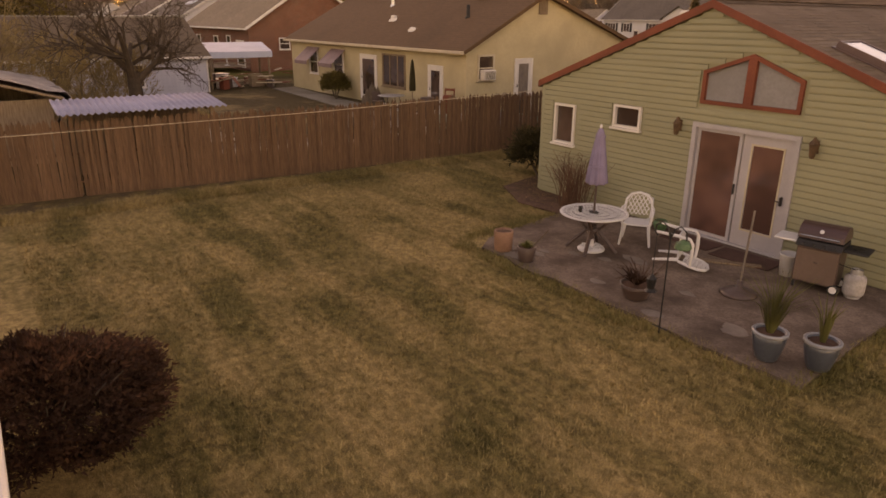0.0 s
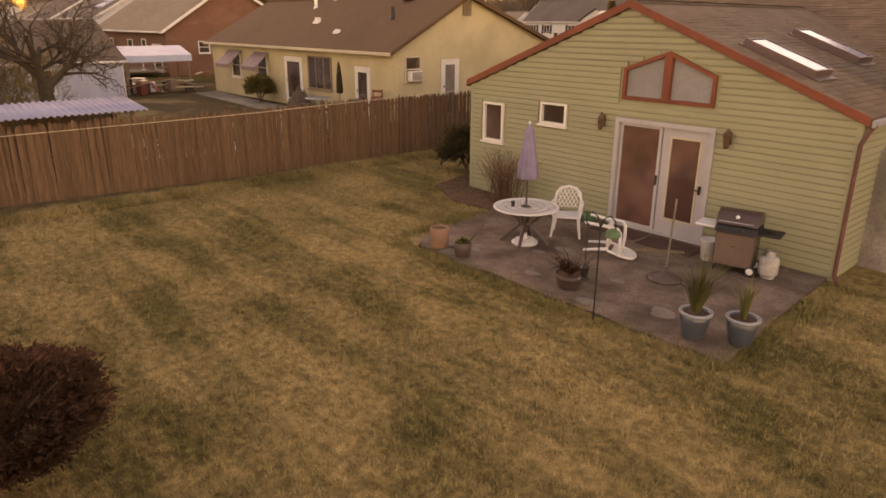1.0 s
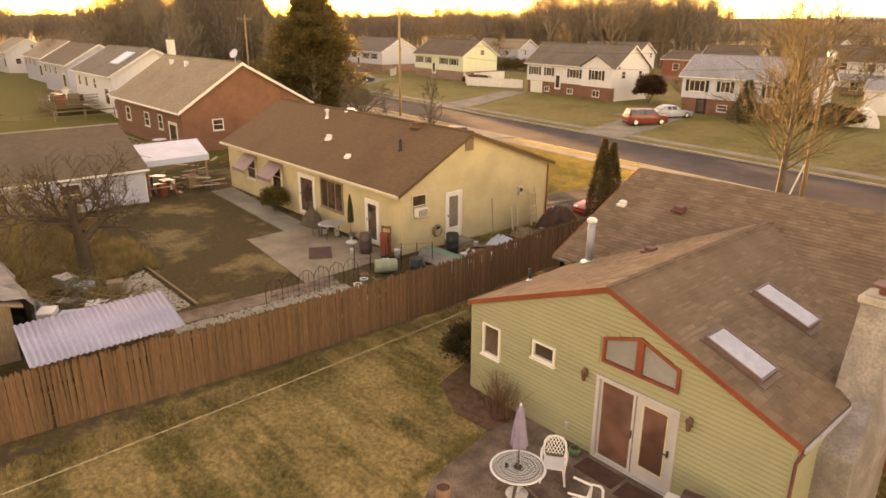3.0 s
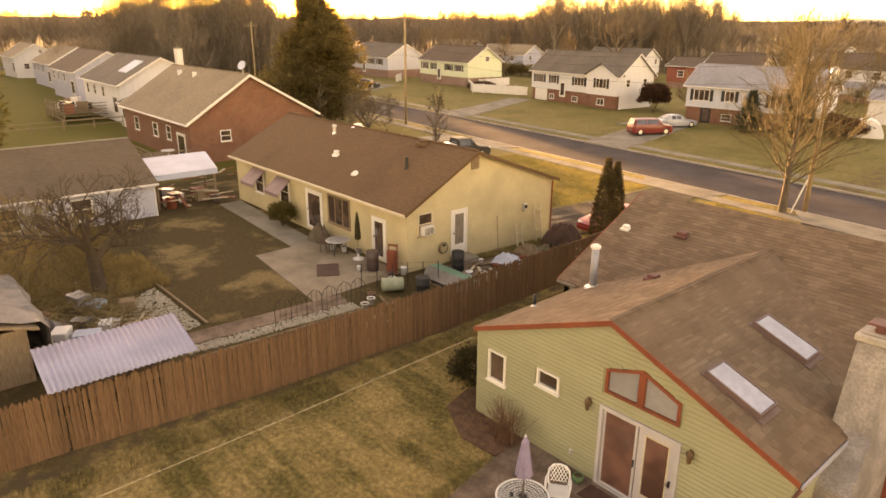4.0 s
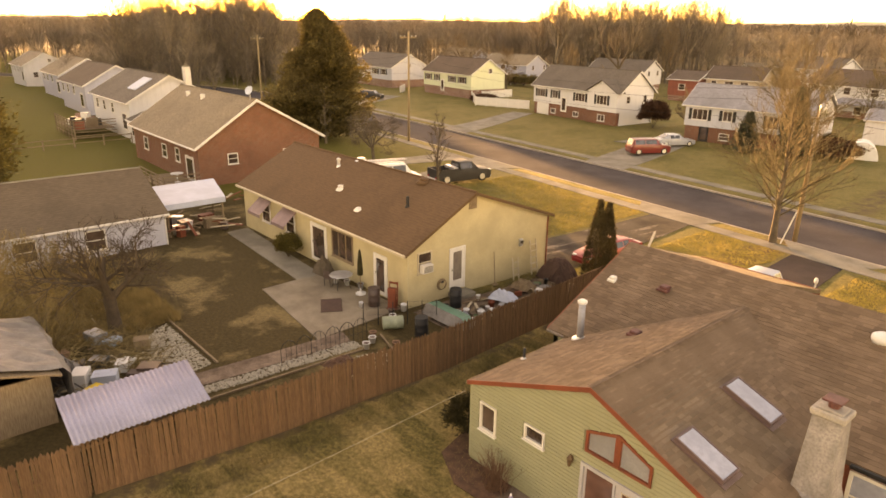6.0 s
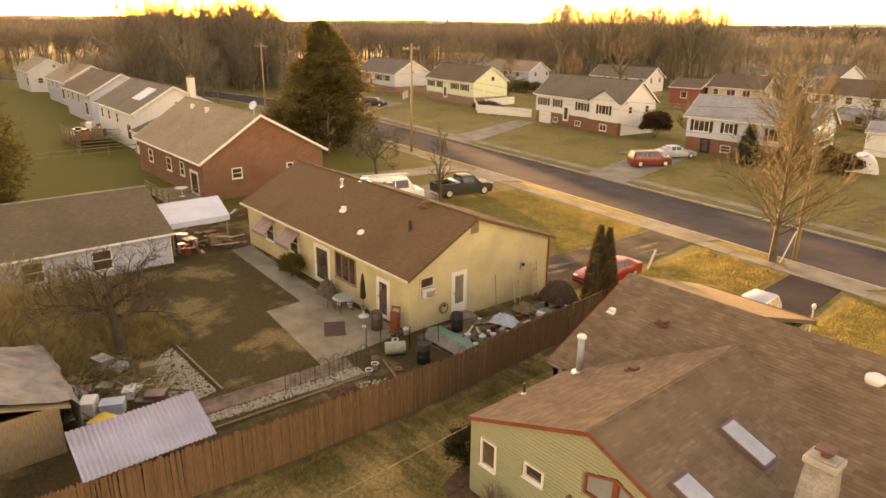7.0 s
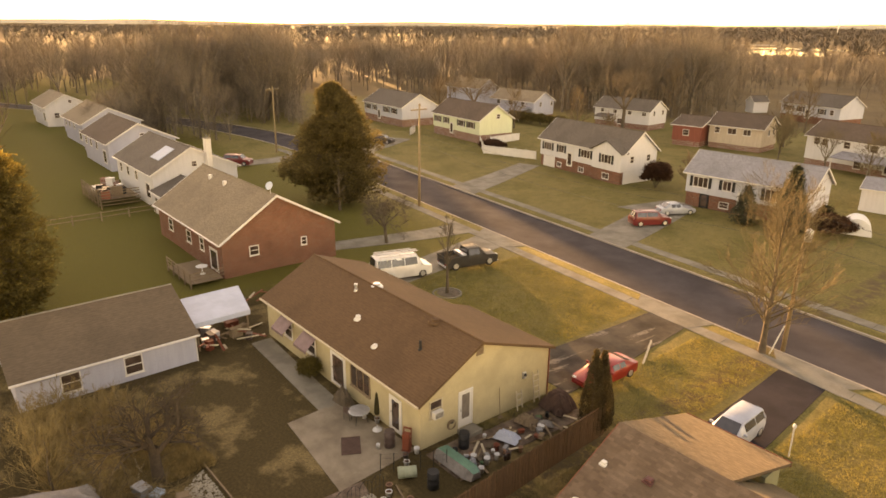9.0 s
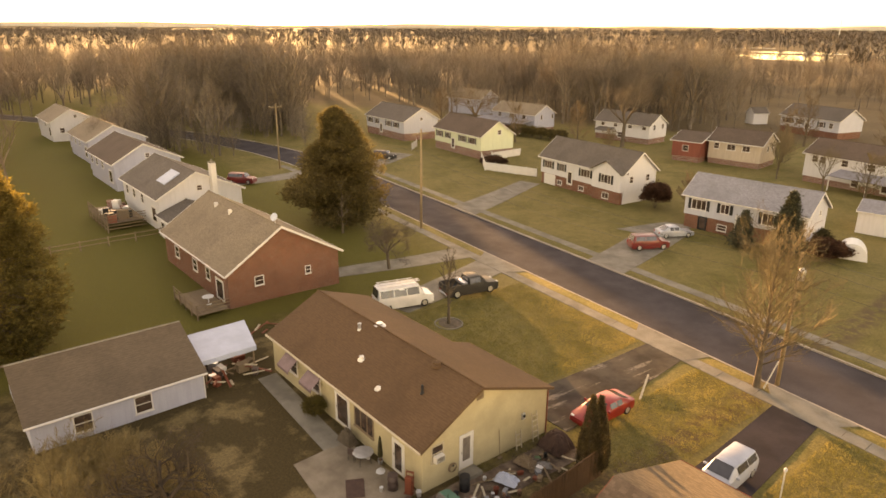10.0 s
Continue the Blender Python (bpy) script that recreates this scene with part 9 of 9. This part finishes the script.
t = thing("garden_cart", "yellow two-wheeled garden cart by the lean-to", "cart", pose(-21.0, 3.9, 0.0, 0, 0, 30))
part("tray", G().convex([(-0.5, -0.3, 0.35), (0.5, -0.3, 0.35), (0.5, 0.3, 0.35), (-0.5, 0.3, 0.35), (-0.65, -0.4, 0.65), (0.65, -0.4, 0.65), (0.65, 0.4, 0.65), (-0.65, 0.4, 0.65)], [(0, 1, 2, 3), (4, 5, 6, 7), (0, 1, 5, 4), (2, 3, 7, 6), (0, 3, 7, 4), (1, 2, 6, 5)]), M['yellow'] if 'yellow' in M else M.setdefault('yellow', plain("yellow_enamel", (0.5, 0.32, 0.03), 0.45, 0.2, 2, 40, 0.05)), t)
for y in (-0.38, 0.38):
    part("wheel", G().lathe([(0.2, -0.03), (0.22, 0), (0.2, 0.03)], 14).moved(pose(0, y, 0.22, 90)), M['black'], t)
part("handle", G().tube([(-0.6, 0, 0.5), (-1.2, 0, 0.7)], 0.02, 6), M['dark'], t)


def brush(name, n, box, seed, label, h=0.5):
    rnd = random.Random(seed)
    g = G()
    for i in range(n):
        x, y = rnd.uniform(box[0], box[1]), rnd.uniform(box[2], box[3])
        a, L = rnd.uniform(0, 6.283), rnd.uniform(0.4, 1.5)
        p = Vector((x, y, rnd.uniform(0.0, h * 0.5)))
        q = p + Vector((math.cos(a) * L * 0.5, math.sin(a) * L * 0.5, rnd.uniform(0.0, h)))
        e_ = q + Vector((math.cos(a + rnd.gauss(0, 0.7)) * L * 0.5, math.sin(a + rnd.gauss(0, 0.7)) * L * 0.5, rnd.uniform(-0.1, h * 0.6)))
        g.tube([p, q, e_], [0.014, 0.01, 0.005], 3, caps=False)
    return alone(name, g, M['brush'], label, "brush", "stuff")


brush("brush_pile", 520, (-27.4, -22.6, 3.0, 6.6), 61, "tangle of cut dry branches in the back yard")
brush("brush_pile", 420, (-33.5, -27.0, 2.0, 6.5), 62, "dry stalks and brush under the fruit trees", 0.7)
brush("brush_pile", 260, (-37.0, -33.0, 0.5, 6.5), 63, "dry stalks and brush beside the garage", 0.7)
rnd = random.Random(64)
for k in range(12):
    x, y, L = rnd.uniform(-27.5, -22.5), rnd.uniform(2.9, 6.4), rnd.uniform(0.7, 2.0)
    alone("scrap_plank", G().box(-L / 2, -0.06, 0, L / 2, 0.06, 0.03, 0.004), M['pale_timber' if k % 2 else 'timber'], "loose scrap plank in the cluttered back yard", "plank", group="scrap planks", at=pose(x, y, 0.05 + 0.05 * (k % 4), rnd.uniform(-4, 4), rnd.uniform(-8, 8), rnd.uniform(0, 180)))
for k, (x, y, m_) in enumerate(((-24.4, 4.6, 'glaze'), (-23.4, 5.2, 'whitep'), (-22.6, 4.4, 'sheet'), (-25.6, 3.6, 'terracotta'), (-26.4, 5.4, 'black'), (-22.4, 5.9, 'brownmetal'))):
    w_, d_, h_ = rnd.uniform(0.4, 0.9), rnd.uniform(0.3, 0.6), rnd.uniform(0.2, 0.5)
    alone("crate", G().box(-w_ / 2, -d_ / 2, 0, w_ / 2, d_ / 2, h_ - 0.02, 0.01).box(-w_ / 2 - 0.015, -d_ / 2 - 0.015, h_ - 0.05, w_ / 2 + 0.015, d_ / 2 + 0.015, h_, 0.01), M[m_], "old crate among branches in the back yard", "crate", at=pose(x, y, 0.0, 0, 0, rnd.uniform(0, 90)))

# ---- vehicles ----
def loft(stations):
    """A car body from cross sections along x: (x, zlow, zbelt, ztop, half width low, half width belt, half width top)."""
    g = G()
    for x, zl, zb, zt, wl, wb, wt in stations:
        g.v += [(x, -wl, zl), (x, -wb * 1.02, (zl + zb) / 2), (x, -wb, zb), (x, -wt, zt - 0.03), (x, -wt * 0.85, zt), (x, wt * 0.85, zt), (x, wt, zt - 0.03), (x, wb, zb), (x, wb * 1.02, (zl + zb) / 2), (x, wl, zl)]
    n = 10
    for i in range(len(stations) - 1):
        for a in range(n):
            b = (a + 1) % n
            g.f.append((i * n + a, (i + 1) * n + a, (i + 1) * n + b, i * n + b))
    k = (len(stations) - 1) * n
    g.f += [tuple(range(n)), tuple(k + a for a in reversed(range(n)))]
    g.f = [f[::-1] for f in g.f]
    return g


def strip(g, a, b, out=0.012):
    """A thin pane between two edges, set a little proud."""
    (a0, a1), (b0, b1) = a, b
    nrm = (Vector(a1) - Vector(a0)).cross(Vector(b0) - Vector(a0)).normalized()
    p = [Vector(q) + nrm * out for q in (a0, a1, b1, b0)]
    q = [v - nrm * 0.02 for v in p]
    return g.convex([tuple(v) for v in p + q], [(0, 1, 2, 3), (4, 5, 6, 7), (0, 1, 5, 4), (1, 2, 6, 5), (2, 3, 7, 6), (3, 0, 4, 7)])


def vehicle(name, at, label, category, paint, L, W, H, shape, rough=0.3):
    """x points ahead. shape: windscreen foot and head, rear head and foot, as shares of the length from the tail; hood and boot heights."""
    t = thing(name, label, category, at)
    w, gc, belt = W / 2, 0.2, shape['belt']
    wf, wh, rh, rf, hood, boot = (shape[k] for k in ('wf', 'wh', 'rh', 'rf', 'hood', 'boot'))
    X = lambda u: -L / 2 + u * L
    st = [(X(0), gc + 0.15, boot * 0.75, boot * 0.8, w * 0.8, w * 0.84, w * 0.75), (X(0.02), gc, boot * 0.95, boot * 0.99, w * 0.9, w * 0.94, w * 0.82)]
    if rf > 0.06:
        st.append((X(rf), gc, boot, boot + 0.02, w * 0.95, w, w * 0.86))
    st += [(X(rh), gc, belt, H - 0.03, w * 0.96, w, w * 0.72), (X((rh + wh) / 2), gc, belt, H, w * 0.97, w, w * 0.74), (X(wh), gc, belt, H - 0.04, w * 0.96, w, w * 0.71),
           (X(wf), gc, hood, hood + 0.04, w * 0.96, w * 0.99, w * 0.82), (X(0.95), gc, hood * 0.9, hood * 0.93, w * 0.92, w * 0.93, w * 0.75), (X(1.0), gc + 0.1, hood * 0.72, hood * 0.76, w * 0.78, w * 0.8, w * 0.66)]
    shell = loft(st).mesh("body", M[paint], True)
    shell.set_sharp_from_angle(angle=radians(32))
    body = part("body", shell, None, t)

    def tops(x, zb, zt, wb, wt, k):
        return (x, k * (wb + (wt - wb) * 0.12), zb + (zt - zb) * 0.1), (x, k * (wb + (wt - wb) * 0.88), zb + (zt - zb) * 0.86)

    for k in (-1, 1):
        xs_ = [X(rh) + 0.06, X(rh + (wh - rh) * 0.48), X(wh) - 0.02]
        if shape.get('van'):
            xs_ = [X(rh) + 0.1, X(rh + (wh - rh) * 0.36), X(rh + (wh - rh) * 0.68), X(wh) - 0.02]
        for a, b in zip(xs_, xs_[1:]):
            lo0, hi0 = tops(a + 0.03, belt, H - 0.03, w, w * 0.73, k)
            lo1, hi1 = tops(b - 0.03, belt, H - 0.03, w, w * 0.73, k)
            part("side_window", strip(G(), (lo0, lo1) if k < 0 else (lo1, lo0), (hi0, hi1) if k < 0 else (hi1, hi0)), M['carglass'], t)
        q0, q1 = tops(X(wh) + 0.06, belt, H - 0.04, w, w * 0.72, k)
        fx = (X(wf) - 0.12, k * w * 0.9, hood + 0.08)
    part("windscreen", strip(G(), ((X(wf) - 0.06, -w * 0.76, hood + 0.09), (X(wf) - 0.06, w * 0.76, hood + 0.09)), ((X(wh) + 0.05, -w * 0.64, H - 0.045), (X(wh) + 0.05, w * 0.64, H - 0.045))), M['carglass'], t)
    zr = boot + 0.08 if rf > 0.06 else belt + 0.05
    xr = X(rf) + 0.05 if rf > 0.06 else X(0.012)
    part("rear_window", strip(G(), ((xr, w * 0.7, zr), (xr, -w * 0.7, zr)), ((X(rh) - 0.04, w * 0.62, H - 0.05), (X(rh) - 0.04, -w * 0.62, H - 0.05))), M['carglass'], t)
    for k in (-1, 1):
        part("headlight", G().box(X(0.965), min(k * w * 0.5, k * w * 0.8), hood * 0.68, X(0.995), max(k * w * 0.5, k * w * 0.8), hood * 0.86, 0.02), M['lampglass'], t)
        part("tail_light", G().box(X(0.0) - 0.01, min(k * w * 0.6, k * w * 0.82), boot * 0.62, X(0.03), max(k * w * 0.6, k * w * 0.82), boot * 0.85, 0.02), M['taillamp'], t)
        part("mirror", G().box(X(wh) + 0.28, min(k * w, k * (w + 0.2)), belt + 0.0, X(wh) + 0.4, max(k * w, k * (w + 0.2)), belt + 0.15, 0.03), M[paint], t)
        r = shape.get('r', 0.32)
        for u in (shape.get('w0', 0.18), shape.get('w1', 0.82)):
            ty = part("wheel", G().lathe([(r * 0.9, -0.11), (r, -0.08), (r, 0.08), (r * 0.9, 0.11)], 18).moved(pose(X(u), k * (w - 0.1), r, 90)), M['black'], t, smooth=True)
            part("wheel_rim", G().lathe([(r * 0.62, -0.118), (r * 0.58, 0.0), (r * 0.62, 0.118)], 14).moved(pose(X(u), k * (w - 0.1), r, 90)), M['steel'], ty)
    part("bumper", G().box(X(0.985), -w * 0.8, gc + 0.05, X(1.0) + 0.03, w * 0.8, gc + 0.28, 0.03), M[shape.get('bump', paint)], t)
    part("bumper", G().box(X(0) - 0.03, -w * 0.8, gc + 0.1, X(0.015), w * 0.8, gc + 0.32, 0.03), M[shape.get('bump', paint)], t)
    return t


def car_paint(name, c):
    dull = max(c) < 0.05
    n = Nodes(name, 0.5 if dull else 0.38, 0.1, 0.2 if dull else 0.45)
    n.b.inputs["Coat Weight"].default_value = 0.0 if dull else 0.25
    return n.color(n.mix(n.span(n.noise(0.9, 3), 0.3, 0.7), shade(c, 0.88), shade(c, 1.1)))


M['p_red'], M['p_dkred'], M['p_silver'], M['p_white'], M['p_dark'], M['p_blue'] = (car_paint(n, c) for n, c in (("red_paint", (0.26, 0.014, 0.012)), ("dark_red_paint", (0.14, 0.014, 0.014)), ("silver_paint", (0.27, 0.29, 0.33)), ("white_van_paint", (0.58, 0.57, 0.56)), ("dark_grey_paint", (0.035, 0.032, 0.03)), ("pale_blue_paint", (0.32, 0.35, 0.42))))
M['lampglass'] = plain("headlamp_glass", (0.6, 0.6, 0.58), 0.1, 0.05, 3, 30, 0.02, spec=0.7)
M['taillamp'] = plain("red_lamp_glass", (0.35, 0.02, 0.02), 0.2, 0.1, 3, 30, 0.02)
SEDAN = dict(wf=0.73, wh=0.55, rh=0.27, rf=0.1, hood=0.78, boot=0.9, belt=0.9)
SUV = dict(wf=0.75, wh=0.63, rh=0.07, rf=0.02, hood=1.05, boot=1.05, belt=1.1, r=0.36)
MPV = dict(wf=0.82, wh=0.62, rh=0.07, rf=0.02, hood=0.98, boot=1.0, belt=1.02)
VAN = dict(wf=0.84, wh=0.74, rh=0.04, rf=0.02, hood=1.15, boot=1.2, belt=1.2, r=0.36, van=True, bump='steel')


def parked(name, x, y, ang, *args):
    return vehicle(name, pose(x, y, ground_z(x, y) + 0.04, 0, 0, ang), *args)


parked("sedan", -20.2, 31.3, -92, "shiny red sedan parked on the old asphalt drive", "car", 'p_red', 4.6, 1.76, 1.3, SEDAN)
parked("minivan", -11.7, 31.5, -88, "pale silver-blue minivan parked on the dark drive", "car", 'p_blue', 4.2, 1.68, 1.52, MPV)
parked("suv", -39.3, 64.3, 60, "dark red sport utility car on the pale drive", "car", 'p_dkred', 4.6, 1.82, 1.72, SUV)
parked("sedan", -39.7, 70.2, 60, "silver sedan parked in front of the white house", "car", 'p_silver', 4.5, 1.76, 1.4, SEDAN)
parked("suv", -103.5, 71.5, 30, "dark parked car on a distant drive", "car", 'p_dark', 4.5, 1.8, 1.6, SUV)
parked("suv", -99.5, 41.0, 40, "red parked car on a distant drive near the conifer", "car", 'p_dkred', 4.5, 1.8, 1.7, SUV)
van = parked("van", -42.9, 31.8, 74, "white panel van with a ladder rack on the concrete drive", "van", 'p_white', 5.4, 2.0, 2.05, VAN)
for y in (-0.75, 0.75):
    part("rack_rail", G().box(-2.3, y - 0.03, 2.18, 1.2, y + 0.03, 2.24, 0.01), M['white'], van)
for x in (-2.1, -1.2, -0.3, 0.7):
    part("rack_bar", G().tube([(x, -0.8, 1.95), (x, -0.78, 2.25), (x, 0.78, 2.25), (x, 0.8, 1.95)], 0.025, 5), M['white'], van)
for y in (-0.35, 0.05):
    part("ladder_stile", G().box(-2.5, y - 0.03, 2.28, 1.5, y + 0.03, 2.36, 0.008), M['steel'], van)
for i in range(12):
    part("ladder_rung", G().box(-2.4 + i * 0.33, -0.33, 2.3, -2.36 + i * 0.33, 0.03, 2.34, 0.005), M['steel'], van)
# pickup: cab ahead, open bed behind
tr = parked("pickup_truck", -42.0, 39.0, 78, "dark grey pickup truck with a metal toolbox in its bed", "truck", 'p_dark', 5.6, 1.95, 1.85, dict(wf=0.76, wh=0.64, rh=0.42, rf=0.4, hood=1.12, boot=0.8, belt=1.2, r=0.42, bump='steel'))
part("cargo_bed", G().box(-2.78, -0.97, 0.55, -2.7, 0.97, 1.3, 0.01).box(-2.7, -0.985, 0.55, -0.5, -0.9, 1.3, 0.01).box(-2.7, 0.9, 0.55, -0.5, 0.985, 1.3, 0.01), M['p_dark'], tr)
part("bed_floor", G().box(-2.7, -0.9, 0.8, -0.5, 0.9, 0.86, 0.005), M['black'], tr)
part("tool_box", G().box(-1.1, -0.85, 1.15, -0.65, 0.85, 1.42, 0.03), M['steel'], tr)


# ---- grass ----
def tufts(name, n, test, seed, h, mat, label, box, wide=1.0):
    rnd = np.random.RandomState(seed)
    V, F, k = [], [], 0
    xs_, ys_ = rnd.uniform(box[0], box[1], n * 2), rnd.uniform(box[2], box[3], n * 2)
    keep = [i for i in range(n * 2) if test(xs_[i], ys_[i])][:n]
    for i in keep:
        x, y = xs_[i], ys_[i]
        z = ground_z(x, y) - 0.01
        for b in range(3):
            a, L = rnd.uniform(0, 6.283), h * rnd.uniform(0.5, 1.3)
            c, s_ = math.cos(a), math.sin(a)
            o_ = rnd.uniform(-0.03, 0.03, 2)
            w_ = rnd.uniform(0.004, 0.008) * wide
            V += [(x + o_[0] - s_ * w_, y + o_[1] + c * w_, z), (x + o_[0] + s_ * w_, y + o_[1] - c * w_, z), (x + o_[0] + c * L * 0.7, y + o_[1] + s_ * L * 0.7, z + L)]
            F.append((k, k + 1, k + 2))
            k += 3
    me = bpy.data.meshes.new(name)
    me.from_pydata(V, [], F)
    me.materials.append(M[mat])
    return tagged(new(name, me), label, "grass", kind="stuff")


def in_yard(x, y):
    if y > 11.8 and -10.9 < x < 9:
        return False
    if -9.0 < x < -2.0 and 7.8 < y < 12:
        return False
    return x > -15.5


tufts("lawn_grass", 95000, in_yard, 1, 0.055, 'strawblade', "short dry straw-coloured lawn grass", (-15.4, 2.5, 0.8, 16))
tufts("edge_grass", 9000, lambda x, y: (7.45 < y < 7.85 and -8.6 < x < -2.1) or (-9.4 < x < -8.6 and 7.8 < y < 10.6 and abs(x + 8.75 + (y - 9) * 0.12) < 0.25) or (-2.3 < x < -1.95 and 7.8 < y < 11.8), 3, 0.11, 'lawnblade', "longer green grass along the patio edge", (-9.5, -1.9, 7.3, 11.9))
tufts("fence_grass", 12000, lambda x, y: -15.3 < x < -14.5, 4, 0.13, 'strawblade', "longer dry grass and weeds along the fence foot", (-15.4, -14.4, 0.5, 24))


tufts("dry_stalks", 16000, lambda x, y: x > -31 or y < 4.5 + (x + 38) * 0.5, 8, 0.4, 'stalk', "golden dry weeds and stalks before the garage", (-37.3, -26.5, 1.5, 8.6), 1.3)


def front_lawn(x, y):
    """The front lawns between the houses and the footpath, without the drives."""
    if y > street_y(x) - 6.8 or -25.5 < x < -20.1 or -14.2 < x < -9.8:
        return False
    if x < -25.5:
        return x > -41 and y > 27.3 and (x + 37.4) ** 2 + (y - 32.6) ** 2 > 1.3
    return y > (27.2 if x < -6.8 else 25.6) and x > -20.1


tufts("front_grass", 60000, front_lawn, 6, 0.1, 'sunblade', "dry yellow-green grass of the front lawns", (-41, 4, 25.5, 47), 1.7)
tufts("wall_grass", 5000, lambda x, y: True, 7, 0.14, 'lawnblade', "strip of green grass along the cream wall", (-21.0, -20.3, 20.9, 26.9))
